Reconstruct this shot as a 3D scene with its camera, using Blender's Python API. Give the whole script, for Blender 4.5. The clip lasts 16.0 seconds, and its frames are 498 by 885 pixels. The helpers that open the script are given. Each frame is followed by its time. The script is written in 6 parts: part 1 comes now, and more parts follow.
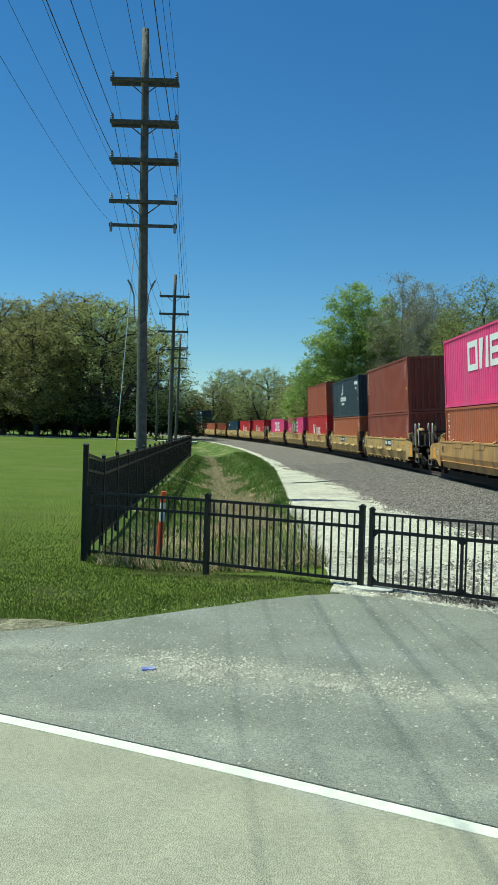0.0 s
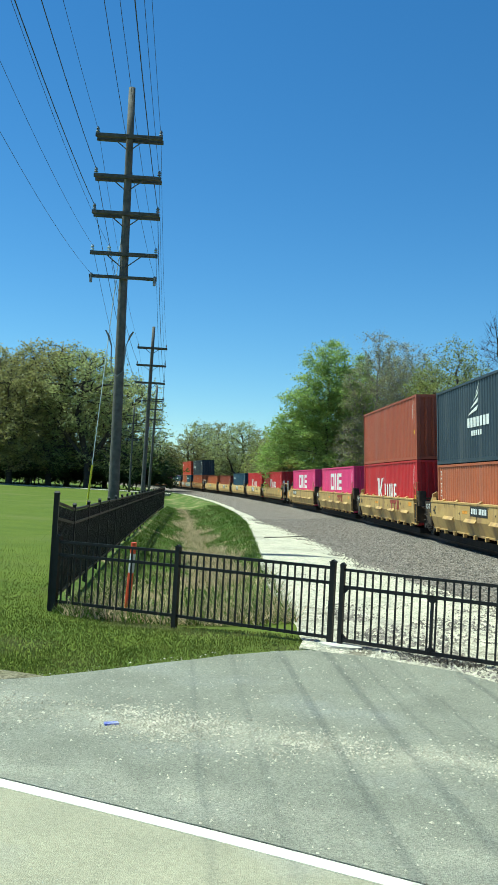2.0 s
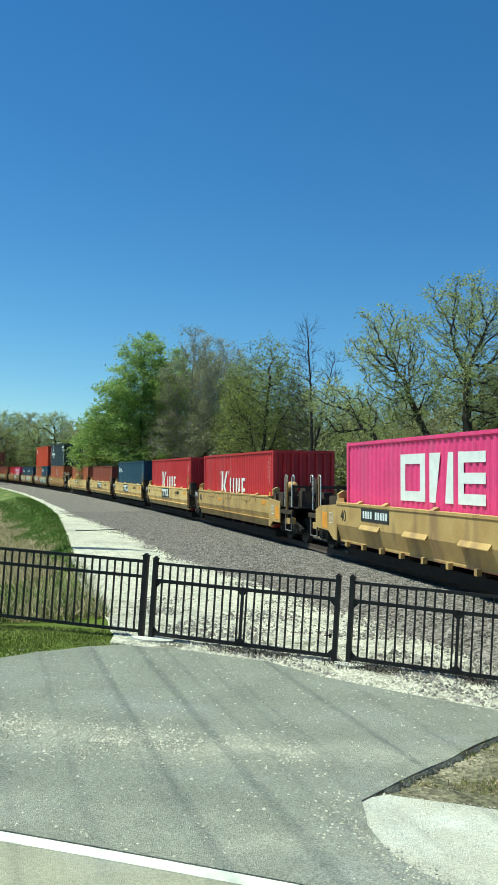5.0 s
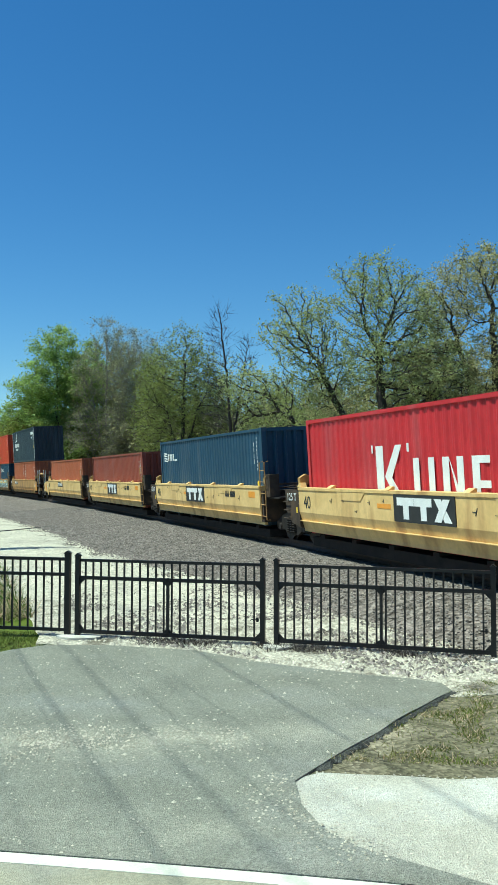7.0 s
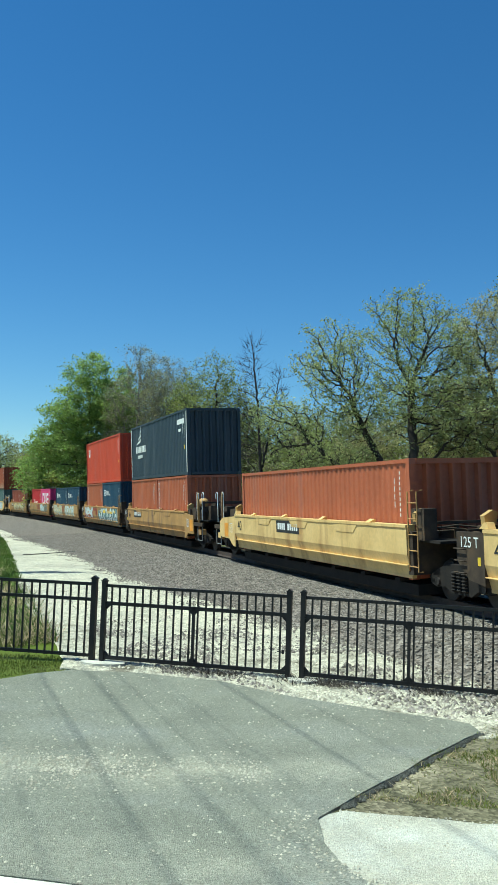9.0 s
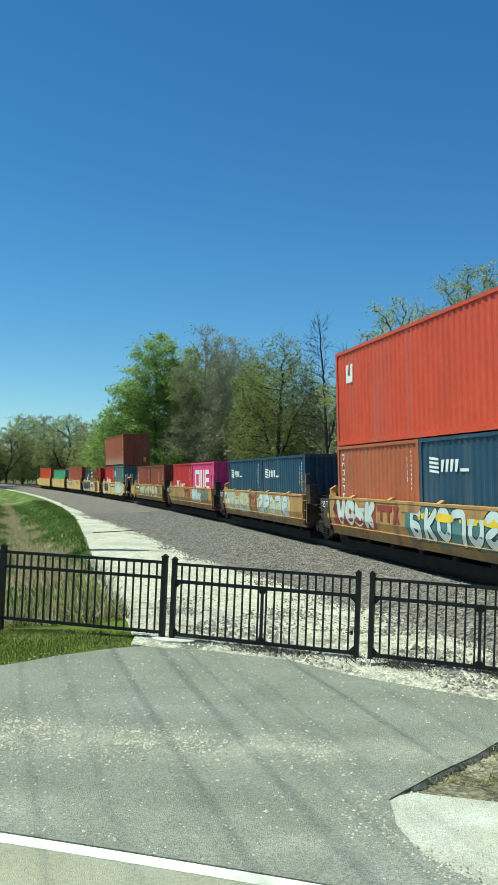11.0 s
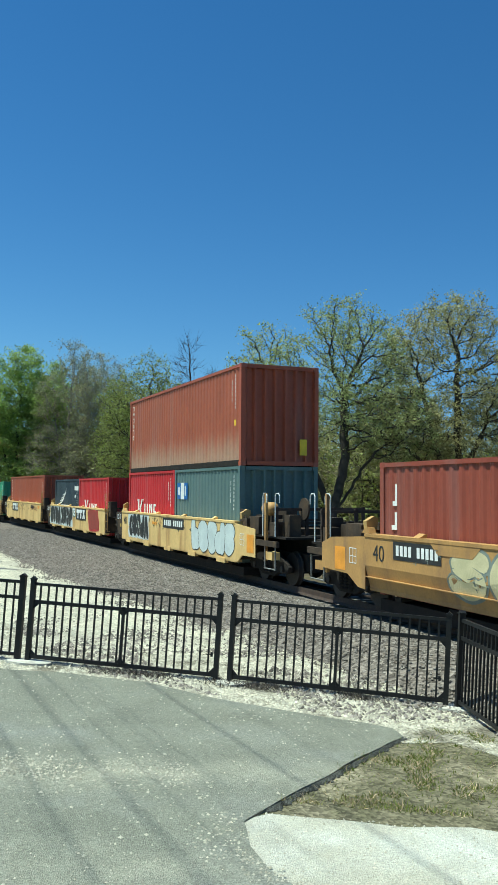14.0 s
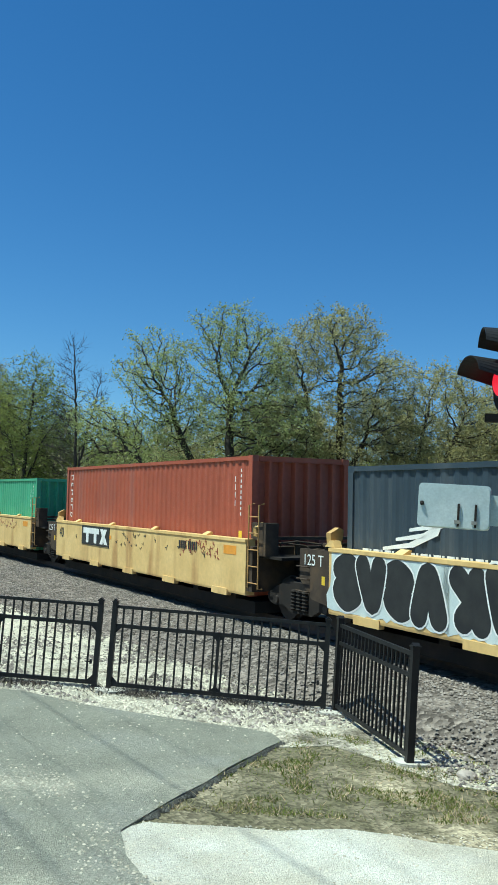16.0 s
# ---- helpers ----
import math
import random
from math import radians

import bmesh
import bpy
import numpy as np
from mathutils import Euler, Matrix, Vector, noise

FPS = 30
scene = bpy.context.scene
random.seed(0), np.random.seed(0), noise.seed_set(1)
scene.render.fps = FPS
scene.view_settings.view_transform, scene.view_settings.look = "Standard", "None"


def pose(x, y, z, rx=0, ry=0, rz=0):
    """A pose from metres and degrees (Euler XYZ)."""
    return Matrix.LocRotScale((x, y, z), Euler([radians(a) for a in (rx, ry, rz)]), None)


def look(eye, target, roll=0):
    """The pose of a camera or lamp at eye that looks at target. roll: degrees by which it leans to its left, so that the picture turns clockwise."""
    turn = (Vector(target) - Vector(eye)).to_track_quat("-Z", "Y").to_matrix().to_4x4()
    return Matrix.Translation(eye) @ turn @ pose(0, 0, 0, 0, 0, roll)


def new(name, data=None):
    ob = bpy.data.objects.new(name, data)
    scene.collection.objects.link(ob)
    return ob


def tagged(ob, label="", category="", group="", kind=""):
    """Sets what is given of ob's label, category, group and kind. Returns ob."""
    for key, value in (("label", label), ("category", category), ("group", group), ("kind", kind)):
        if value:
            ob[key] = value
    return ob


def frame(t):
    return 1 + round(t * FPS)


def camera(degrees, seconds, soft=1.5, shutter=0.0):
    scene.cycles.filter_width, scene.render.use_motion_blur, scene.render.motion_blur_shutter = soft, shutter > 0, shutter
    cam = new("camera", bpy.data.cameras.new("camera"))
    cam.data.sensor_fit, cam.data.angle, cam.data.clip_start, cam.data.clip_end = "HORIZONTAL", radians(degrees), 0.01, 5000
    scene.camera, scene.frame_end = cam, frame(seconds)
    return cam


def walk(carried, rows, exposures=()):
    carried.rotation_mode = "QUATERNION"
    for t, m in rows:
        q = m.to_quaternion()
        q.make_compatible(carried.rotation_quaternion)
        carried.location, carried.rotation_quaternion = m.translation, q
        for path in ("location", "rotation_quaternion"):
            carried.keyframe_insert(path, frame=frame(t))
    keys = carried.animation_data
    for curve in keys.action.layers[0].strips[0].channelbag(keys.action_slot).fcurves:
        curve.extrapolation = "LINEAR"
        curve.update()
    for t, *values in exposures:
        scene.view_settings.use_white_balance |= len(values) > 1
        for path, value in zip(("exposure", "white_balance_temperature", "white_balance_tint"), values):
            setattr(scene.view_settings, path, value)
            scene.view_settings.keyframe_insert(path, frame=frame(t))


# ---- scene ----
cam = camera(31.67, 16.0)
PATH = [
    (0.0, pose(0.003, -0.028, 2.392, 89.16, -1.66, 0.00)),
    (0.5, pose(0.004, -0.035, 2.382, 90.72, -1.94, -1.14)),
    (1.0, pose(-0.003, -0.021, 2.376, 91.80, -3.25, -0.84)),
    (1.5, pose(0.016, -0.019, 2.384, 92.38, -3.43, -0.12)),
    (2.0, pose(0.025, -0.018, 2.377, 92.73, -3.15, -1.70)),
    (2.5, pose(0.026, -0.010, 2.376, 92.20, -3.18, -5.93)),
    (3.0, pose(0.012, -0.008, 2.385, 91.51, -4.06, -7.85)),
    (3.5, pose(0.007, 0.006, 2.383, 91.96, -4.50, -8.48)),
    (4.0, pose(0.009, -0.004, 2.390, 92.33, -4.21, -10.53)),
    (4.5, pose(0.006, -0.012, 2.390, 92.92, -4.19, -12.26)),
    (7.0, pose(0.052, -0.016, 2.416, 92.25, -0.11, -18.92)),
    (7.5, pose(0.048, -0.014, 2.416, 94.31, -0.44, -18.98)),
    (8.0, pose(0.060, -0.006, 2.409, 95.08, -0.58, -18.51)),
    (10.5, pose(-0.006, 0.041, 2.395, 92.47, -3.16, -14.15)),
    (11.0, pose(-0.010, 0.027, 2.406, 92.77, -2.25, -12.85)),
    (11.5, pose(-0.005, 0.019, 2.408, 93.69, -0.74, -12.25)),
    (12.0, pose(-0.008, 0.018, 2.410, 93.50, -2.01, -10.98)),
    (12.5, pose(-0.009, 0.023, 2.409, 92.74, -2.84, -11.33)),
    (13.0, pose(0.003, 0.023, 2.403, 91.69, -3.69, -19.49)),
    (13.5, pose(-0.037, 0.020, 2.405, 93.25, -4.19, -19.97)),
    (14.0, pose(-0.035, -0.001, 2.420, 94.53, -3.63, -21.69)),
    (14.5, pose(-0.055, -0.022, 2.428, 94.91, -3.55, -24.31)),
    (15.0, pose(-0.034, 0.013, 2.410, 94.86, -3.80, -26.62)),
    (15.5, pose(-0.036, 0.015, 2.415, 95.13, -4.02, -28.17)),
    (16.0, pose(-0.031, 0.015, 2.416, 95.42, -4.22, -29.27)),
]
walk(cam, PATH, exposures=[(0.0, 0.310, 5800, -13), (1.5, 0.680, 5800, -13), (4.5, 0.530, 5790, -13), (8.0, 0.475, 5640, -11), (11.0, 0.460, 5830, -13), (13.5, 0.460, 5800, -11), (16.0, 0.440, 5620, -9)])

# ---- light ----
SUN_EL, SUN_TO = 64.0, (-0.52, 0.14)      # the sun's height; where it stands, seen from above
world = bpy.data.worlds.new("sky")
scene.world = world
world.use_nodes = True
_wn = world.node_tree.nodes
_sky = _wn.new("ShaderNodeTexSky")
_sky.sky_type, _sky.sun_disc = "NISHITA", False
_sky.sun_elevation, _sky.sun_rotation = radians(SUN_EL), math.atan2(SUN_TO[0], SUN_TO[1])
_sky.altitude, _sky.air_density, _sky.dust_density, _sky.ozone_density = 200, 1.0, 0.0, 5.0
_deep = _wn.new("ShaderNodeHueSaturation")
_deep.inputs["Hue"].default_value, _deep.inputs["Saturation"].default_value = 0.503, 1.2
world.node_tree.links.new(_sky.outputs[0], _deep.inputs["Color"])
world.node_tree.links.new(_deep.outputs[0], _wn["Background"].inputs[0])
_wn["Background"].inputs[1].default_value = 0.083
_sd = bpy.data.lights.new("sun", "SUN")
_sd.energy, _sd.angle, _sd.color = 5.0, radians(0.53), (1.0, 0.94, 0.82)
_so = new("sun", _sd)
_c = math.cos(radians(SUN_EL)) / math.hypot(*SUN_TO)
_so.matrix_basis = look((SUN_TO[0] * _c * 60, SUN_TO[1] * _c * 60, math.sin(radians(SUN_EL)) * 60), (0, 0, 0))


# ---- materials ----
def mat(name, a, b=None, scale=6.0, rough=0.7, metal=0.0, bump=0.2, fine=60.0, c=None, cs=0.8, cut=(0.35, 0.65), island=0.0, spec=0.4, dist=0.02, cell=0.0, spread=(0.6, 1.3), streak=1.0, dust=False, fade=None):
    """Two tones mixed by noise, a third by larger stains, grain by a fine bump; island: brightness spread from piece to piece."""
    m = bpy.data.materials.new(name)
    m.use_nodes = True
    nt, n = m.node_tree, m.node_tree.nodes
    p = n["Principled BSDF"]
    p.inputs["Roughness"].default_value, p.inputs["Metallic"].default_value = rough, metal
    p.inputs["Specular IOR Level"].default_value = spec
    b = b or tuple(v * 0.8 for v in a)
    co = n.new("ShaderNodeTexCoord")

    def noise_of(s, detail=5.0):
        t = n.new("ShaderNodeTexNoise")
        t.inputs["Scale"].default_value, t.inputs["Detail"].default_value = s, detail
        nt.links.new(co.outputs["Object"], t.inputs["Vector"])
        return t

    def ramp(src, lo, hi):
        r = n.new("ShaderNodeValToRGB")
        r.color_ramp.elements[0].position, r.color_ramp.elements[1].position = lo, hi
        nt.links.new(src, r.inputs[0])
        return r.outputs[0]

    def mix(fac, x, y, mode="MIX"):
        k = n.new("ShaderNodeMix")
        k.data_type, k.blend_type = "RGBA", mode
        for sock, v in ((k.inputs[0], fac), (k.inputs[6], x), (k.inputs[7], y)):
            if hasattr(v, "links"):
                nt.links.new(v, sock)
            elif isinstance(v, tuple):
                sock.default_value = (*v, 1)
            else:
                sock.default_value = v
        return k.outputs[2]

    col = mix(ramp(noise_of(scale).outputs[0], *cut), a, b)
    if c:
        big = noise_of(cs, 7.0)
        if streak != 1.0:
            mp = n.new("ShaderNodeMapping")
            mp.inputs["Scale"].default_value = (1, 1, streak)
            nt.links.new(co.outputs["Object"], mp.inputs[0])
            nt.links.new(mp.outputs[0], big.inputs["Vector"])
        col = mix(ramp(big.outputs[0], 0.52, 0.68), col, c)
    if dust:
        # two bands of pale stone dust lying across the surface
        xyz = n.new("ShaderNodeSeparateXYZ")
        nt.links.new(co.outputs["Object"], xyz.inputs[0])
        for slope, off, width, top in ((0.30, 8.42, 0.75, 0.85), (0.475, 6.55, 0.6, 0.55)):
            a1 = n.new("ShaderNodeMath")
            a1.operation = "MULTIPLY_ADD"
            nt.links.new(xyz.outputs[0], a1.inputs[0])
            a1.inputs[1].default_value = slope
            nt.links.new(xyz.outputs[1], a1.inputs[2])
            a2 = n.new("ShaderNodeMath")
            a2.operation = "SUBTRACT"
            nt.links.new(a1.outputs[0], a2.inputs[0])
            a2.inputs[1].default_value = off
            a3 = n.new("ShaderNodeMath")
            a3.operation = "ABSOLUTE"
            nt.links.new(a2.outputs[0], a3.inputs[0])
            mr = n.new("ShaderNodeMapRange")
            mr.inputs[1].default_value, mr.inputs[2].default_value, mr.inputs[3].default_value, mr.inputs[4].default_value = 0.05, width, top, 0.0
            nt.links.new(a3.outputs[0], mr.inputs[0])
            m2 = n.new("ShaderNodeMath")
            m2.operation = "MULTIPLY"
            nt.links.new(mr.outputs[0], m2.inputs[0])
            nt.links.new(ramp(noise_of(1.6, 8.0).outputs[0], 0.38, 0.62), m2.inputs[1])
            col = mix(m2.outputs[0], col, (0.45, 0.43, 0.34))
    if fade:
        # chalky weathering that creeps up from the bottom rail in runs
        xyz = n.new("ShaderNodeSeparateXYZ")
        nt.links.new(co.outputs["Object"], xyz.inputs[0])
        mp = n.new("ShaderNodeMapping")
        mp.inputs["Scale"].default_value = (1, 4.0, 0.25)
        nt.links.new(co.outputs["Object"], mp.inputs[0])
        runs = noise_of(1.0, 4.0)
        nt.links.new(mp.outputs[0], runs.inputs["Vector"])
        up = n.new("ShaderNodeMath")
        up.operation = "MULTIPLY_ADD"
        nt.links.new(runs.outputs[0], up.inputs[0])
        up.inputs[1].default_value = -0.9
        nt.links.new(xyz.outputs[2], up.inputs[2])
        mr = n.new("ShaderNodeMapRange")
        mr.interpolation_type = "SMOOTHSTEP"
        mr.inputs[1].default_value, mr.inputs[2].default_value, mr.inputs[3].default_value, mr.inputs[4].default_value = -0.3, 0.7, 0.72, 0.0
        nt.links.new(up.outputs[0], mr.inputs[0])
        col = mix(mr.outputs[0], col, fade)
    f = noise_of(fine, 3.0)
    col = mix(0.25, col, mix(f.outputs[0], (0.25, 0.25, 0.25), (1.7, 1.7, 1.7)), "MULTIPLY")
    height = f.outputs[0]
    if cell:
        vo = n.new("ShaderNodeTexVoronoi")
        vo.inputs["Scale"].default_value = cell
        nt.links.new(co.outputs["Object"], vo.inputs["Vector"])
        sep = n.new("ShaderNodeSeparateColor")
        nt.links.new(vo.outputs["Color"], sep.inputs[0])
        k0, k1 = spread
        col = mix(1.0, col, mix(sep.outputs[0], (k0, k0, k0), (k1, k1, k1)), "MULTIPLY")
        height = vo.outputs["Distance"]
    if island:
        g = n.new("ShaderNodeNewGeometry")
        h = n.new("ShaderNodeHueSaturation")
        v = n.new("ShaderNodeMapRange")
        v.inputs[3].default_value, v.inputs[4].default_value = 1 - island, 1 + island
        nt.links.new(g.outputs["Random Per Island"], v.inputs[0])
        nt.links.new(v.outputs[0], h.inputs["Value"])
        nt.links.new(col, h.inputs["Color"])
        col = h.outputs[0]
    nt.links.new(col, p.inputs["Base Color"])
    if bump:
        u = n.new("ShaderNodeBump")
        u.inputs["Strength"].default_value, u.inputs["Distance"].default_value = bump, dist
        nt.links.new(height, u.inputs["Height"])
        nt.links.new(u.outputs[0], p.inputs["Normal"])
    return m


def let_through(m, share):
    """Thin blades and stalks that glow against the light."""
    nt = m.node_tree
    p = nt.nodes["Principled BSDF"]
    tr, mx = nt.nodes.new("ShaderNodeBsdfTranslucent"), nt.nodes.new("ShaderNodeMixShader")
    mx.inputs[0].default_value = share
    nt.links.new(p.inputs["Base Color"].links[0].from_socket, tr.inputs[0])
    nt.links.new(p.outputs[0], mx.inputs[1])
    nt.links.new(tr.outputs[0], mx.inputs[2])
    nt.links.new(mx.outputs[0], nt.nodes["Material Output"].inputs[0])


def leaf_mat(name, a, b):
    m = mat(name, a, b, scale=0.35, rough=0.55, bump=0, fine=3.0, island=0.35)
    let_through(m, 0.5)
    return m


M = {
    "lawn": mat("mown_grass", (0.100, 0.130, 0.018), (0.076, 0.106, 0.014), 0.6, 0.9, bump=0.9, fine=22, c=(0.118, 0.135, 0.034), cs=0.12, spec=0.1),
    "blade": mat("grass_blades", (0.19, 0.215, 0.055), (0.125, 0.155, 0.032), 2.0, 0.8, bump=0, c=(0.27, 0.25, 0.11), cs=0.45, island=0.4, spec=0.1),
    "drygrass": mat("dry_grass", (0.62, 0.49, 0.32), (0.44, 0.34, 0.21), 2.0, 0.9, bump=0, island=0.4, spec=0.1),
    "ditchblade": mat("long_green_grass", (0.105, 0.165, 0.032), (0.07, 0.115, 0.02), 1.2, 0.8, bump=0, c=(0.17, 0.18, 0.06), cs=0.5, island=0.4, spec=0.1),
    "litter": mat("leaf_litter", (0.12, 0.095, 0.058), (0.07, 0.056, 0.036), 1.5, 0.95, bump=0.6, fine=20, c=(0.10, 0.12, 0.04), cs=0.3, spec=0.1),
    "ditchgrass": mat("ditch_grass", (0.095, 0.14, 0.028), (0.065, 0.10, 0.02), 0.8, 0.95, bump=0.5, fine=20, c=(0.30, 0.25, 0.13), cs=0.6, spec=0.1),
    "asphalt": mat("worn_asphalt", (0.292, 0.291, 0.234), (0.244, 0.244, 0.197), 1.3, 0.9, bump=0.8, fine=45, c=(0.305, 0.305, 0.262), cs=0.6, cell=95, spread=(0.68, 1.30), dust=True, spec=0.1),
    "road": mat("pale_road_asphalt", (0.355, 0.335, 0.24), (0.315, 0.30, 0.218), 1.6, 0.9, bump=0.6, fine=40, c=(0.34, 0.33, 0.275), cs=0.5, cell=80, spread=(0.85, 1.15), spec=0.1),
    "crumb": mat("broken_asphalt", (0.10, 0.10, 0.088), (0.05, 0.05, 0.045), 5.0, 0.9, bump=0.3, island=0.45, spec=0.1),
    "line": mat("road_paint", (0.70, 0.68, 0.55), (0.58, 0.565, 0.46), 9, 0.7, bump=0.3),
    "limestone": mat("crushed_limestone", (0.60, 0.56, 0.44), (0.46, 0.425, 0.33), 2.2, 0.95, bump=1.0, fine=22, c=(0.20, 0.18, 0.135), cs=1.1, cell=24, spread=(0.55, 1.3), dist=0.04, spec=0.1),
    "roadgravel": mat("packed_limestone", (0.60, 0.56, 0.43), (0.50, 0.465, 0.36), 1.2, 0.95, bump=1.0, fine=22, c=(0.40, 0.37, 0.30), cs=0.35, cell=24, spread=(0.6, 1.25), dist=0.03, spec=0.1),
    "finegravel": mat("fine_pale_gravel", (0.56, 0.535, 0.435), (0.48, 0.455, 0.37), 3.0, 0.95, bump=0.8, fine=60, c=(0.66, 0.65, 0.57), cs=0.8, cell=75, spread=(0.8, 1.16), spec=0.1),
    "dirt": mat("weedy_dirt", (0.20, 0.178, 0.118), (0.12, 0.112, 0.065), 2.5, 0.95, bump=0.8, fine=25, c=(0.42, 0.37, 0.25), cs=1.0, cell=28, spread=(0.5, 1.4), spec=0.1),
    "ballast": mat("rail_ballast", (0.225, 0.195, 0.165), (0.14, 0.12, 0.102), 5.0, 0.95, bump=1.0, fine=14, c=(0.20, 0.17, 0.145), cs=0.4, dist=0.06, cell=15, spread=(0.4, 1.6), spec=0.1),
    "stone": mat("ballast_stones", (0.30, 0.265, 0.23), (0.17, 0.15, 0.13), 5.0, 0.9, bump=0.3, island=0.45, spec=0.1),
    "palestone": mat("limestone_chips", (0.57, 0.53, 0.425), (0.42, 0.39, 0.305), 5.0, 0.9, bump=0.3, island=0.3, spec=0.1),
    "tie": mat("weathered_tie_wood", (0.20, 0.175, 0.145), (0.11, 0.095, 0.08), 4, 0.9),
    "rail": mat("rusty_rail_steel", (0.085, 0.055, 0.04), (0.05, 0.036, 0.03), 8, 0.7, metal=0.3),
    "blackmetal": mat("black_coated_metal", (0.012, 0.012, 0.013), (0.018, 0.018, 0.018), 5, 0.5, bump=0.05, spec=0.25),
    "concrete": mat("pale_concrete", (0.58, 0.555, 0.48), (0.45, 0.43, 0.37), 5, 0.9, bump=0.5),
    "pole": mat("weathered_pole_wood", (0.13, 0.124, 0.112), (0.085, 0.081, 0.074), 5, 0.9, bump=0.5, fine=30),
    "arm": mat("crossarm_wood", (0.115, 0.108, 0.097), (0.07, 0.067, 0.06), 6, 0.9, bump=0.4),
    "insul": mat("grey_porcelain", (0.22, 0.23, 0.25), (0.16, 0.17, 0.19), 8, 0.3, bump=0),
    "glassins": mat("pale_blue_insulator", (0.45, 0.6, 0.75), (0.4, 0.5, 0.65), 8, 0.2, bump=0),
    "wire": mat("weathered_cable", (0.035, 0.035, 0.04), None, 5, 0.6, bump=0),
    "sunlitwire": mat("sunlit_guy_strand", (0.65, 0.72, 0.78), None, 5, 0.4, bump=0),
    "yellowpipe": mat("yellow_guy_guard", (0.75, 0.72, 0.05), None, 5, 0.5, bump=0),
    "orange": mat("orange_marker_plastic", (0.75, 0.10, 0.03), (0.65, 0.08, 0.03), 5, 0.5, bump=0),
    "whiteplastic": mat("white_plastic", (0.75, 0.75, 0.72), None, 5, 0.5, bump=0),
    "blueplastic": mat("blue_plastic", (0.05, 0.08, 0.4), (0.4, 0.4, 0.6), 25, 0.4, bump=0),
    "well": mat("yellow_car_paint", (0.72, 0.50, 0.205), (0.64, 0.43, 0.165), 1.5, 0.55, bump=0.1, fine=12, c=(0.46, 0.27, 0.10), cs=1.8, streak=0.2),
    "wellold": mat("faded_yellow_car_paint", (0.50, 0.33, 0.12), (0.42, 0.26, 0.09), 1.5, 0.65, bump=0.1, fine=20, c=(0.30, 0.18, 0.08), cs=1.8, streak=0.2),
    "wellbrown": mat("grimy_orange_car_paint", (0.46, 0.26, 0.085), (0.36, 0.20, 0.07), 1.5, 0.65, bump=0.1, fine=20, c=(0.24, 0.14, 0.07), cs=1.8, streak=0.2),
    "endbrown": mat("grimy_brown_steel", (0.075, 0.055, 0.04), (0.045, 0.034, 0.027), 4, 0.8, bump=0.2, c=(0.13, 0.085, 0.05), cs=2.0, spec=0.15),
    "grime": mat("grimy_black_steel", (0.022, 0.02, 0.019), (0.034, 0.028, 0.024), 4, 0.85, bump=0.2, spec=0.12),
    "steel": mat("dull_grey_steel", (0.28, 0.27, 0.25), (0.17, 0.155, 0.14), 6, 0.55, metal=0.3, bump=0.1),
    "wheel": mat("wheel_steel", (0.06, 0.05, 0.045), None, 8, 0.6, metal=0.5),
    "white": mat("white_paint", (0.80, 0.80, 0.77), (0.72, 0.72, 0.69), 4, 0.5, bump=0.05),
    "blackpaint": mat("black_paint", (0.018, 0.018, 0.02), (0.03, 0.03, 0.03), 4, 0.5, bump=0.05),
    "silver": mat("pale_spray_paint", (0.62, 0.68, 0.66), (0.52, 0.58, 0.57), 3, 0.5, bump=0.05),
    "cream": mat("cream_spray_paint", (0.62, 0.55, 0.33), (0.50, 0.45, 0.26), 3, 0.5, bump=0.05),
    "teal": mat("teal_spray_paint", (0.10, 0.22, 0.22), (0.06, 0.14, 0.15), 3, 0.5, bump=0.05),
    "greyspray": mat("grey_spray_paint", (0.22, 0.25, 0.22), (0.16, 0.18, 0.16), 3, 0.5, bump=0.05),
    "orangedot": mat("orange_decal", (0.80, 0.33, 0.04), None, 3, 0.5, bump=0.05),
    "yellowdecal": mat("yellow_decal", (0.85, 0.58, 0.04), None, 3, 0.5, bump=0.05),
    "redspray": mat("dull_red_paint", (0.30, 0.05, 0.035), (0.24, 0.045, 0.03), 3, 0.6, bump=0.05),
    "logoblue": mat("blue_decal", (0.03, 0.14, 0.42), None, 3, 0.5, bump=0.05),
    "bark": mat("grey_brown_bark", (0.075, 0.062, 0.05), (0.042, 0.035, 0.028), 3, 0.95, bump=0.6, fine=12),
    "palebark": mat("pale_grey_bark", (0.27, 0.245, 0.215), (0.19, 0.17, 0.15), 3, 0.95, bump=0.4, fine=12),
    "leafoak": leaf_mat("young_oak_leaves", (0.40, 0.43, 0.17), (0.31, 0.345, 0.12)),
    "twig": mat("brown_twigs", (0.30, 0.255, 0.16), (0.22, 0.19, 0.115), 3, 0.95, bump=0),
    "leafgreen": leaf_mat("fresh_green_leaves", (0.33, 0.43, 0.11), (0.24, 0.33, 0.08)),
    "leafbud": leaf_mat("budding_leaves", (0.30, 0.33, 0.09), (0.22, 0.25, 0.065)),
    "leaftan": leaf_mat("tan_spring_leaves", (0.31, 0.295, 0.105), (0.24, 0.235, 0.08)),
    "leafolive": leaf_mat("olive_spring_leaves", (0.44, 0.405, 0.18), (0.34, 0.32, 0.13)),
    "leafgrey": leaf_mat("grey_green_buds", (0.34, 0.33, 0.17), (0.26, 0.255, 0.13)),
    "leafdark": leaf_mat("dark_hedge_leaves", (0.09, 0.13, 0.035), (0.06, 0.09, 0.025)),
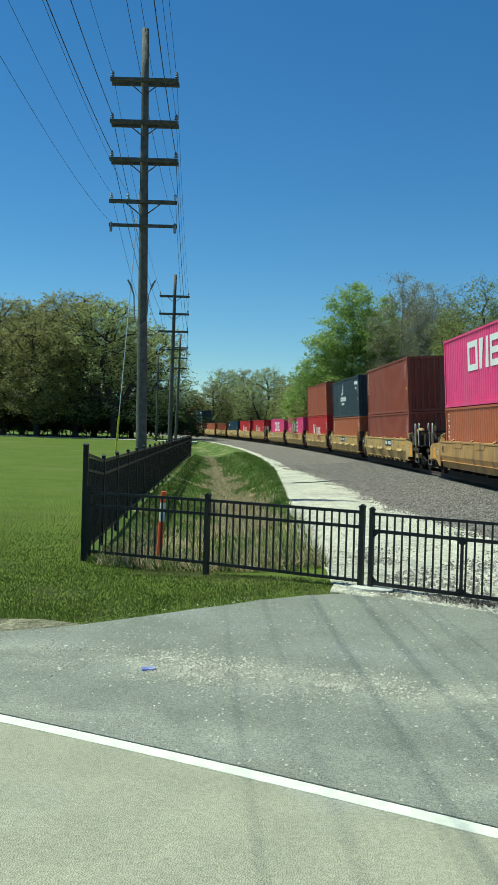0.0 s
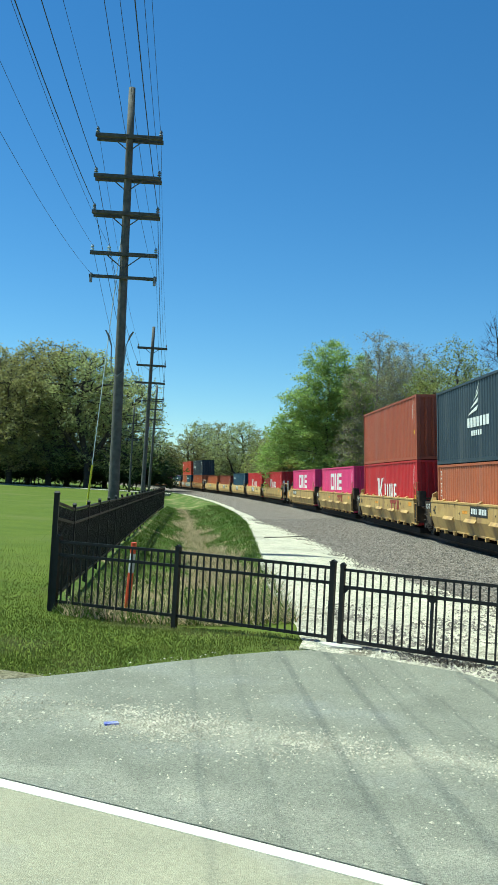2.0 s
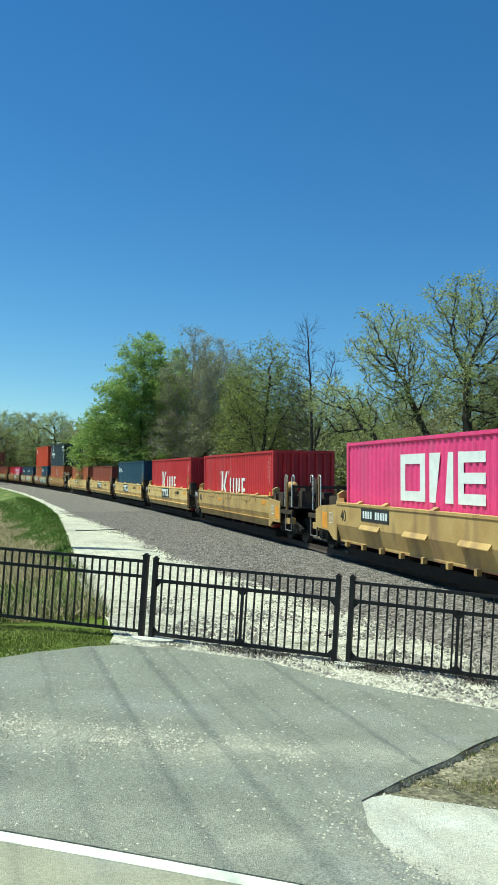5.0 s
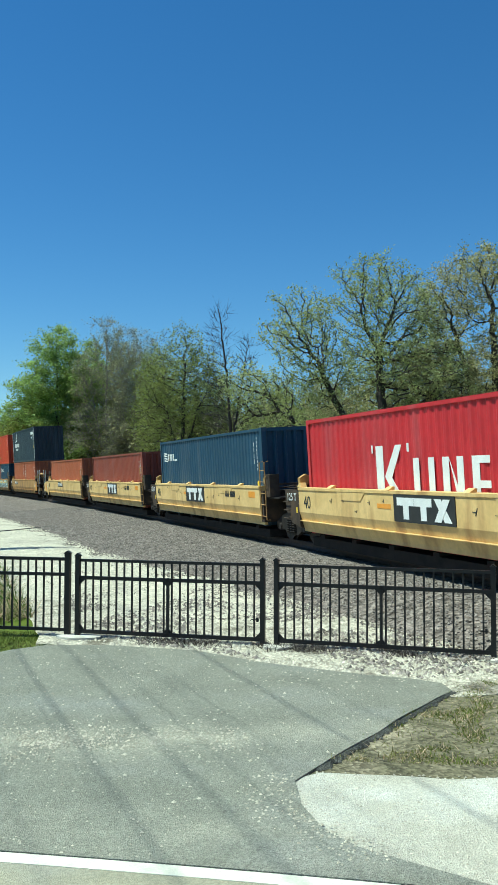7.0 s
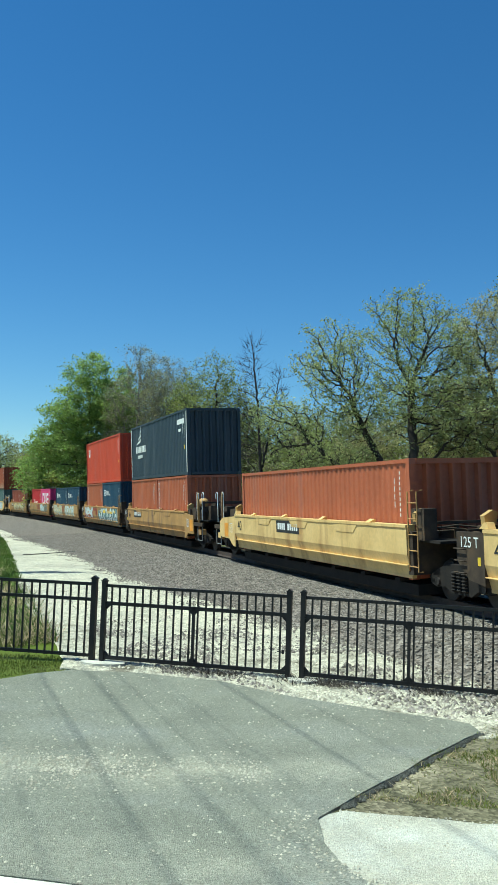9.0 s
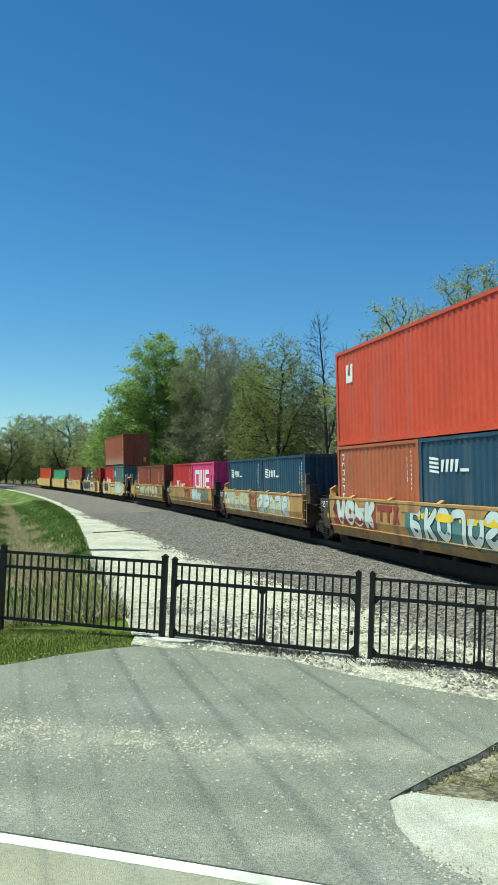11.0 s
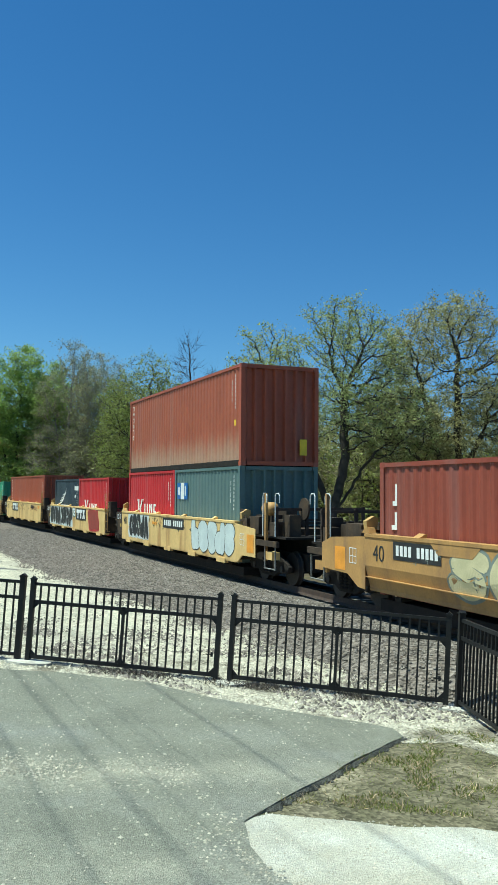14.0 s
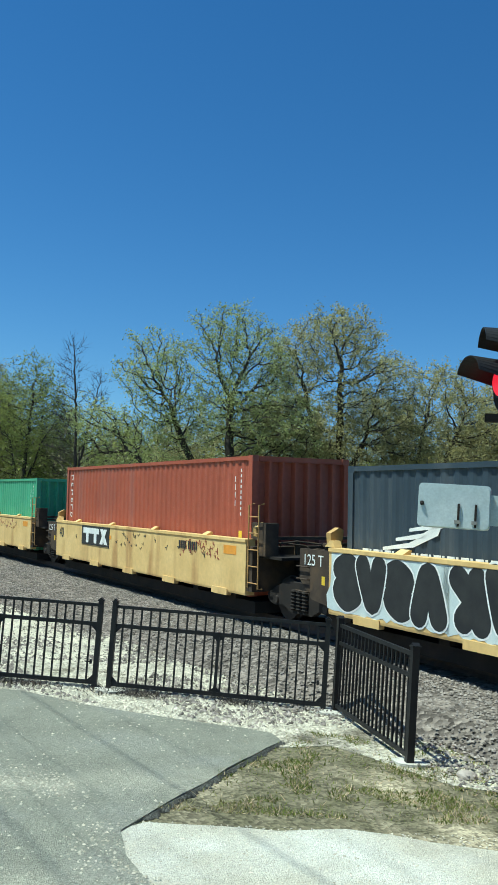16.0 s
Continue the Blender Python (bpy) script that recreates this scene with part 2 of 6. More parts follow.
    "galv": mat("galvanised_steel", (0.52, 0.58, 0.58), (0.42, 0.48, 0.49), 3.5, 0.45, metal=0.25, bump=0.05, c=(0.62, 0.66, 0.65), cs=2.0),
    "roofgreen": mat("green_metal_roof", (0.20, 0.33, 0.27), (0.17, 0.28, 0.23), 3, 0.5),
    "siding": mat("pale_siding", (0.55, 0.54, 0.48), (0.48, 0.47, 0.42), 3, 0.8),
    "redlens": None,
}
_r = bpy.data.materials.new("lit_red_lens")
_r.use_nodes = True
_rp = _r.node_tree.nodes["Principled BSDF"]
_rp.inputs["Base Color"].default_value = (0.5, 0.01, 0.02, 1)
_rp.inputs["Emission Color"].default_value, _rp.inputs["Emission Strength"].default_value = (1.0, 0.02, 0.05, 1), 0.6
M["redlens"] = _r


let_through(M["blade"], 0.45)
let_through(M["drygrass"], 0.45)
let_through(M["ditchblade"], 0.4)


def paint(name, a, streak=0.75, fade=None):
    """Container paint: a coat with faded and rusty runs."""
    return mat(name, a, tuple(v * 0.86 for v in a), 1.1, 0.5, bump=0.05, fine=9, c=tuple(v * streak + 0.045 for v in a), cs=1.3, streak=0.12, fade=fade)


PAINT = {
    "magenta": paint("magenta_container_paint", (0.76, 0.055, 0.21)),
    "rust": paint("orange_brown_container_paint", (0.42, 0.115, 0.05)),
    "brown": paint("red_brown_container_paint", (0.26, 0.058, 0.035)),
    "brick": paint("brick_container_paint", (0.36, 0.085, 0.045)),
    "faded": paint("chalky_brick_container_paint", (0.36, 0.095, 0.05), fade=(0.42, 0.29, 0.20)),
    "red": paint("red_container_paint", (0.50, 0.022, 0.03)),
    "orange": paint("orange_red_container_paint", (0.58, 0.07, 0.03)),
    "navy": paint("navy_container_paint", (0.022, 0.04, 0.075)),
    "slate": paint("slate_container_paint", (0.035, 0.05, 0.068)),
    "blue": paint("dark_blue_container_paint", (0.022, 0.062, 0.11)),
    "teal": paint("grey_teal_container_paint", (0.11, 0.168, 0.165)),
    "green": paint("green_container_paint", (0.10, 0.36, 0.20)),
}


# ---- mesh helpers ----
def box(bm, x0, x1, y0, y1, z0, z1, m=None):
    v = [bm.verts.new((x, y, z)) for x in (x0, x1) for y in (y0, y1) for z in (z0, z1)]
    if m is not None:
        for q in v:
            q.co = m @ q.co
    for f in ((0, 1, 3, 2), (4, 6, 7, 5), (0, 4, 5, 1), (2, 3, 7, 6), (0, 2, 6, 4), (1, 5, 7, 3)):
        bm.faces.new([v[i] for i in f])
    return bm


def tube(bm, pts, radii, sides=8, cap=True):
    """A round bar along points."""
    rings, pts = [], [Vector([float(c) for c in p]) for p in pts]
    for i, p in enumerate(pts):
        d = (pts[min(i + 1, len(pts) - 1)] - pts[max(i - 1, 0)]).normalized()
        u = d.orthogonal().normalized() if abs(d.z) > 0.95 else d.cross(Vector((0, 0, 1))).normalized()
        w = d.cross(u)
        r = float(radii[i]) if isinstance(radii, (list, tuple)) else radii
        rings.append([bm.verts.new(p + r * (math.cos(a) * u + math.sin(a) * w)) for a in (2 * math.pi * k / sides for k in range(sides))])
    for r0, r1 in zip(rings, rings[1:]):
        for k in range(sides):
            bm.faces.new((r0[k], r0[(k + 1) % sides], r1[(k + 1) % sides], r1[k]))
    if cap:
        bm.faces.new(rings[0][::-1])
        bm.faces.new(rings[-1])
    return bm


def prism(bm, outline, axis, a, b):
    """An outline of (u, v) pushed from a to b along an axis ('x', 'y' or 'z')."""
    place = {"x": lambda u, v, w: (w, u, v), "y": lambda u, v, w: (u, w, v), "z": lambda u, v, w: (u, v, w)}[axis]
    lo = [bm.verts.new(place(u, v, a)) for u, v in outline]
    hi = [bm.verts.new(place(u, v, b)) for u, v in outline]
    bm.faces.new(lo[::-1])
    bm.faces.new(hi)
    for i in range(len(lo)):
        j = (i + 1) % len(lo)
        bm.faces.new((lo[i], lo[j], hi[j], hi[i]))
    return bm


def mesh_of(name, bm, material):
    bmesh.ops.recalc_face_normals(bm, faces=bm.faces[:])
    me = bpy.data.meshes.new(name)
    bm.to_mesh(me)
    bm.free()
    me.materials.append(material)
    return me


def part(name, bm, material, parent=None, label=""):
    ob = new(name, mesh_of(name, bm, material) if isinstance(bm, bmesh.types.BMesh) else bm)
    ob.parent = parent
    return tagged(ob, label)


def part_each(name, bm, material, parent, label=""):
    """Links every separate piece of a bmesh as a part of its own."""
    seen = set()
    for f0 in bm.faces:
        if f0 in seen:
            continue
        stack, group = [f0], []
        seen.add(f0)
        while stack:
            f = stack.pop()
            group.append(f)
            for e in f.edges:
                for g in e.link_faces:
                    if g not in seen:
                        seen.add(g)
                        stack.append(g)
        vs = list({v for f in group for v in f.verts})
        at_v = {v: i for i, v in enumerate(vs)}
        o = raw(name, [tuple(v.co) for v in vs], [[at_v[v] for v in f.verts] for f in group], material, parent)
        tagged(o, label)
    bm.free()


def raw(name, verts, faces, material, parent=None):
    me = bpy.data.meshes.new(name)
    me.from_pydata(verts, [], faces)
    me.materials.append(material)
    ob = new(name, me)
    ob.parent = parent
    return ob


def thing(name, label, category, group="", kind=""):
    return tagged(new(name), label, category, group, kind)


def smooth(ob):
    for p in ob.data.polygons:
        p.use_smooth = True
    return ob


def rough_up(bm, amount, seed=0.0):
    for v in bm.verts:
        v.co += noise.noise_vector(v.co * 3.1 + Vector((seed, 0, 0))) * amount
    return bm


def words(text, size, depth=0.002):
    """A mesh of letters in the built-in font, standing up, its middle at the origin, seen from -x (reading towards -y)."""
    cu = bpy.data.curves.new("letters", "FONT")
    cu.body, cu.size, cu.extrude, cu.align_x, cu.align_y = text, size, depth, "CENTER", "CENTER"
    cu.resolution_u = 3
    tmp = bpy.data.objects.new("letters", cu)
    scene.collection.objects.link(tmp)
    me = bpy.data.meshes.new_from_object(tmp.evaluated_get(bpy.context.evaluated_depsgraph_get()))
    bpy.data.objects.remove(tmp)
    me.transform(Matrix(((0, 0, -1, 0), (-1, 0, 0, 0), (0, 1, 0, 0), (0, 0, 0, 1))))
    return me


def letters(text, size, material, parent, label, m):
    """Painted characters, each a part of its own."""
    bm = bmesh.new()
    bm.from_mesh(words(text, size))
    bmesh.ops.remove_doubles(bm, verts=bm.verts[:], dist=0.0002)
    bm.transform(m)
    part_each("letter", bm, material, parent, label)


# ---- the railway's line ----
RAIL_Z, CANT, HALF = 0.60, -3.5, 1.22
D0, TH0, BEND = 8.821, -0.01738, 0.00107
SPEED, LEAD, PITCH, GAP = 19.32, 32.19, 15.579, 4.28


def near_side(s):
    """Plan place and heading of the cars' near side, s metres up the line (which bends to the left beyond the crossing)."""
    if s <= 0:
        return D0 - math.sin(TH0) * s, s * math.cos(TH0), TH0
    th = TH0 + BEND * s
    return D0 + (math.cos(th) - math.cos(TH0)) / BEND, (math.sin(th) - math.sin(TH0)) / BEND, th


def line_at(s, q, z):
    """A point s metres up the line, q metres to the far side of the cars' near side."""
    x, y, th = near_side(s)
    return (x + q * math.cos(th), y + q * math.sin(th), z)


def sweep(name, prof, stations, material, wobble=0.0):
    """A strip of ground along the line; prof: (q, z) pairs."""
    verts, faces, k = [], [], len(prof(0) if callable(prof) else prof)
    for s in stations:
        for q, z in (prof(s) if callable(prof) else prof):
            x, y, zz = line_at(s, q, z)
            w = noise.noise(Vector((x * 0.7, y * 0.7, 3.0))) * wobble
            verts.append((x + w * 3, y, zz + w * 0.3))
    for i in range(len(stations) - 1):
        for j in range(k - 1):
            a = i * k + j
            faces.append((a, a + 1, a + k + 1, a + k))
    return raw(name, verts, faces, material)


# ---- ground ----
def fence_x(y):
    return -2.94 - 0.0348 * (y - 15.9)


def ground_z(x, y):
    """Level lawn, with the wet ditch between the tall fence and the gravel road."""
    z = -0.02 + 0.05 * noise.noise(Vector((x * 0.25, y * 0.25, 0))) * min(1, max(0, (y - 14) / 8))
    if 14 < y < 400:
        s = y
        q = x - near_side(s)[0]
        d = max(0.0, 1 - abs((q + 9.9) / 2.4) ** 2)
        z -= 0.62 * d * min(1.0, (y - 14) / 6)
    return z


def ground():
    def axis(lo, hi, step, far):
        v = list(np.arange(lo, hi, step))
        d, a, b = step, lo, hi
        while b < far:
            d *= 1.35
            a, b = a - d, b + d
            v = [a] + v + [b]
        return v
    xs, ys = axis(-16, 12, 0.5, 3000), axis(8, 120, 0.8, 3000)
    verts = [(x, y, ground_z(x, y)) for y in ys for x in xs]
    k = len(xs)
    faces = [(j * k + i, j * k + i + 1, (j + 1) * k + i + 1, (j + 1) * k + i) for j in range(len(ys) - 1) for i in range(k - 1)]
    ob = raw("ground", verts, faces, M["lawn"])
    smooth(ob)
    tagged(ob, "mown green lawn reaching back to the trees", "lawn", kind="structure")


def slab(name, outline, top, bottom, material, label, category):
    bm = bmesh.new()
    prism(bm, outline, "z", bottom, top)
    ob = part(name, bm, material)
    return tagged(ob, label, category, kind="structure")


def ragged(points, amount, step=0.25, seed=0.0):
    """An outline with its edges cut into short, uneven runs."""
    out = []
    for (x0, y0), (x1, y1) in zip(points, points[1:] + points[:1]):
        n = max(1, int(math.hypot(x1 - x0, y1 - y0) / step)) if abs(x0) < 12 and abs(x1) < 12 else 1
        for i in range(n):
            x, y = x0 + (x1 - x0) * i / n, y0 + (y1 - y0) * i / n
            w = noise.noise_vector(Vector((x * 1.7, y * 1.7, seed))) * amount if n > 1 else Vector((0, 0, 0))
            out.append((x + w.x, y + w.y))
    return out


def line_y(x):
    """The road's edge line, which bends slightly."""
    k = max(-3.0, min(3.0, x))
    return 6.02 - 0.52 * x - 0.012 * k * k


BENDS = [v * 0.5 for v in range(-6, 7)]
APRON_BACK = ((1.38, 2.17, 3.3, 3.97, 4.6, 5.3, 5.49), (12.78, 12.55, 11.75, 10.68, 9.95, 9.29, 9.0))


ground()
DITCH = [s for s in np.arange(17, 60, 0.6)] + [s for s in np.arange(60, 420, 4.0)]
_v, _f = [], []
for s in DITCH:
    for i in range(13):
        q = -12.4 + (12.45 - float(np.interp(s, (27, 40, 56, 94, 160), (7.6, 7.2, 6.6, 5.9, 5.6)))) * i / 12
        x, y, _ = line_at(s, q, 0)
        if y < 60 and x < fence_x(y) - 0.2:
            x = fence_x(y) - 0.2
        _v.append((x, y, ground_z(x, y) + 0.03 + 0.05 * noise.noise(Vector((x, y, 1)))))
_f = [(a * 13 + i, a * 13 + i + 1, a * 13 + i + 14, a * 13 + i + 13) for a in range(len(DITCH) - 1) for i in range(12)]
tagged(smooth(raw("ditch", _v, _f, M["ditchgrass"])), "overgrown grassy drainage ditch beside the gravel road", "ditch", kind="structure")

STATIONS = list(np.arange(2, 60, 0.5)) + list(np.arange(60, 200, 2.0)) + list(np.arange(200, 700, 10.0))
def service_road(s):
    """The road's cross-section: the grass closes in on it farther up the line."""
    left = float(np.interp(s, (27, 40, 56, 94, 160), (7.6, 7.2, 6.6, 5.9, 5.6)))
    up = min(1.0, max(0.0, (s - 13.0) / 6))
    return [(-left, 0.0), (-left * 0.92, 0.03 * up), (-left * 0.75, 0.05 * up), (-left * 0.55, 0.05 * up), (-2.6, 0.04 * up)]


tagged(sweep("gravel_road", service_road, [s for s in STATIONS if s > 12.5], M["roadgravel"], 0.12),
       "pale crushed limestone service road beside the railway", "gravel road", kind="structure")


def bank(s):
    """The bank's cross-section: it spreads over the service road farther up the line."""
    w = float(np.interp(s, (7, 10, 16, 22, 27, 40, 56, 80, 110), (1.7, 1.85, 2.6, 3.5, 4.2, 4.5, 5.4, 5.5, 5.0)))
    crest = min(1.7, 0.72 * w)
    return [(-w, 0.055 if s > 20 else 0.01), (-(w + crest) / 2, 0.14), (-crest, 0.28), (-0.7, 0.39), (-0.1, 0.42), (1.2, 0.42), (2.6, 0.42), (3.4, 0.38), (4.6, 0.14), (5.6, -0.03)]


tagged(sweep("ballast", bank,
             STATIONS, M["ballast"], 0.08), "grey-brown crushed stone railway ballast bank", "ballast", kind="structure")

tagged(sweep("wood_floor", [(5.3, 0.0), (8.0, 0.06), (20.0, 0.08), (60.0, 0.05)], [-40.0, -20.0] + STATIONS[::4], M["litter"], 0.05), "brown leaf litter and weeds beyond the railway", "woodland floor", kind="structure")

ROAD = [(x, line_y(x)) for x in [-90] + BENDS + [90]] + [(90, line_y(90) - 9.5), (-90, line_y(-90) - 9.5)]
slab("road", ROAD, 0.02, -0.2, M["road"], "pale worn asphalt road with a white edge line", "road")
_xs = [-60, -30, -12, -6] + BENDS + [3.6, 4.4, 5.2]
slab("edge_line", [(x, line_y(x) + 0.078) for x in _xs] + [(x, line_y(x) - 0.078) for x in _xs[::-1]], 0.025, 0.0, M["line"],
     "solid white painted road edge line", "road marking")
EDGE = [(-60, line_y(-60) + 0.09), (-60, 38.0), (-8, 12.4), (-5.0, 10.9), (-2.75, 9.85), (-2.0, 10.27), (-0.74, 11.3), (0.25, 12.15), (0.9, 12.6), *zip(*APRON_BACK),
        (5.42, 8.65), (4.28, 7.8), (2.95, 6.72), (2.67, 6.5), (2.53, 6.03), (2.51, 5.58), (2.6, 5.21), (3.2, line_y(3.2) + 0.09)]
slab("asphalt_apron", ragged(EDGE[:-1], 0.03, 0.12) + EDGE[-1:] + [(x, line_y(x) + 0.09) for x in BENDS[::-1]], 0.03, -0.12, M["asphalt"], "grey asphalt driveway apron with scattered stone chips and a broken edge", "asphalt")
slab("gravel_yard", ragged([(1.3, 13.0), (2.17, 12.5), (3.2, 11.7), (4.6, 9.9), (5.2, 9.3), (5.4, 8.75), (5.3, 8.45), (5.92, 8.4), (6.09, 7.9), (6.14, 7.38), (6.28, 6.8), (6.56, 6.44), (7.6, 5.9), (9.5, 5.6), (8.5, 14), (8.2, 20), (6.5, 27), (1.3, 27), (1.25, 20), (1.5, 15)], 0.12, 0.4, 5.0),
     0.012, -0.15, M["limestone"], "white crushed limestone around the gates with a few weeds", "gravel")
slab("dirt_verge", ragged([(2.5, 6.6), (4.2, 7.8), (5.6, 9.1), (6.5, 8.2), (7.4, 6.2), (6.6, 4.6), (5.4, 5.1), (4.2, 6.0)], 0.1, 0.3, 9.0), 0.006, -0.15, M["dirt"],
     "bare weedy dirt verge with dry grass", "dirt verge")
slab("gravel_shoulder", ragged([(2.6, 6.5), (2.95, 6.64), (3.33, 6.46), (3.87, 6.17), (4.45, 6.03), (4.73, 5.81), (4.99, 5.58), (5.36, 5.24), (6.6, 4.2), (7.5, 3.2), (7.0, 2.7), (3.3, line_y(3.3) + 0.1), (2.45, 5.2), (2.3, 5.8)], 0.05, 0.18, 3.0), 0.016, -0.15,
     M["finegravel"], "pale fine gravel shoulder beside the road", "gravel")
slab("bare_soil", ragged([(-6.5, 11.7), (-5.0, 10.9), (-2.77, 9.95), (-1.9, 10.4), (-2.4, 10.62), (-3.4, 10.55), (-5.0, 11.5), (-6.4, 12.2)], 0.1, 0.2, 12.0), 0.012, -0.1, M["dirt"], "strip of bare trampled soil along the asphalt", "bare soil")
slab("far_drive", [(-120, 172), (-22, 152), (-9, 150), (-9, 158), (-22, 162), (-120, 188)], 0.06, -0.3, M["limestone"], "pale gravel drive across the far lawn", "drive")


# ---- railway track ----
def railway_track():
    t = thing("railway_track", "rusty steel rails on weathered grey wooden ties", "railway track", kind="structure")
    for g in (-0.75, 0.75):
        prof = [(-0.07, 0.0), (0.07, 0.0), (0.035, 0.06), (0.037, 0.17), (-0.037, 0.17), (-0.035, 0.06)]
        verts, faces = [], []
        st = list(np.arange(-330, 420, 6.0))
        for s in st:
            for q, z in prof:
                verts.append(line_at(s, HALF + g + q, RAIL_Z - 0.17 + z - 0.06 * g))
        for i in range(len(st) - 1):
            for j in range(6):
                a, b = i * 6 + j, i * 6 + (j + 1) % 6
                faces.append((a, b, b + 6, a + 6))
        raw("rail", verts, faces, M["rail"], t)
    bm = bmesh.new()
    box(bm, -1.42, 1.42, -0.115, 0.115, -0.15, 0.0)
    me = mesh_of("tie", bm, M["tie"])
    rest = bmesh.new()
    s = -4.0
    n = 0
    while s < 330:
        x, y, th = near_side(s)
        c = line_at(s, HALF + random.uniform(-0.04, 0.04), RAIL_Z - 0.145)
        m = pose(*c, 0, CANT * 0.6, math.degrees(th) + random.uniform(-0.8, 0.8))
        if 6 < s < 110:
            o = new("tie", me)
            o.parent, o.matrix_basis = t, m
        else:
            box(rest, -1.42, 1.42, -0.115, 0.115, -0.15, 0.0, m)
        s += 0.55
        n += 1
    tagged(part("tie_row", rest, M["tie"], t), kind="stuff")


railway_track()


# ---- loose stones and grass ----
def stones(name, spots, material, label, category):
    """Small angular stones, each a squashed wedge of six corners."""
    base = np.array([(1, 0, 0), (-1, 0, 0), (0, 1, 0), (0, -1, 0), (0, 0, 1), (0, 0, -0.7)])
    tri = np.array([(0, 2, 4), (2, 1, 4), (1, 3, 4), (3, 0, 4), (2, 0, 5), (1, 2, 5), (3, 1, 5), (0, 3, 5)])
    n = len(spots)
    rng = np.random.default_rng(len(name))
    a = rng.uniform(0, 6.28, n)
    r = np.array([p[3] for p in spots])
    sh = base[None] * rng.uniform(0.55, 1.25, (n, 6, 1))
    ca, sa = np.cos(a)[:, None], np.sin(a)[:, None]
    v = np.stack([sh[..., 0] * ca - sh[..., 1] * sa, sh[..., 0] * sa + sh[..., 1] * ca, sh[..., 2] * 0.75], -1) * r[:, None, None]
    v += np.array([p[:3] for p in spots])[:, None]
    f = tri[None] + (np.arange(n) * 6)[:, None, None]
    ob = raw(name, v.reshape(-1, 3).tolist(), f.reshape(-1, 3).tolist(), material)
    return tagged(ob, label, category, kind="stuff")


def tufts(name, spots, material, label, category, width=0.012, lean=0.5):
    """Grass blades; spots: x, y, z, height."""
    n = len(spots)
    rng = np.random.default_rng(n)
    p = np.array(spots)
    a = rng.uniform(0, 6.28, n)
    h = p[:, 3] * rng.uniform(0.6, 1.3, n)
    w = width * rng.uniform(0.6, 1.6, n)
    d = np.stack([np.cos(a), np.sin(a), 0 * a], 1)
    e = np.stack([np.cos(a * 3.7), np.sin(a * 3.7), 0 * a], 1) * (h * lean * rng.uniform(0, 1, n))[:, None]
    up = np.stack([0 * a, 0 * a, h], 1)
    v = np.stack([p[:, :3] - d * w[:, None], p[:, :3] + d * w[:, None], p[:, :3] + e + up], 1)
    f = np.arange(n * 3).reshape(-1, 3)
    ob = raw(name, v.reshape(-1, 3).tolist(), f.tolist(), material)
    return tagged(ob, label, category, kind="stuff")


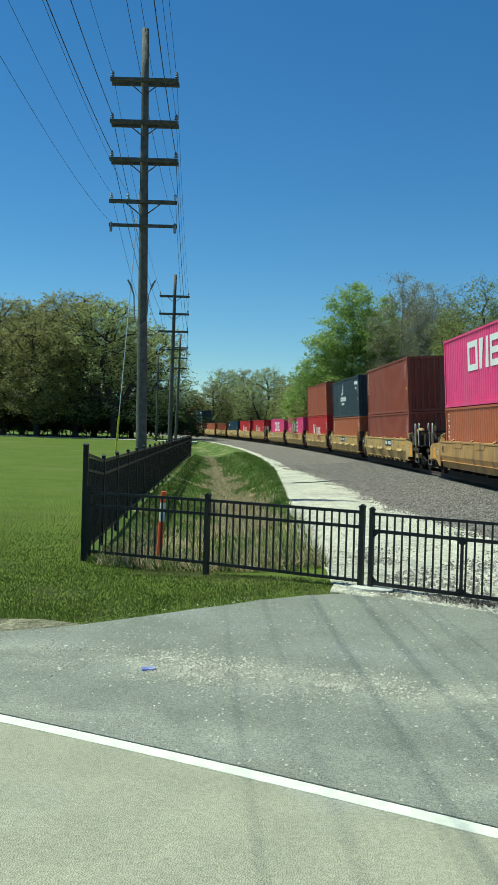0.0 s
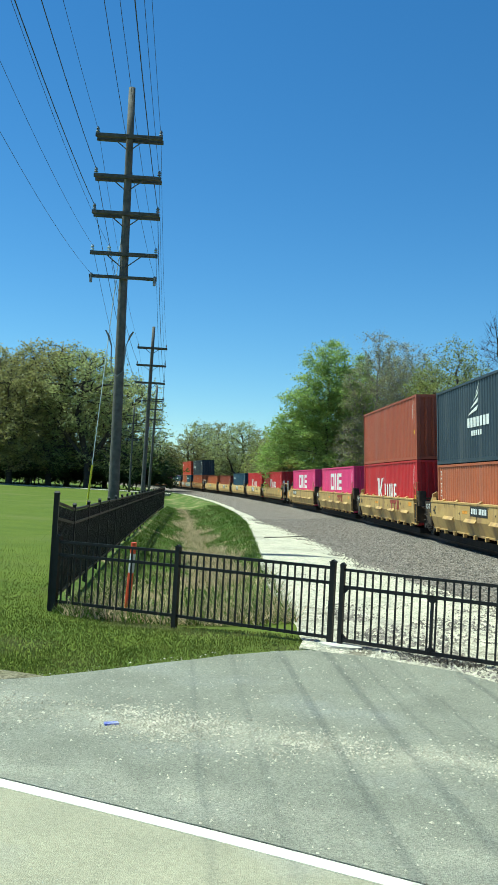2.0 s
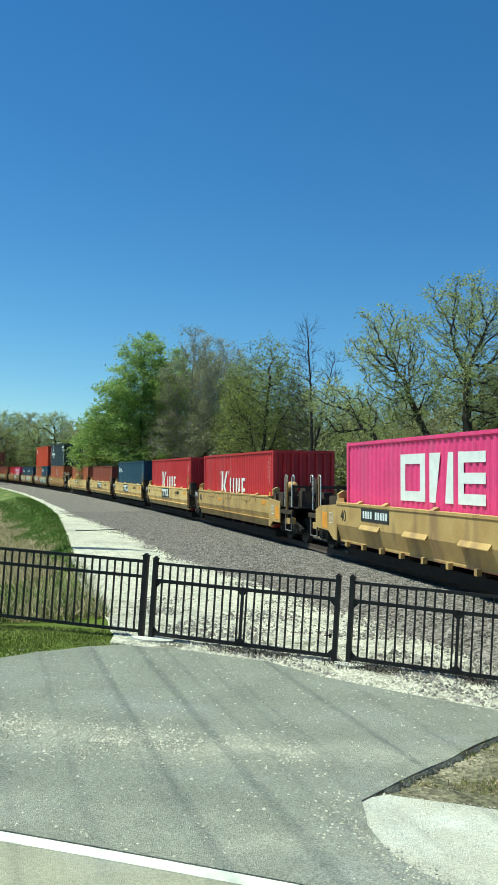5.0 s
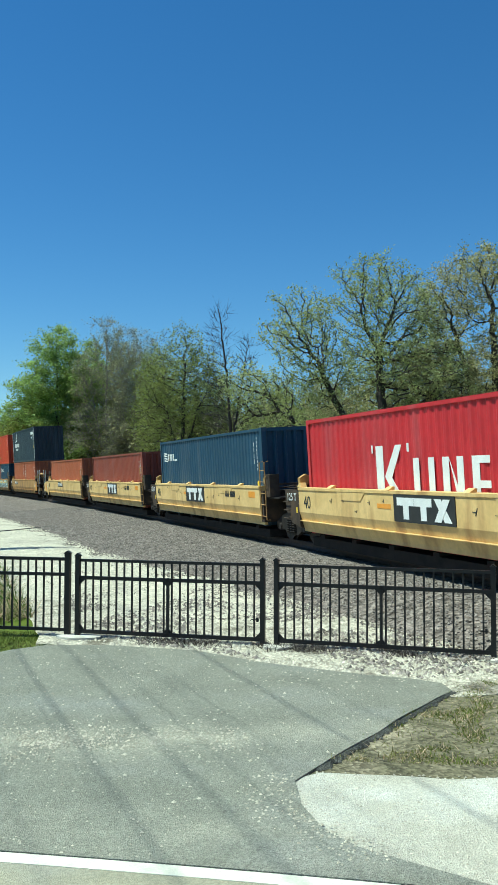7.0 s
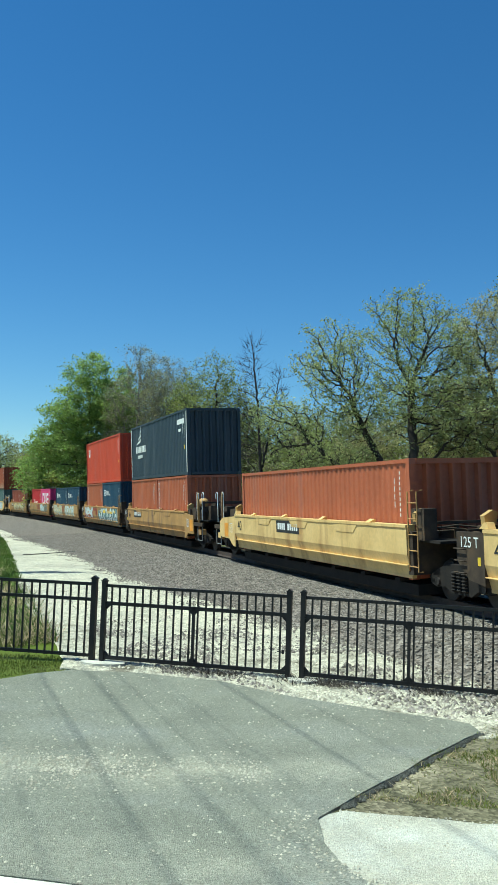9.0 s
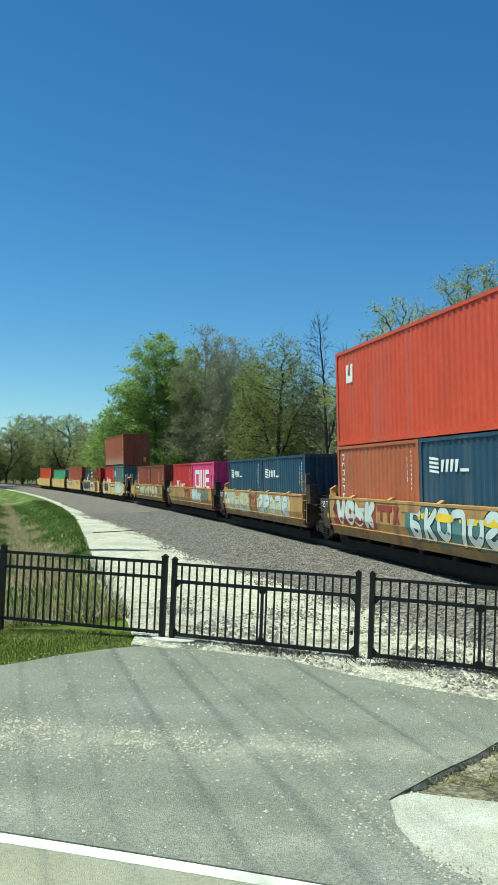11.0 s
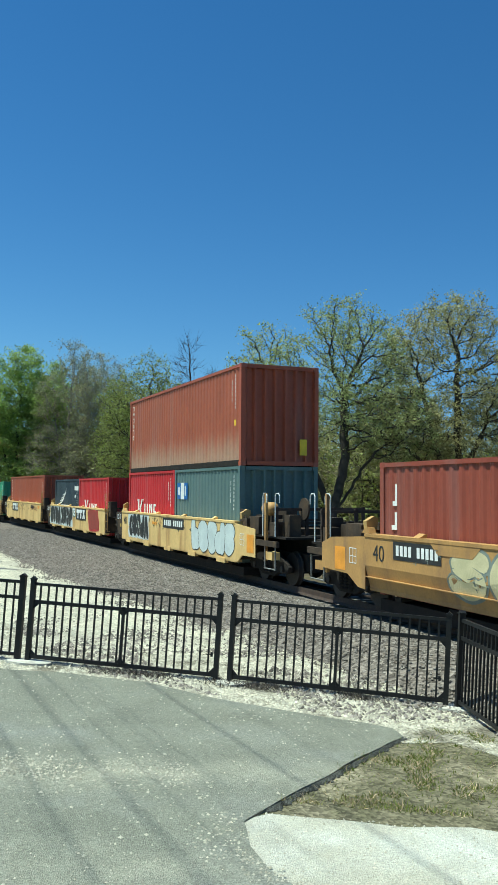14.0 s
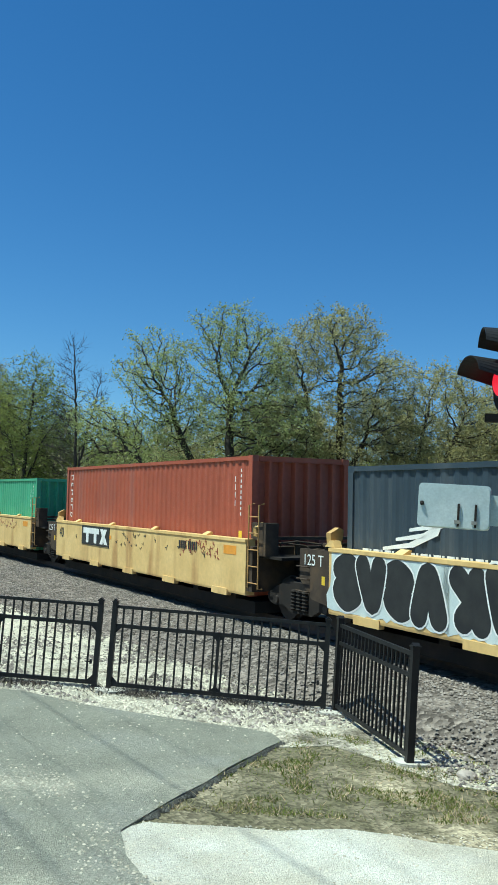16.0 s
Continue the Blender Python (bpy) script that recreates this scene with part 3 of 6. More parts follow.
def scatter():
    rng = random.Random(4)
    spots = []
    while len(spots) < 26000:
        s, q = 4 + 56 * rng.random() ** 1.6, rng.uniform(-6.2, 0.1)
        rim = -bank(s)[0][0]
        if q < -rim - abs(rng.gauss(0, 0.28)) - (0.5 if noise.noise(Vector((s * 0.6, q * 0.6, 17))) > 0.15 else 0.0):
            continue
        z = max(0.05, float(np.interp(q, *zip(*bank(s)))))
        x, y, _ = line_at(s, q, 0)
        spots.append((x, y, z + 0.008, rng.uniform(0.018, 0.038)))
    stones("ballast_stone_field", spots, M["stone"], "loose grey crushed ballast stones", "ballast stones")
    spots = []
    while len(spots) < 9000:
        x, y = rng.uniform(1.4, 8.5), rng.uniform(6.3, 27)
        if y < np.interp(x, *APRON_BACK) + 0.05 or (y < 8.5 and x < 6.3) or x > near_side(y)[0] - 2.2:
            continue
        spots.append((x, y, 0.012, rng.uniform(0.012, 0.04)))
    while len(spots) < 12500:
        x, y = rng.uniform(2.5, 7.3), rng.uniform(2.6, 6.7)
        if not (line_y(x) + 0.15 < y < 7.6 - 0.45 * x + 0.4):
            continue
        spots.append((x, y, 0.014, rng.uniform(0.006, 0.016)))
    while len(spots) < 16000:
        x, y = rng.uniform(2.2, 8.4), rng.uniform(7, 13)
        if y < np.interp(x, *APRON_BACK) + 0.04 or (y < 8.5 and x < 6.3) or x > near_side(y)[0] - 1.6:
            continue
        if noise.noise(Vector((x * 2.2, y * 2.2, 31))) < 0.05 and rng.random() < 0.9:
            continue
        spots.append((x, y, 0.012, rng.uniform(0.012, 0.042)))
    stones("limestone_chip_field", spots, M["palestone"], "loose white limestone chips", "gravel chips")
    spots = []
    while len(spots) < 6000:
        x, y = rng.uniform(2.2, 8.2), rng.uniform(8.5, 24)
        if y < np.interp(x, *APRON_BACK) + 0.25 or x > near_side(y)[0] - 1.8 or noise.noise(Vector((x * 0.8, y * 0.5, 9))) < -0.12:
            continue
        spots.append((x, y, 0.02, rng.uniform(0.02, 0.05)))
    stones("yard_stone_field", spots, M["stone"], "grey stones strayed from the ballast over the gravel", "stones")
    spots = []
    while len(spots) < 5200:
        x = rng.gauss(-0.1, 0.8) if rng.random() < 0.6 else rng.uniform(-2.2, 2.7)
        y = 8.45 - 0.30 * x + rng.gauss(0, 0.30)
        if noise.noise(Vector((x * 1.3, y * 1.3, 7))) < -0.15 and rng.random() < 0.7:
            continue
        spots.append((x, y, 0.033, 0.005 + 0.017 * rng.random() ** 2.5))
    while len(spots) < 11500:
        x, y = rng.uniform(-6, 5.3), rng.uniform(5, 13)
        if y < line_y(x) + 0.1 or y > np.interp(x, *APRON_BACK) - 0.05 or y > 12.3 + 0.9 * min(0, x) or y < 6.72 + 0.79 * (x - 2.95) + 0.05 or (x > 2.45 and y < 6.6):
            continue
        spots.append((x, y, 0.032, 0.0035 + 0.015 * rng.random() ** 5))
    while len(spots) < 11800:
        t = rng.random()
        x, y = 2.5 + 0.9 * abs(t - 0.55) * rng.random() - 0.35 * rng.random() ** 2, 4.9 + 1.8 * t
        spots.append((x - 0.05, y, 0.032, rng.uniform(0.005, 0.017)))
    stones("stone_chip_spill", spots, M["palestone"], "pale stone chips spilled over the asphalt", "stone chips")
    spots = []
    while len(spots) < 2600:
        t = rng.random()
        x, y = 2.95 + 2.47 * t, 6.72 + 1.93 * t
        out = abs(rng.gauss(0, 0.024)) * (0.4 + 0.9 * abs(noise.noise(Vector((x * 3, y * 3, 5)))) * 2)
        spots.append((x + 0.616 * out, y - 0.788 * out, 0.012, rng.uniform(0.008, 0.026)))
    stones("asphalt_crumbs", spots, M["crumb"], "dark crumbs broken off the asphalt's edge", "asphalt crumbs")
    lawn, ditch, dry, weeds = [], [], [], []
    while len(lawn) < 80000:
        x, y = rng.uniform(-10, 2.2), 9.6 + rng.expovariate(0.22)
        lim = np.interp(x, (-9, -5, -2.77, -1.72, -0.54, 0.73, 1.5, 2.2), (12.9, 10.9, 9.95, 10.6, 11.7, 12.75, 13.05, 13.4))
        if y < lim + 0.03 or (x > fence_x(y) and y > 16.6 - 0.55 * (x + 3)):
            continue
        lawn.append((x, y, ground_z(x, y), 0.035 if y > lim + 0.4 else 0.025))
    tufts("lawn_grass_blades", lawn, M["blade"], "short green grass blades along the asphalt and fence", "grass", 0.0065)
    while len(ditch) < 52000:
        s, q = 15.5 + 75 * rng.random() ** 1.6, rng.uniform(-12.2, -6.2)
        if q > -float(np.interp(s, (27, 40, 56, 94), (7.5, 7.1, 6.5, 5.8))):
            continue
        x, y, _ = line_at(s, q, 0)
        if x < fence_x(y) + 0.1 or (s < 24 and rng.random() < 0.6):
            continue
        mid = float(np.interp(s, (20, 29, 40, 60), (-9.2, -9.0, -9.6, -10.0)))
        reed = (s < 24 and q > -11.6) or abs(q - mid) < float(np.interp(s, (24, 34, 50, 70), (1.0, 0.85, 0.45, 0.2))) + 1.1 * noise.noise(Vector((s * 0.45, q * 0.6, 0)))
        (dry if reed and rng.random() < (0.45 if s < 24 else 0.8) else ditch).append((x, y, ground_z(x, y) + 0.02, rng.uniform(0.15, 0.34) if reed else rng.uniform(0.07, 0.17)))
    tufts("ditch_grass_blades", ditch, M["ditchblade"], "long green grass on the ditch banks", "grass", 0.010, 1.2)
    while len(dry) < 7000:
        x, y = rng.uniform(-0.6, 1.9), rng.uniform(14.0, 19)
        if y < 14.7 - 0.56 * (x + 0.66):
            continue
        dry.append((x, y, ground_z(x, y), rng.uniform(0.12, 0.38)))
    tufts("dry_reeds", dry, M["drygrass"], "dry tan reeds and dead weeds in the ditch", "reeds", 0.010, 2.2)
    while len(weeds) < 15000:
        x, y = rng.uniform(2.9, 7.5), rng.uniform(4.9, 9)
        if y < 7.75 - 0.47 * x + 0.65 or y > 9.5 - 0.75 * abs(x - 5.4) or y > 6.9 + 0.78 * (x - 3.05):
            continue
        if noise.noise(Vector((x * 1.3, y * 1.3, 2))) + 0.5 * noise.noise(Vector((x * 4, y * 4, 6))) < 0.08 and rng.random() < 0.93:
            continue
        weeds.append((x, y, 0.0, rng.uniform(0.010, 0.052)))
    vines = []
    while len(vines) < 1500:
        t = rng.random() ** 0.8
        x, y = 2.6 + 4.2 * t, 12.75 - 2.75 * t
        if noise.noise(Vector((x * 1.4, y, 4))) > -0.05:
            vines.append((x + rng.gauss(0.03, 0.10), y + rng.gauss(0.05, 0.14), 0.02, rng.uniform(0.03, 0.09)))
    tufts("dead_vines", vines, M["bark"], "tangle of dead brown vines under the gates", "vines", 0.006, 3.0)
    half = len(weeds) * 2 // 3
    tufts("verge_weeds", weeds[:half], M["blade"], "low green weeds on the dirt verge", "weeds", 0.006, 1.6)
    tufts("verge_dry_grass", weeds[half:], M["drygrass"], "dry straw on the dirt verge", "dry grass", 0.005, 2.4)


scatter()


# ---- fences and gates ----
def along(p, q):
    """A pose at p whose +x runs to q, and the length."""
    d = math.hypot(q[0] - p[0], q[1] - p[1])
    return pose(p[0], p[1], p[2] if len(p) > 2 else 0, 0, 0, math.degrees(math.atan2(q[1] - p[1], q[0] - p[0]))), d


def picket_mesh(height, w=0.024):
    bm = bmesh.new()
    box(bm, -w / 2, w / 2, -w / 2, w / 2, 0, height)
    return mesh_of("picket", bm, M["blackmetal"])


def post(name, parent, x, h, w=0.08, z0=-0.15):
    bm = bmesh.new()
    box(bm, x - w / 2, x + w / 2, -w / 2, w / 2, z0, h)
    box(bm, x - w * 0.62, x + w * 0.62, -w * 0.62, w * 0.62, h, h + 0.018)
    prism(bm, [(x - w * 0.5, h + 0.018), (x + w * 0.5, h + 0.018), (x, h + 0.05)], "y", -w * 0.5, w * 0.5)
    return part(name, bm, M["blackmetal"], parent)


def rail_bar(parent, x0, x1, z, h=0.048, t=0.036):
    bm = bmesh.new()
    box(bm, x0, x1, -t / 2, t / 2, z - h / 2, z + h / 2)
    return part("rail", bm, M["blackmetal"], parent)


def low_fence(p, q, label, last=True):
    f = thing("fence_panel", label, "fence", "low black fence")
    f.matrix_basis, d = along(p, q)
    post("post", f, 0, 1.25)
    if last:
        post("post", f, d, 1.25)
    for z in (0.11, 0.94, 1.17):
        rail_bar(f, 0.032, d - 0.032, z)
    me = picket_mesh(1.10)
    n = int(d / 0.125)
    for i in range(1, n):
        o = new("picket", me)
        o.parent, o.matrix_basis = f, pose(d * i / n, 0, 0.08)
    return f


def gate(p, q, latch):
    g = thing("gate", "black metal picket gate leaf, closed, over pale gravel", "gate", "double gates")
    g.matrix_basis, d = along(p, q)
    for x in (0.0, d):
        post("post", g, x, 1.22, 0.068, 0.02)
    bm = bmesh.new()
    box(bm, d / 2 - 0.02, d / 2 + 0.02, -0.018, 0.018, 0.10, 0.93)
    part("middle_post", bm, M["blackmetal"], g)
    for z, h in ((0.10, 0.055), (0.90, 0.052), (1.16, 0.042)):
        rail_bar(g, 0.03, d - 0.03, z, h, 0.036)
    for x, z, sx, sz in ((d / 2, 0.12, 1, 1), (d / 2, 0.12, -1, 1), (d / 2, 0.88, 1, -1), (d / 2, 0.88, -1, -1), (0.03, 0.88, 1, -1), (d - 0.03, 0.88, -1, -1), (0.03, 0.12, 1, 1), (d - 0.03, 0.12, -1, 1)):
        bm = bmesh.new()
        prism(bm, [(x, z), (x + 0.09 * sx, z), (x, z + 0.09 * sz)], "y", -0.012, 0.012)
        part("gusset", bm, M["blackmetal"], g)
    me = picket_mesh(1.06)
    n = 23
    for i in range(1, n):
        o = new("picket", me)
        o.parent, o.matrix_basis = g, pose(d * i / n + (0.001 if i * 2 == n else 0), 0, 0.10)
    bm = bmesh.new()
    box(bm, latch - 0.09, latch + 0.02, -0.01, 0.01, 0.37, 0.385)
    box(bm, latch - 0.015, latch + 0.015, -0.02, 0.02, 0.35, 0.41)
    part("latch", bm, M["blackmetal"], g)
    return g


P_BLK, P_L, P_A, P_B, P_D, P_E = (-2.94, 15.9), (-0.66, 14.88), (1.79, 13.49), (4.42, 11.8), (7.04, 9.9), (6.31, 7.48)
low_fence((-2.86, 15.87), P_L, "low black metal picket fence panel above the grass", False)
low_fence(P_L, P_A, "low black metal picket fence panel before the reedy ditch")
low_fence(P_D, P_E, "low black metal picket fence panel beside the weedy verge")
gate((1.93, 13.40), (4.33, 11.85), 2.78)
gate((4.50, 11.74), (6.91, 10.0), 2.88)


def tall_fence():
    """Tall black picket fence that runs far back along the lawn; its first panel slopes down from a taller post."""
    f = thing("tall_fence", "tall black metal picket fence running back along the lawn", "fence")
    f.matrix_basis, d = along(P_BLK, (fence_x(78), 78))
    post("post", f, 0, 2.02, 0.09)
    n = int(d / 2.4)
    step = d / n
    near = bmesh.new()
    for k in range(n):
        x0, x1 = k * step, (k + 1) * step
        post("post", f, x1, 1.74, 0.07)
        for za, zb in ((0.12, 0.12), (1.86 if k == 0 else 1.66, 1.66), (1.58 if k == 0 else 1.38, 1.38)):
            bm = bmesh.new()
            prism(bm, [(x0 + 0.04, za - 0.025), (x1 - 0.035, zb - 0.025), (x1 - 0.035, zb + 0.025), (x0 + 0.04, za + 0.025)], "y", -0.022, 0.022)
            part("rail", bm, M["blackmetal"], f)
        m = 22
        for i in range(1, m):
            x = x0 + step * i / m
            h = 1.62 + (0.20 * (1 - i / m) if k == 0 else 0)
            if k < 10:
                bm = bmesh.new()
                box(bm, x - 0.011, x + 0.011, -0.011, 0.011, 0.08, h)
                part("picket", bm, M["blackmetal"], f)
            else:
                box(near, x - 0.011, x + 0.011, -0.011, 0.011, 0.08, h)
    tagged(part("far_picket", near, M["blackmetal"], f), kind="stuff")


tall_fence()


def pads():
    for i, (x, y, w, d) in enumerate(((1.95, 13.28, 0.34, 0.2), (4.45, 11.62, 0.22, 0.16), (6.98, 9.86, 0.3, 0.22), (6.36, 7.5, 0.2, 0.16))):
        bm = bmesh.new()
        prism(bm, [(w * math.cos(a) * random.uniform(0.85, 1.15), d * math.sin(a) * random.uniform(0.85, 1.15)) for a in np.arange(0, 6.28, 0.45)], "z", -0.1, 0.045)
        o = part("concrete_footing", bm, M["concrete"])
        o.matrix_basis = pose(x, y, 0, 0, 0, -32)
        tagged(o, "rough pale concrete footing under a fence post", "footing", "fence footings")


pads()


# ---- power line ----
def pole(x, y, lean, top, arms, ends, name_label, r0=0.20, r1=0.125, turn=0.0):
    p = thing("utility_pole", name_label, "utility pole", "power line poles")
    p.matrix_basis = pose(x, y, -0.1, 0, 0, turn)
    bm = bmesh.new()
    tube(bm, [(lean * t, 0, top * t) for t in np.linspace(0, 1, 9)], list(np.linspace(r0, r1, 9)), 14)
    smooth(part("pole", bm, M["pole"], p))
    for i, z in enumerate(arms):
        cx = lean * z / top
        last = i == len(arms) - 1
        bm = bmesh.new()
        h = 0.05 if last else 0.062
        box(bm, cx - ends, cx + ends, -0.20 - h, -0.13, z - h, z + h)
        if not last and i < 3:
            box(bm, cx - ends, cx + ends, 0.13, 0.20 + h, z - h, z + h)
        part("crossarm", bm, M["arm"], p)
        if not last:
            for sg in (-1, 1):
                bm = bmesh.new()
                tube(bm, [(cx + sg * 0.62, -0.17, z - 0.05), (cx + sg * 0.06, -0.15, z - 0.48)], 0.022, 5)
                part("brace", bm, M["arm"], p)
        offs = (-ends + 0.07, ends - 0.07) if i != 3 else (-ends + 0.07, -0.55, ends - 0.07)
        for k, o in enumerate(offs):
            bm = bmesh.new()
            if last:
                tube(bm, [(cx + o, -0.2, z + 0.10), (cx + o, -0.2, z + 0.02), (cx + o, -0.2, z - 0.24)], [0.05, 0.065, 0.05], 8)
            else:
                for dz, r in ((0.06, 0.03), (0.13, 0.075), (0.17, 0.05), (0.22, 0.07), (0.27, 0.045)):
                    tube(bm, [(cx + o, -0.17, z + dz), (cx + o, -0.17, z + dz + 0.035)], [r, r * 0.8], 8)
            part("insulator", bm, M["glassins"] if i == 3 else M["insul"], p)
    return p


ARM1 = (14.9, 13.4, 12.05, 10.55, 9.7)
POLES = [(-1.9, -9.3, ARM1, -0.1), (-3.86, 31.8, ARM1, -0.27), (-6.55, 72.6, (13.3, 11.85, 10.4, 8.9), 0.12), (-9.3, 111.5, (12.6, 11.3, 10.0, 8.9), 0.3), (-15.7, 149, (13.0, 11.7, 10.4, 9.0), 0.0), (-23, 205, (13.2, 11.9, 10.6, 9.2), 0.0)]
for _i, (_x, _y, _arms, _lean) in enumerate(POLES):
    _p = pole(_x, _y, _lean, (16.8, 16.8, 15.1, 14.4, 14.6, 15.0)[_i], _arms, (1.22, 1.22, 1.22, 1.0, 1.15, 1.2)[_i],
              ("weathered wooden utility pole with stacked crossarms beside the lawn", "distant wooden utility pole with crossarms")[_i > 1], 0.21 if _i < 2 else 0.19)
    if _i == 1:
        for _sg in (-1, 1):
            _bm = bmesh.new()
            tube(_bm, [(-0.15, -0.18, 6.1), (-0.15 + _sg * 0.22, -0.2, 6.3), (-0.15 + _sg * 0.26, -0.2, 7.2), (-0.15 + _sg * 0.38, -0.2, 7.55), (-0.15 + _sg * 0.5, -0.2, 7.75)], [0.02, 0.02, 0.025, 0.045, 0.03], 6)
            part("cable_terminal", _bm, M["insul"], _p)


def sagging(name, a, b, sag, r, material, label, segs=22):
    bm = bmesh.new()
    a, b = Vector(a), Vector(b)
    tube(bm, [a.lerp(b, t) - Vector((0, 0, 4 * sag * t * (1 - t))) for t in np.linspace(0, 1, segs)], r, 5)
    return tagged(part(name, bm, material), label, "cable", "power line cables")


def cables():
    for k in range(len(POLES) - 1):
        (xa, ya, aa, la), (xb, yb, ab, lb) = POLES[k], POLES[k + 1]
        for i in range(min(len(aa), len(ab))):
            za, zb = aa[i], ab[i]
            last = i == 4
            for o in ((-1.15, 1.15) if i != 3 else (-1.15, -0.55, 1.15)):
                e = 0.85 if k > 1 else 1.0
                sagging("cable", (xa + o + la * za / 16, ya - 0.17, za + (0.0 if last else 0.2)), (xb + o * e + lb * zb / 15, yb - 0.17, zb + (0.0 if last else 0.2)), 0.75 + 0.12 * i, 0.0125 if (i, o) in ((1, -1.15), (2, -1.15), (2, 1.15)) else (0.007 if i < 3 or k > 0 else 0.005), M["wire"], "dark overhead power cable strung between poles")
    x, y = -5.15, 33.5
    a = Vector((x, y, 0.0))
    b = Vector((-4.05, 31.8, 13.2))
    # the sun's gleam on the steel strand is put into its pale colour
    sagging("guy_wire", a.lerp(b, 0.15), b, 0.0, 0.016, M["sunlitwire"], "steel guy wire from the pole to the lawn, coloured pale as if sunlit", 4)
    bm = bmesh.new()
    tube(bm, [a - (b - a) * 0.01, a.lerp(b, 0.21)], 0.035, 8)
    tagged(part("guy_guard", bm, M["yellowpipe"]), "yellow plastic guard on the guy wire at the lawn", "guy guard")


cables()


# ---- small things by the fence ----
def marker():
    t = thing("marker_post", "orange and white plastic cable marker post in the ditch", "marker post")
    t.matrix_basis = pose(-1.72, 17.3, ground_z(-1.72, 17.3) - 0.1, 2, 3, 0)
    h = 1.13 - (ground_z(-1.72, 17.3) - 0.1)
    for n, m, a, b in (("tube", "orange", 0, 0.62), ("band", "whiteplastic", 0.62, 0.86), ("cap", "orange", 0.86, 1.0)):
        bm = bmesh.new()
        tube(bm, [(0, 0, h * a), (0, 0, h * b - 0.005)], 0.055, 10)
        part(n, bm, M[m], t)


marker()


def litter():
    bm = bmesh.new()
    rough_up(box(bm, -0.07, 0.07, -0.035, 0.035, 0.0, 0.025), 0.02)
    o = part("litter", bm, M["blueplastic"])
    o.matrix_basis = pose(-0.91, 8.47, 0.032, 0, 0, 20)
    tagged(o, "crumpled blue and white wrapper on the asphalt", "litter")
    bm = bmesh.new()
    bmesh.ops.create_icosphere(bm, subdivisions=2, radius=0.12)
    rough_up(bm, 0.05)
    for v in bm.verts:
        v.co.z *= 0.55
    o = part("rock", bm, M["stone"])
    o.matrix_basis = pose(6.62, 6.95, 0.03)
    tagged(o, "grey rock at the edge of the verge", "rock")


litter()
# a thin dark tube draws the dark line that crosses the gravel
_bm = bmesh.new()
tube(_bm, [(x, 39.2 + 1.05 * (x - 2.0) + 0.15 * math.sin(x * 2), 0.07 + 0.02 * max(0, x - 3.5)) for x in np.arange(2.0, 8.0, 0.3)], 0.02, 6)
tagged(part("hose", _bm, M["wire"]), "thin dark line across the gravel", "hose")


# ---- crossing signal ----
def at(az, dist, z):
    return Vector((-math.sin(radians(az)) * dist, math.cos(radians(az)) * dist, z))


def crossing_signal():
    t = thing("crossing_signal", "railway crossing signal with hooded red lights on a steel mast", "crossing signal")
    c = at(-47.5, 6.6, 0.0)
    t.matrix_basis = pose(c.x, c.y, 0, 0, 0, -46)
    bm = bmesh.new()
    tube(bm, [(0, 0.0, -0.2), (0, 0, 4.3)], 0.055, 14)
    smooth(part("mast", bm, M["galv"], t))
    bm = bmesh.new()
    box(bm, -0.45, 0.3, -0.03, 0.03, 3.30, 3.36)
    part("lamp_arm", bm, M["grime"], t)
    for x, z, turn in ((-0.20, 3.83, -76), (-0.33, 3.60, -54)):
        lamp = new("lamp_head")
        lamp.parent, lamp.matrix_basis = t, pose(x, -0.06, z, 0, 0, turn)
        bm = bmesh.new()
        tube(bm, [(0, 0.10, 0), (0, 0.06, 0), (0, 0, 0)], [0.10, 0.135, 0.14], 20)
        part("housing", bm, M["blackmetal"], lamp)
        bm = bmesh.new()
        n = 16
        rings = []
        for y, lo in ((0.0, 0.0), (-0.30, 0.55)):
            for r in (0.145, 0.138):
                rings.append([bm.verts.new((r * math.cos(a), y, r * math.sin(a))) for a in np.linspace(-0.15 + lo * 0.6, math.pi + 0.15 - lo * 0.6, n)])
        for i in range(n - 1):
            for a, b in ((0, 2), (1, 3), (2, 3)):
                bm.faces.new((rings[a][i], rings[a][i + 1], rings[b][i + 1], rings[b][i]))
        part("visor", bm, M["blackmetal"], lamp)
        bm = bmesh.new()
        tube(bm, [(0, 0.0, 0), (0, -0.015, 0), (0, -0.02, 0)], [0.125, 0.115, 0.06], 20)
        part("lens", bm, M["redlens"], lamp, "lit red lens")
    bm = bmesh.new()
    prism(bm, [(0.24 * math.cos(a) - 0.16, 0.24 * math.sin(a) + 3.52) for a in np.linspace(0, 2 * math.pi, 28, endpoint=False)], "y", 0.02, 0.03)
    part("backplate", bm, M["blackmetal"], t)
    return t


crossing_signal()


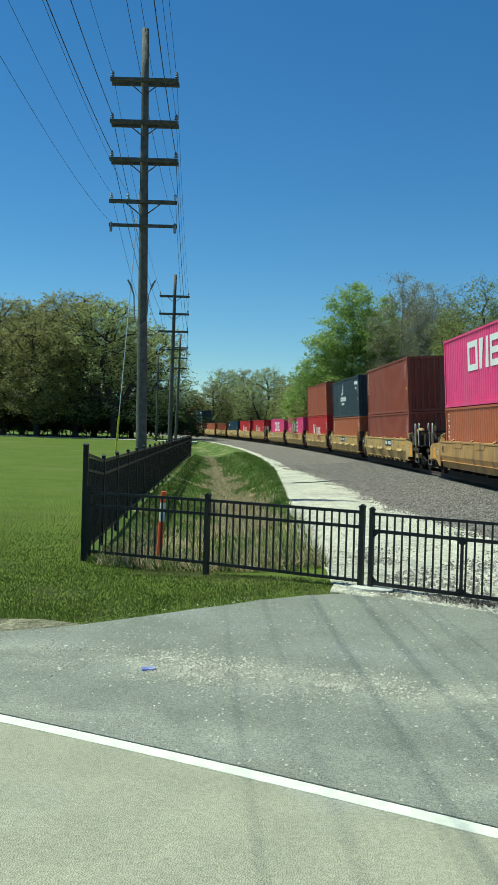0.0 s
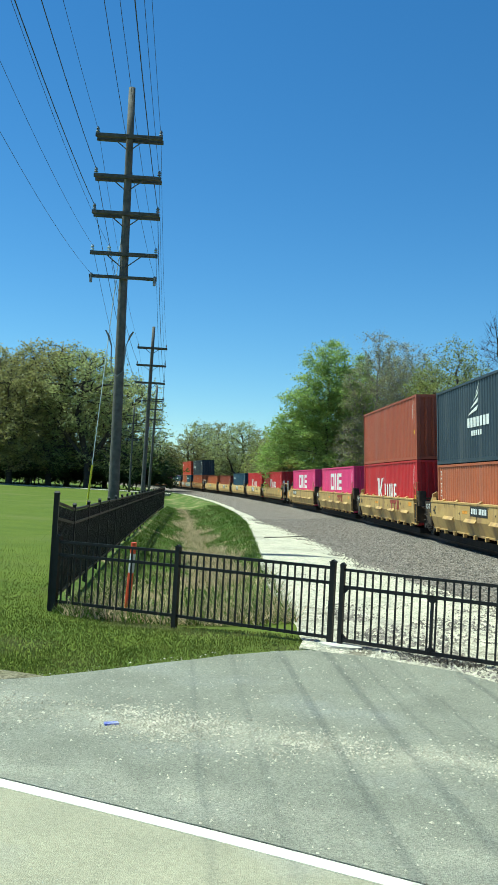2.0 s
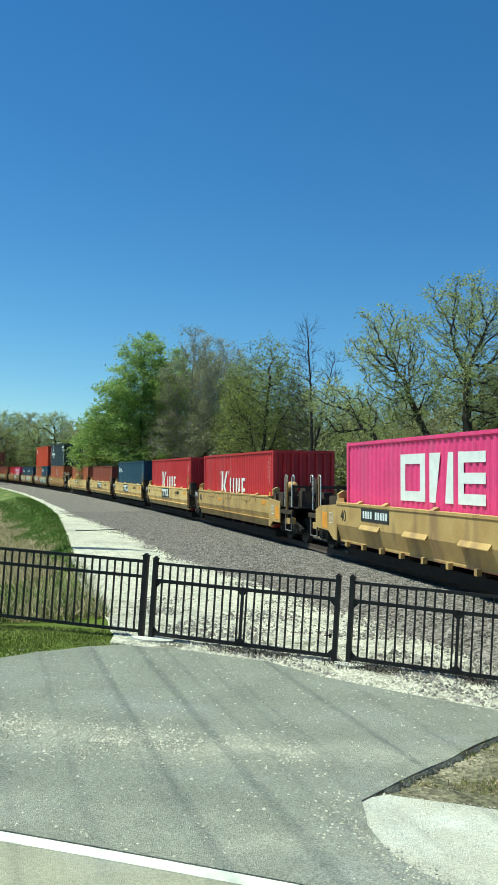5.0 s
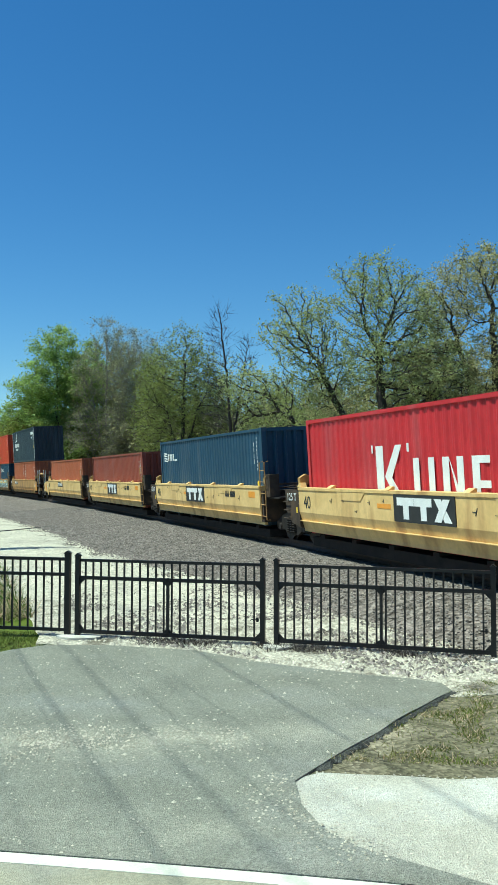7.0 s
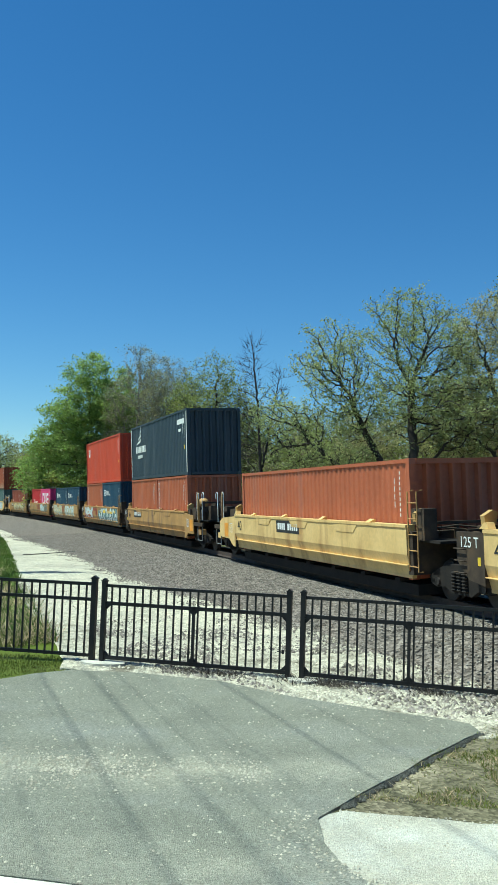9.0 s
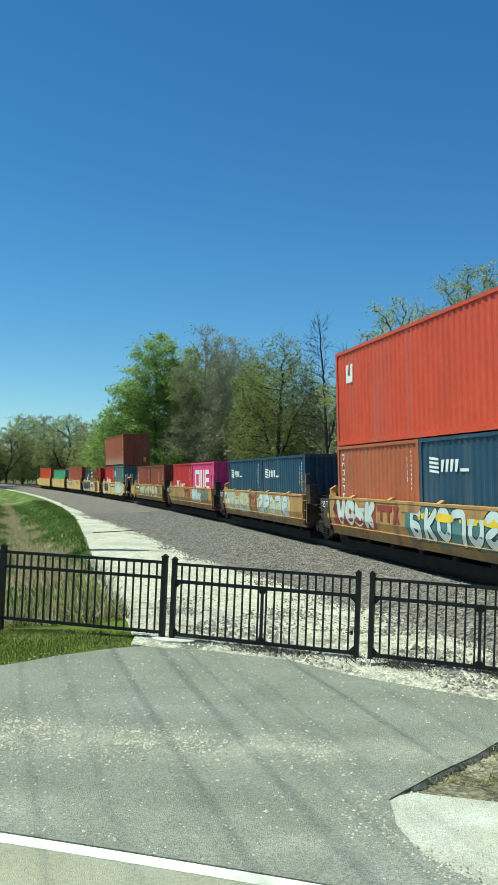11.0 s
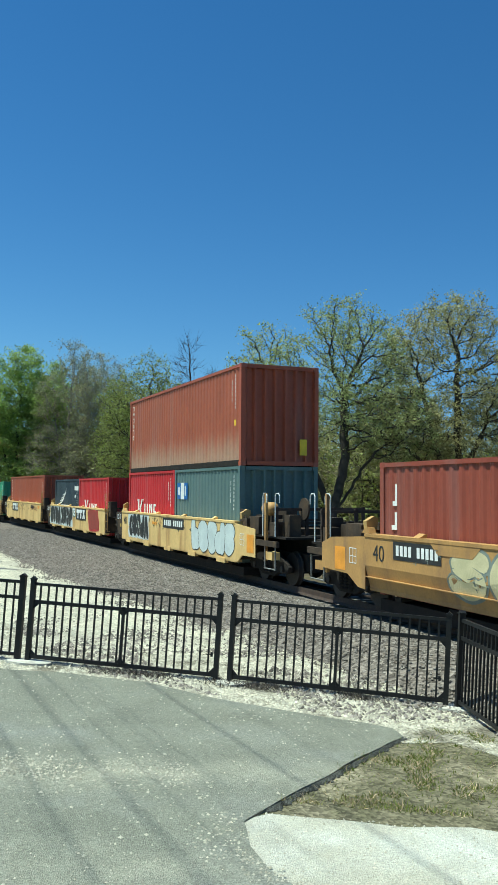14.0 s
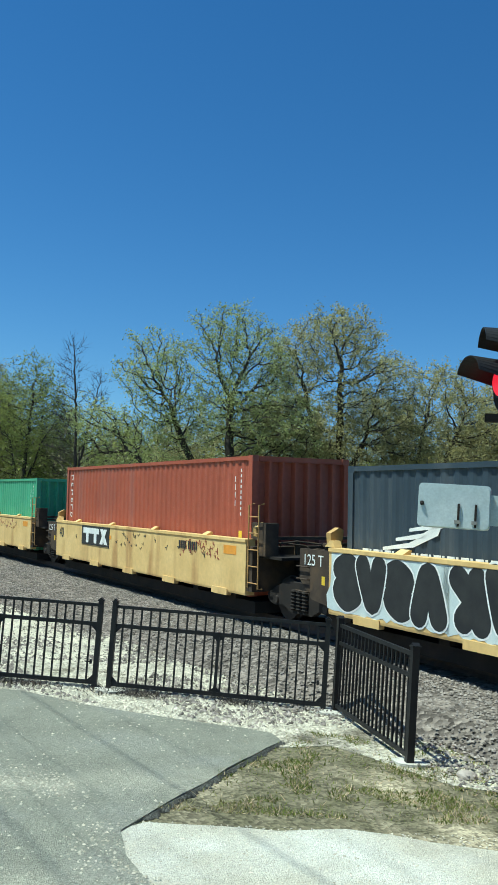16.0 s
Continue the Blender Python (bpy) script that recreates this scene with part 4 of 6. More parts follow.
def junction_box():
    t = thing("junction_box", "galvanised steel junction box with two padlocked hasps", "junction box")
    c = at(-42.0, 6.6, 2.665)
    t.matrix_basis = pose(c.x, c.y, c.z, 0, 0, -45)
    bm = bmesh.new()
    w, h, r = 0.255, 0.158, 0.03
    out = [(sx * (w - r) + r * math.cos(a), sz * (h - r) + r * math.sin(a)) for sx, sz, a0 in ((1, 1, 0), (-1, 1, 90), (-1, -1, 180), (1, -1, 270)) for a in (radians(a0 + k * 22.5) for k in range(5))]
    prism(bm, out, "y", -0.09, 0.16)
    part("case", bm, M["galv"], t)
    bm = bmesh.new()
    prism(bm, [(u * 0.97, v * 0.97) for u, v in out], "y", -0.105, -0.09)
    part("cover", bm, M["galv"], t)
    for x in (0.035, 0.155):
        bm = bmesh.new()
        box(bm, x - 0.008, x + 0.008, -0.12, -0.105, -0.145, 0.02)
        part("hasp", bm, M["grime"], t)
        bm = bmesh.new()
        box(bm, x - 0.025, x + 0.015, -0.135, -0.105, -0.125, -0.10)
        part("padlock", bm, M["steel"], t)
    bm = bmesh.new()
    tube(bm, [(-0.225, -0.108, 0.02), (-0.225, -0.118, 0.0)], 0.014, 8)
    part("knob", bm, M["grime"], t)
    bm = bmesh.new()
    box(bm, 0.255, 0.62, 0.02, 0.10, -0.12, 0.10)
    part("bracket", bm, M["galv"], t, "pale painted mounting bracket")


junction_box()


# ---- the train: containers ----
def flat(bm, outline, x, t=0.004):
    """A thin painted shape on the near side: outline of (y, z)."""
    return prism(bm, outline, "x", x - t, x)


def rect(bm, y0, y1, z0, z1, x, t=0.004):
    return flat(bm, [(y0, z0), (y1, z0), (y1, z1), (y0, z1)], x, t)


def ribbed(length, z0, z1, pitch, depth, axis_x, x, sign):
    """A corrugated wall as vertices and faces, standing along y (or along x for an end wall)."""
    n = max(3, int(length / pitch))
    p = length / n
    line = []
    for i in range(n):
        a = -length / 2 + i * p
        line += [(a, 0), (a + 0.20 * p, 0), (a + 0.34 * p, depth), (a + 0.86 * p, depth)] if axis_x else [(a, 0), (a + 0.30 * p, 0), (a + 0.5 * p, depth), (a + 0.8 * p, depth)]
    line.append((length / 2, 0))
    v, f = [], []
    for u, d in line:
        for z in (z0, z1):
            v.append((u, x + sign * d, z) if axis_x else (x + sign * d, u, z))
    for i in range(len(line) - 1):
        f.append((2 * i, 2 * i + 2, 2 * i + 3, 2 * i + 1))
    return v, f


def container(length, height, colour, label, marks=()):
    """A shipping container, its middle underneath at the origin; the near side faces -x, the train's front -y."""
    c = thing("shipping_container", label, "container", "containers on the train")
    pm, hl, w = PAINT[colour], length / 2, 1.219
    frame_paint = PAINT["brick"] if colour == "faded" else pm
    for nm, args in (("side_wall", (length - 0.24, 0.14, height - 0.09, 0.28, 0.025, False, -w + 0.022, 1)), ("side_wall", (length - 0.24, 0.14, height - 0.09, 0.28, 0.025, False, w - 0.022, -1)),
                     ("end_wall", (2 * w - 0.2, 0.12, height - 0.10, 0.28, 0.10, True, -hl + 0.012, 1)), ("end_wall", (2 * w - 0.2, 0.12, height - 0.10, 0.25, 0.05, True, hl - 0.035, -1))):
        raw(nm, *ribbed(*args), pm if nm == "side_wall" else frame_paint, c)
    bm = bmesh.new()
    box(bm, -w + 0.05, w - 0.05, -hl + 0.06, hl - 0.06, height - 0.05, height - 0.025)
    for k in range(int(length / 1.2)):
        y = -hl + 0.6 + k * 1.2
        box(bm, -w + 0.15, w - 0.15, y, y + 0.5, height - 0.026, height - 0.012)
    part("roof", bm, pm, c)
    bm = bmesh.new()
    for sx in (-1, 1):
        xa, xb = sorted((sx * w, sx * (w - 0.06)))
        box(bm, xa, xb, -hl + 0.16, hl - 0.16, height - 0.095, height - 0.012)
        if colour != "faded":
            box(bm, xa, xb, -hl + 0.16, hl - 0.16, 0.02, 0.16)
        for sy in (-1, 1):
            ya, yb = sorted((sy * hl, sy * (hl - 0.14)))
            box(bm, *sorted((sx * w, sx * (w - 0.12))), ya, yb, 0.118, height - 0.118)
    for sy in (-1, 1):
        ya, yb = sorted((sy * (hl - 0.005), sy * (hl - 0.08)))
        box(bm, -w + 0.18, w - 0.18, ya, yb, height - 0.12, height - 0.01)
        box(bm, -w + 0.18, w - 0.18, ya, yb, 0.015, 0.14)
    part("frame", bm, frame_paint, c)
    # here the bottom rails are a dark strip, unlike the rest of the frame
    if colour == "faded":
        for x in (-w, w - 0.06):
            bm = bmesh.new()
            box(bm, x, x + 0.06, -hl + 0.16, hl - 0.16, 0.0, 0.16)
            part("bottom_rail", bm, M["grime"], c, "near-black bottom rail")
    cm = CAST.setdefault(colour, None)
    if cm is None:
        b2 = bmesh.new()
        box(b2, -0.082, 0.082, -0.09, 0.09, -0.059, 0.059)
        bmesh.ops.bevel(b2, geom=b2.edges[:], offset=0.012, segments=1)
        cm = CAST[colour] = mesh_of("corner_casting", b2, frame_paint)
    for sx in (-1, 1):
        for sy in (-1, 1):
            for z in (0.059, height - 0.059):
                o = new("corner_casting", cm)
                o.parent, o.matrix_basis = c, pose(sx * (w - 0.08), sy * (hl - 0.088), z)
    X = -w + 0.019
    bm = bmesh.new()
    for k in range(9):
        z = height - 0.34 - 0.115 * k
        rect(bm, -hl + 0.47, -hl + 0.51, z, z + 0.07, X, 0.005)
    for k in range(4):
        z = height - 0.55 - 0.17 * k
        rect(bm, -hl + 0.73, -hl + 0.755, z, z + 0.13, X, 0.005)
    part("marking", bm, M["white"], c, "small white painted markings")
    bm = bmesh.new()
    rect(bm, -hl + 0.42, -hl + 0.56, height - 1.75, height - 1.58, X, 0.005)
    part("decal", bm, M["yellowdecal"], c, "small yellow warning decal")
    if colour == "faded":
        bm = bmesh.new()
        box(bm, 0.62, 0.84, -hl - 0.004, -hl + 0.012, 0.32, 0.78)
        part("decal", bm, M["yellowdecal"], c, "yellow warning decal")
    for kind in marks:
        LOGO[kind](c, hl, height, X)
    return c


CAST = {}


def logo_column(c, hl, h, X):
    """A column of open bracket-like marks by the rear corner."""
    bm = bmesh.new()
    y0, y1, t = hl - 0.58, hl - 0.40, 0.04
    for k in range(6):
        z, ht = h - 0.42 - 0.235 * k, (0.17, 0.15, 0.17, 0.14, 0.17, 0.16)[k]
        rect(bm, y0 + t, y1, z + ht - t, z + ht, X)
        rect(bm, y0, y0 + t, z + (0.05 if k % 2 else 0.0), z + ht, X)
        if k % 3 != 1:
            rect(bm, y0 + t, y0 + 0.12, z, z + t, X)
        if k % 2:
            rect(bm, y1 - t, y1, z + 0.04, z + ht - t, X)
    part_each("vertical_mark", bm, M["white"], c, "column of white painted marks")


def logo_blocks(c, hl, h, X):
    """A broad white mark: a hollow block, a slanted block and a block of three bars."""
    bm = bmesh.new()
    y0 = hl * 0.38 if hl > 4 else hl * 0.66
    k = 1.0
    z0, z1 = h - 1.55, h - 0.42
    for a, b, c0, c1 in ((0, 0.25, z0, z1), (1.0, 1.25, z0, z1), (0.25, 1.0, z0, z0 + 0.24), (0.25, 1.0, z1 - 0.24, z1)):
        rect(bm, y0 - b * k, y0 - a * k, c0, c1, X)
    flat(bm, [(y0 - 1.45, z0), (y0 - 1.72, z0), (y0 - 1.95, z1), (y0 - 1.45, z1)], X)
    flat(bm, [(y0 - 2.15, z0), (y0 - 2.5, z0), (y0 - 2.5, z1), (y0 - 2.28, z1)], X)
    rect(bm, y0 - 2.92, y0 - 2.70, z0, z1, X)
    for q in (0, 0.455, 0.91):
        rect(bm, y0 - 3.75, y0 - 2.92, z0 + q * 0.98, z0 + q * 0.98 + 0.23, X)
    for v in bm.verts:
        v.co.y = y0 + (v.co.y - y0) * (1.12 if hl > 4 else 1.0)
    part_each("broad_mark", bm, M["white"], c, "broad white painted block mark")


def logo_bars(c, hl, h, X):
    """A tall white wedge with a row of lower bars."""
    bm = bmesh.new()
    s = 1.1 if hl > 4 else 0.64
    y, z = (hl * 0.38, h - 2.02) if hl > 4 else (hl * 0.56, h - 1.77)
    rect(bm, y - 0.30 * s, y, z, z + 1.12 * s, X)
    flat(bm, [(y - 0.34 * s, z + 0.52 * s), (y - 0.80 * s, z + 1.12 * s), (y - 1.05 * s, z + 1.12 * s), (y - 0.62 * s, z + 0.5 * s), (y - 1.12 * s, z), (y - 0.80 * s, z)], X)
    rect(bm, y + 0.12 * s, y + 0.18 * s, z + 0.98 * s, z + 1.14 * s, X)
    rect(bm, y - 1.32 * s, y - 1.24 * s, z + 0.98 * s, z + 1.14 * s, X)
    for k, (a, b) in enumerate(((1.45, 1.66), (1.98, 2.18), (2.45, 2.66), (2.9, 3.1), (3.35, 3.56))):
        rect(bm, y - b * s, y - a * s, z - 0.05, z + 0.86 * s, X)
    rect(bm, y - 1.92 * s, y - 1.66 * s, z - 0.05, z + 0.08, X)
    flat(bm, [(y - 2.66 * s, z + 0.86 * s), (y - 2.9 * s, z + 0.1), (y - 2.9 * s, z + 0.4)], X)
    for q in (-0.05, 0.34, 0.74):
        rect(bm, y - 3.85 * s, y - 3.56 * s, z + q * s, z + q * s + 0.12 * s, X)
    part_each("bar_mark", bm, M["white"], c, "white painted wedge and bars")


def logo_sail(c, hl, h, X, along_side=0.18, up=1.55):
    bm = bmesh.new()
    y, z = hl * along_side, h - up
    for k in range(4):
        flat(bm, [(y + 0.75 - 0.30 * k, z + 0.32 + 0.22 * k), (y - 0.3 - 0.05 * k, z + 0.45 + 0.26 * k), (y - 0.42 - 0.05 * k, z + 0.62 + 0.26 * k), (y + 0.5 - 0.28 * k, z + 0.42 + 0.22 * k)], X)
    for k in range(7):
        rect(bm, y + 0.85 - 0.36 * k - 0.26, y + 0.85 - 0.36 * k, z - 0.12, z + 0.22, X)
    for k in range(5):
        rect(bm, y + 0.4 - 0.25 * k - 0.17, y + 0.4 - 0.25 * k, z - 0.42, z - 0.24, X)
    part_each("sail_mark", bm, M["white"], c, "white painted sail-shaped mark over a row of bars")
    bm = bmesh.new()
    rect(bm, -hl + 0.5, -hl + 1.75, h - 0.62, h - 0.40, X)
    rect(bm, -hl + 1.1, -hl + 1.5, h - 0.95, h - 0.82, X)
    part("number_plate", bm, M["white"], c, "white painted number panel")


def logo_wing(c, hl, h, X):
    """Four swept stripes over a row of bars, partly sunk behind the sill, and number panels."""
    bm = bmesh.new()
    for k in range(4):
        a, z = 0.68 - 0.11 * k, h - 1.33 + 0.16 * k
        flat(bm, [(hl * a, z), (hl * (a - 0.22), z + 0.10), (hl * (a - 0.46 + 0.05 * k), z + 0.36), (hl * (a - 0.44 + 0.05 * k), z + 0.24), (hl * (a - 0.25), z + 0.03), (hl * a, z - 0.05)], X)
    for k in range(11):
        y = hl * (0.86 - 0.098 * k)
        if k != 3:
            rect(bm, y - 0.16, y, h - 1.56, h - 1.38, X)
            rect(bm, y - 0.24, y - 0.19, h - 1.56, h - 1.38, X)
    part_each("wing_mark", bm, M["white"], c, "white painted wing mark over a row of bars")
    bm = bmesh.new()
    for k in range(8):
        rect(bm, -hl + 0.12 + 0.125 * k, -hl + 0.235 + 0.125 * k, h - 0.60, h - 0.38, X)
    rect(bm, -hl + 0.82, -hl + 1.06, h - 0.98, h - 0.83, X)
    part_each("number_panel", bm, M["white"], c, "white painted number panel")


def logo_sail_rear(c, hl, h, X):
    logo_sail(c, hl, h, X, 0.66, 1.35)


def logo_flag(c, hl, h, X):
    y, z = hl - 0.55, h - 0.82
    bm = bmesh.new()
    for k in range(4):
        flat(bm, [(y, z + 0.10 * k), (y - 0.5, z + 0.10 * k - 0.04), (y - 0.5, z + 0.10 * k + 0.02), (y, z + 0.10 * k + 0.06)], X)
    for k in range(4):
        flat(bm, [(y - 0.62 - 0.24 * k, z), (y - 0.72 - 0.24 * k, z), (y - 0.82 - 0.24 * k, z + 0.28), (y - 0.66 - 0.24 * k, z + 0.28)], X)
    rect(bm, y - 2.0, y - 1.6, z, z + 0.07, X)
    part_each("flag_mark", bm, M["white"], c, "small white striped flag mark and bars")


def logo_square(c, hl, h, X):
    bm = bmesh.new()
    y, z = hl - 0.9, h - 1.02
    flat(bm, [(y, z), (y - 0.55, z), (y - 0.6, z + 0.55), (y - 0.42, z + 0.55), (y - 0.38, z + 0.2), (y - 0.2, z + 0.2), (y - 0.24, z + 0.55), (y - 0.02, z + 0.55)], X)
    part("square_mark", bm, M["white"], c, "white painted square mark")


def logo_panel(c, hl, h, X):
    bm = bmesh.new()
    y, z = hl - 0.25, h - 1.0
    rect(bm, y - 0.38, y, z, z + 0.55, X)
    rect(bm, y - 1.1, y - 0.72, z, z + 0.55, X)
    part_each("blue_panel", bm, M["logoblue"], c, "blue logo panel")
    bm = bmesh.new()
    rect(bm, y - 0.72, y - 0.38, z, z + 0.55, X)
    rect(bm, y - 0.28, y - 0.10, z + 0.14, z + 0.40, X - 0.005)
    rect(bm, y - 0.92, y - 0.82, z + 0.12, z + 0.44, X - 0.005)
    part("white_panel", bm, M["white"], c, "white logo panel")


def logo_edge(c, hl, h, X):
    bm = bmesh.new()
    rect(bm, -hl + 0.005, -hl + 0.10, 0.13, h - 0.12, X - 0.020)
    rect(bm, hl - 0.14, hl - 0.03, 0.13, h - 0.12, X - 0.020)
    part_each("edge_stripe", bm, M["white"], c, "white painted corner post")


def logo_patch(c, hl, h, X):
    bm = bmesh.new()
    rect(bm, -hl * 0.35, -hl * 0.15, h * 0.5, h * 0.82, X)
    part("paint_patch", bm, PAINT["rust"], c, "lighter repainted patch")


def logo_tall(c, hl, h, X):
    """Tall white blocks one under the other by the rear corner."""
    bm = bmesh.new()
    for k, (wd, ht) in enumerate(((0.16, 0.42), (0.2, 0.34), (0.18, 0.36))):
        z = h - 0.85 - 0.46 * k
        rect(bm, hl - 0.62, hl - 0.62 + wd * 0.4, z, z + ht, X)
        rect(bm, hl - 0.62 + wd * 0.4, hl - 0.62 + wd, z, z + 0.09, X)
    part_each("vertical_mark", bm, M["white"], c, "tall white painted blocks")


LOGO = {"tall": logo_tall, "wing": logo_wing, "sail_rear": logo_sail_rear, "column": logo_column, "blocks": logo_blocks, "bars": logo_bars, "sail": logo_sail, "flag": logo_flag, "square": logo_square, "panel": logo_panel, "edge": logo_edge, "patch": logo_patch}


# ---- the train: well cars ----
def bogie(parent, y):
    b = new("bogie")
    b.parent, b.matrix_basis = parent, pose(0, y, 0)
    for sx in (-1, 1):
        bm = bmesh.new()
        x = sx * 1.02
        out = [(-1.25, 0.50), (-1.2, 0.36), (-0.95, 0.30), (-0.62, 0.34), (-0.38, 0.22), (0.38, 0.22), (0.62, 0.34), (0.95, 0.30), (1.2, 0.36), (1.25, 0.50), (0.95, 0.66), (0.5, 0.80), (-0.5, 0.80), (-0.95, 0.66)]
        prism(bm, out, "x", x - 0.06, x + 0.06)
        bmesh.ops.bevel(bm, geom=bm.edges[:], offset=0.015, segments=1)
        part("side_frame", bm, M["grime"], b)
        for k in (-0.2, 0.0, 0.2):
            bm = bmesh.new()
            zs = [0.28 + 0.0325 * j for j in range(13)]
            tube(bm, [(x + sx * 0.08, k, z) for z in zs], [0.078 if j % 2 else 0.055 for j in range(13)], 8)
            part("spring", bm, M["grime"], b)
    for y in (-0.88, 0.88):
        bm = bmesh.new()
        for sx in (-1, 1):
            tube(bm, [(sx * 0.68, y, 0.42), (sx * 0.71, y, 0.42), (sx * 0.725, y, 0.42), (sx * 0.81, y, 0.42)], [0.455, 0.455, 0.42, 0.415], 24)
        tube(bm, [(-1.12, y, 0.42), (1.12, y, 0.42)], 0.08, 10)
        part("wheelset", bm, M["wheel"], b)
    return b


def ladder(parent, y, z0, z1, x=-1.44):
    bm = bmesh.new()
    for dy in (-0.2, 0.2):
        tube(bm, [(x + 0.1, y + dy, z0), (x, y + dy, z0), (x, y + dy, z1), (x + 0.12, y + dy, z1 + 0.03)], 0.016, 6)
    z = z0 + 0.1
    while z < z1:
        tube(bm, [(x, y - 0.2, z), (x, y + 0.2, z)], 0.013, 6)
        z += 0.33
    part("ladder", bm, M["wellbrown"], parent, "dirty yellow-brown steel ladder")


def well_car(style, front_end, rear_end, ribs, upright=False):
    c = thing("well_car", {"well": "bright yellow steel well car unit", "wellold": "faded yellow well car unit with folded steps", "wellbrown": "grimy orange-yellow well car unit with spray paint"}[style] + " on the rails", "rail car", "train of well cars")
    P = M[style]
    L = 6.30
    for sx in (-1, 1):
        bm = bmesh.new()
        out = [(sx * 1.235, 1.56), (sx * 1.47, 1.56), (sx * 1.47, 1.50), (sx * 1.45, 1.48), (sx * 1.45, 0.93), (sx * (1.449 if upright else 1.33), 0.50), (sx * (1.449 if upright else 1.335), 0.47), (sx * (1.44 if upright else 1.33), 0.43), (sx * 1.235, 0.43)]
        prism(bm, out, "y", -L, L)
        part("side_sill", bm, P, c)
    for y in ((-4.4, -1.5, 1.5, 4.4) if not ribs else (-4.6, -3.0, 0.1, 2.9, 4.7)):
        bm = bmesh.new()
        prism(bm, [(-1.46, 1.563), (-1.30, 1.563), (-1.28, 1.63), (-1.32, 1.64)], "y", y - 0.11, y + 0.11)
        part("guide", bm, P, c)
    if ribs:
        for y in (-4.7, -1.9, 0.9, 3.7):
            bm = bmesh.new()
            prism(bm, [(-1.452, 0.93), (-1.53, 0.89), (-1.53, 0.91), (-1.452, 1.02)], "y", y - 0.65, y + 0.65)
            part("step", bm, P, c, "folded steel step")
        for k in range(10):
            bm = bmesh.new()
            y = -5.6 + 1.24 * k
            box(bm, -1.44, -1.33, y - 0.06, y + 0.06, 0.34, 0.48)
            part("bracket", bm, P, c)
    elif upright:
        for y in (-5.2, -2.6, 0.0, 2.6, 5.2):
            bm = bmesh.new()
            box(bm, -1.47, -1.36, y - 0.35, y + 0.35, 0.36, 0.50)
            part("bracket", bm, P, c)
    else:
        for y in (-3.1, 0.1, 3.2):
            bm = bmesh.new()
            prism(bm, [(y - 0.75, 1.50), (y + 0.75, 1.50), (y + 0.5, 1.30), (y - 0.5, 1.30)], "x", -1.462, -1.45)
            part("stiffener", bm, P, c)
        bm = bmesh.new()
        box(bm, -1.452, -1.36, -L, L, 0.70, 0.715)
        part("weld_strip", bm, P, c)
    bm = bmesh.new()
    for k in range(7):
        y = -5.4 + 1.8 * k
        box(bm, -1.23, 1.23, y - 0.12, y + 0.12, 0.30, 0.375)
    part_each("cross_beam", bm, M["grime"], c)
    bm = bmesh.new()
    box(bm, -1.15, 1.15, -6.2, 6.2, 0.05, 0.28)
    part("well_floor", bm, M["grime"], c)
    for sy, big in ((-1, front_end), (1, rear_end)):
        reach = 9.55 if big else 7.70
        bm = bmesh.new()
        box(bm, -1.42, 1.42, *sorted((sy * L, sy * (L + 0.22))), 0.52, 1.42)
        part("end_bulkhead", bm, M["endbrown"], c)
        bm = bmesh.new()
        box(bm, -0.42, 0.42, *sorted((sy * (L + 0.22), sy * reach)), 0.82, 1.20)
        box(bm, -1.25, 1.25, *sorted((sy * (L + 0.22), sy * (reach - 0.35))), 1.20, 1.25)
        part("centre_sill", bm, M["grime"], c)
        for k, (a, z) in enumerate(((0.32, 1.46), (0.52, 1.50), (0.9, 1.36))):
            bm = bmesh.new()
            x0 = -1.2 + 0.25 * k
            tube(bm, [(x0, sy * (L + a), z - 0.18), (x0, sy * (L + a), z), (x0 + 0.35, sy * (L + a + 0.05), z + 0.04), (x0 + 0.9, sy * (L + a + 0.12), z - 0.02), (x0 + 1.1, sy * (L + a + 0.15), z - 0.2)], 0.022, 6)
            smooth(part("air_hose", bm, M["endbrown"], c, "rusty brake pipe"))
        bm = bmesh.new()
        box(bm, -1.36, 1.36, *sorted((sy * (L + 0.24), sy * (L + 0.34))), 1.56, 1.62)
        part("end_beam", bm, M["endbrown"], c)
        for x in (-1.33, -0.45, 0.45):
            bm = bmesh.new()
            box(bm, x, x + 0.07, *sorted((sy * (L + 0.25), sy * (L + 0.33))), 1.25, 1.56)
            part("end_stay", bm, M["endbrown"], c)
        bm = bmesh.new()
        prism(bm, [(-1.34, 1.625), (-1.12, 1.625), (-1.08, 1.86), (-1.18, 1.90), (-1.36, 1.80)], "y", *sorted((sy * (L + 0.1), sy * (L + 0.24))))
        part("corner_guide", bm, M["wellold"], c, "dirty yellow container guide")
        if big:
            bm = bmesh.new()
            prism(bm, [(sy * (L + a), z) for a, z in (((0.004, 1.50), (0.004, 0.45), (0.2, 0.47), (0.5, 0.66), (1.42, 0.66), (1.42, 1.40)) if sy < 0 else ((0.004, 1.50), (0.004, 0.45), (0.3, 0.47), (0.75, 0.70), (1.95, 0.74), (1.95, 1.28), (1.5, 1.42)))], "x", -1.45, -1.423)
            part("end_skirt", bm, P, c)
            bm = bmesh.new()
            box(bm, -1.44, -1.36, *sorted((sy * (L + (1.43 if sy < 0 else 1.96)), sy * (L + 2.75))), 1.0, 1.14)
            part("end_rail", bm, M["endbrown"], c)
            bm = bmesh.new()
            box(bm, -1.40, -1.18, *sorted((sy * (L + 2.0), sy * (L + 2.4))), 0.66, 0.86)
            part("step_box", bm, P, c)
            bm = bmesh.new()
            box(bm, -0.62, 0.62, *sorted((sy * (L + 0.3), sy * (L + 3.1))), 0.40, 0.815)
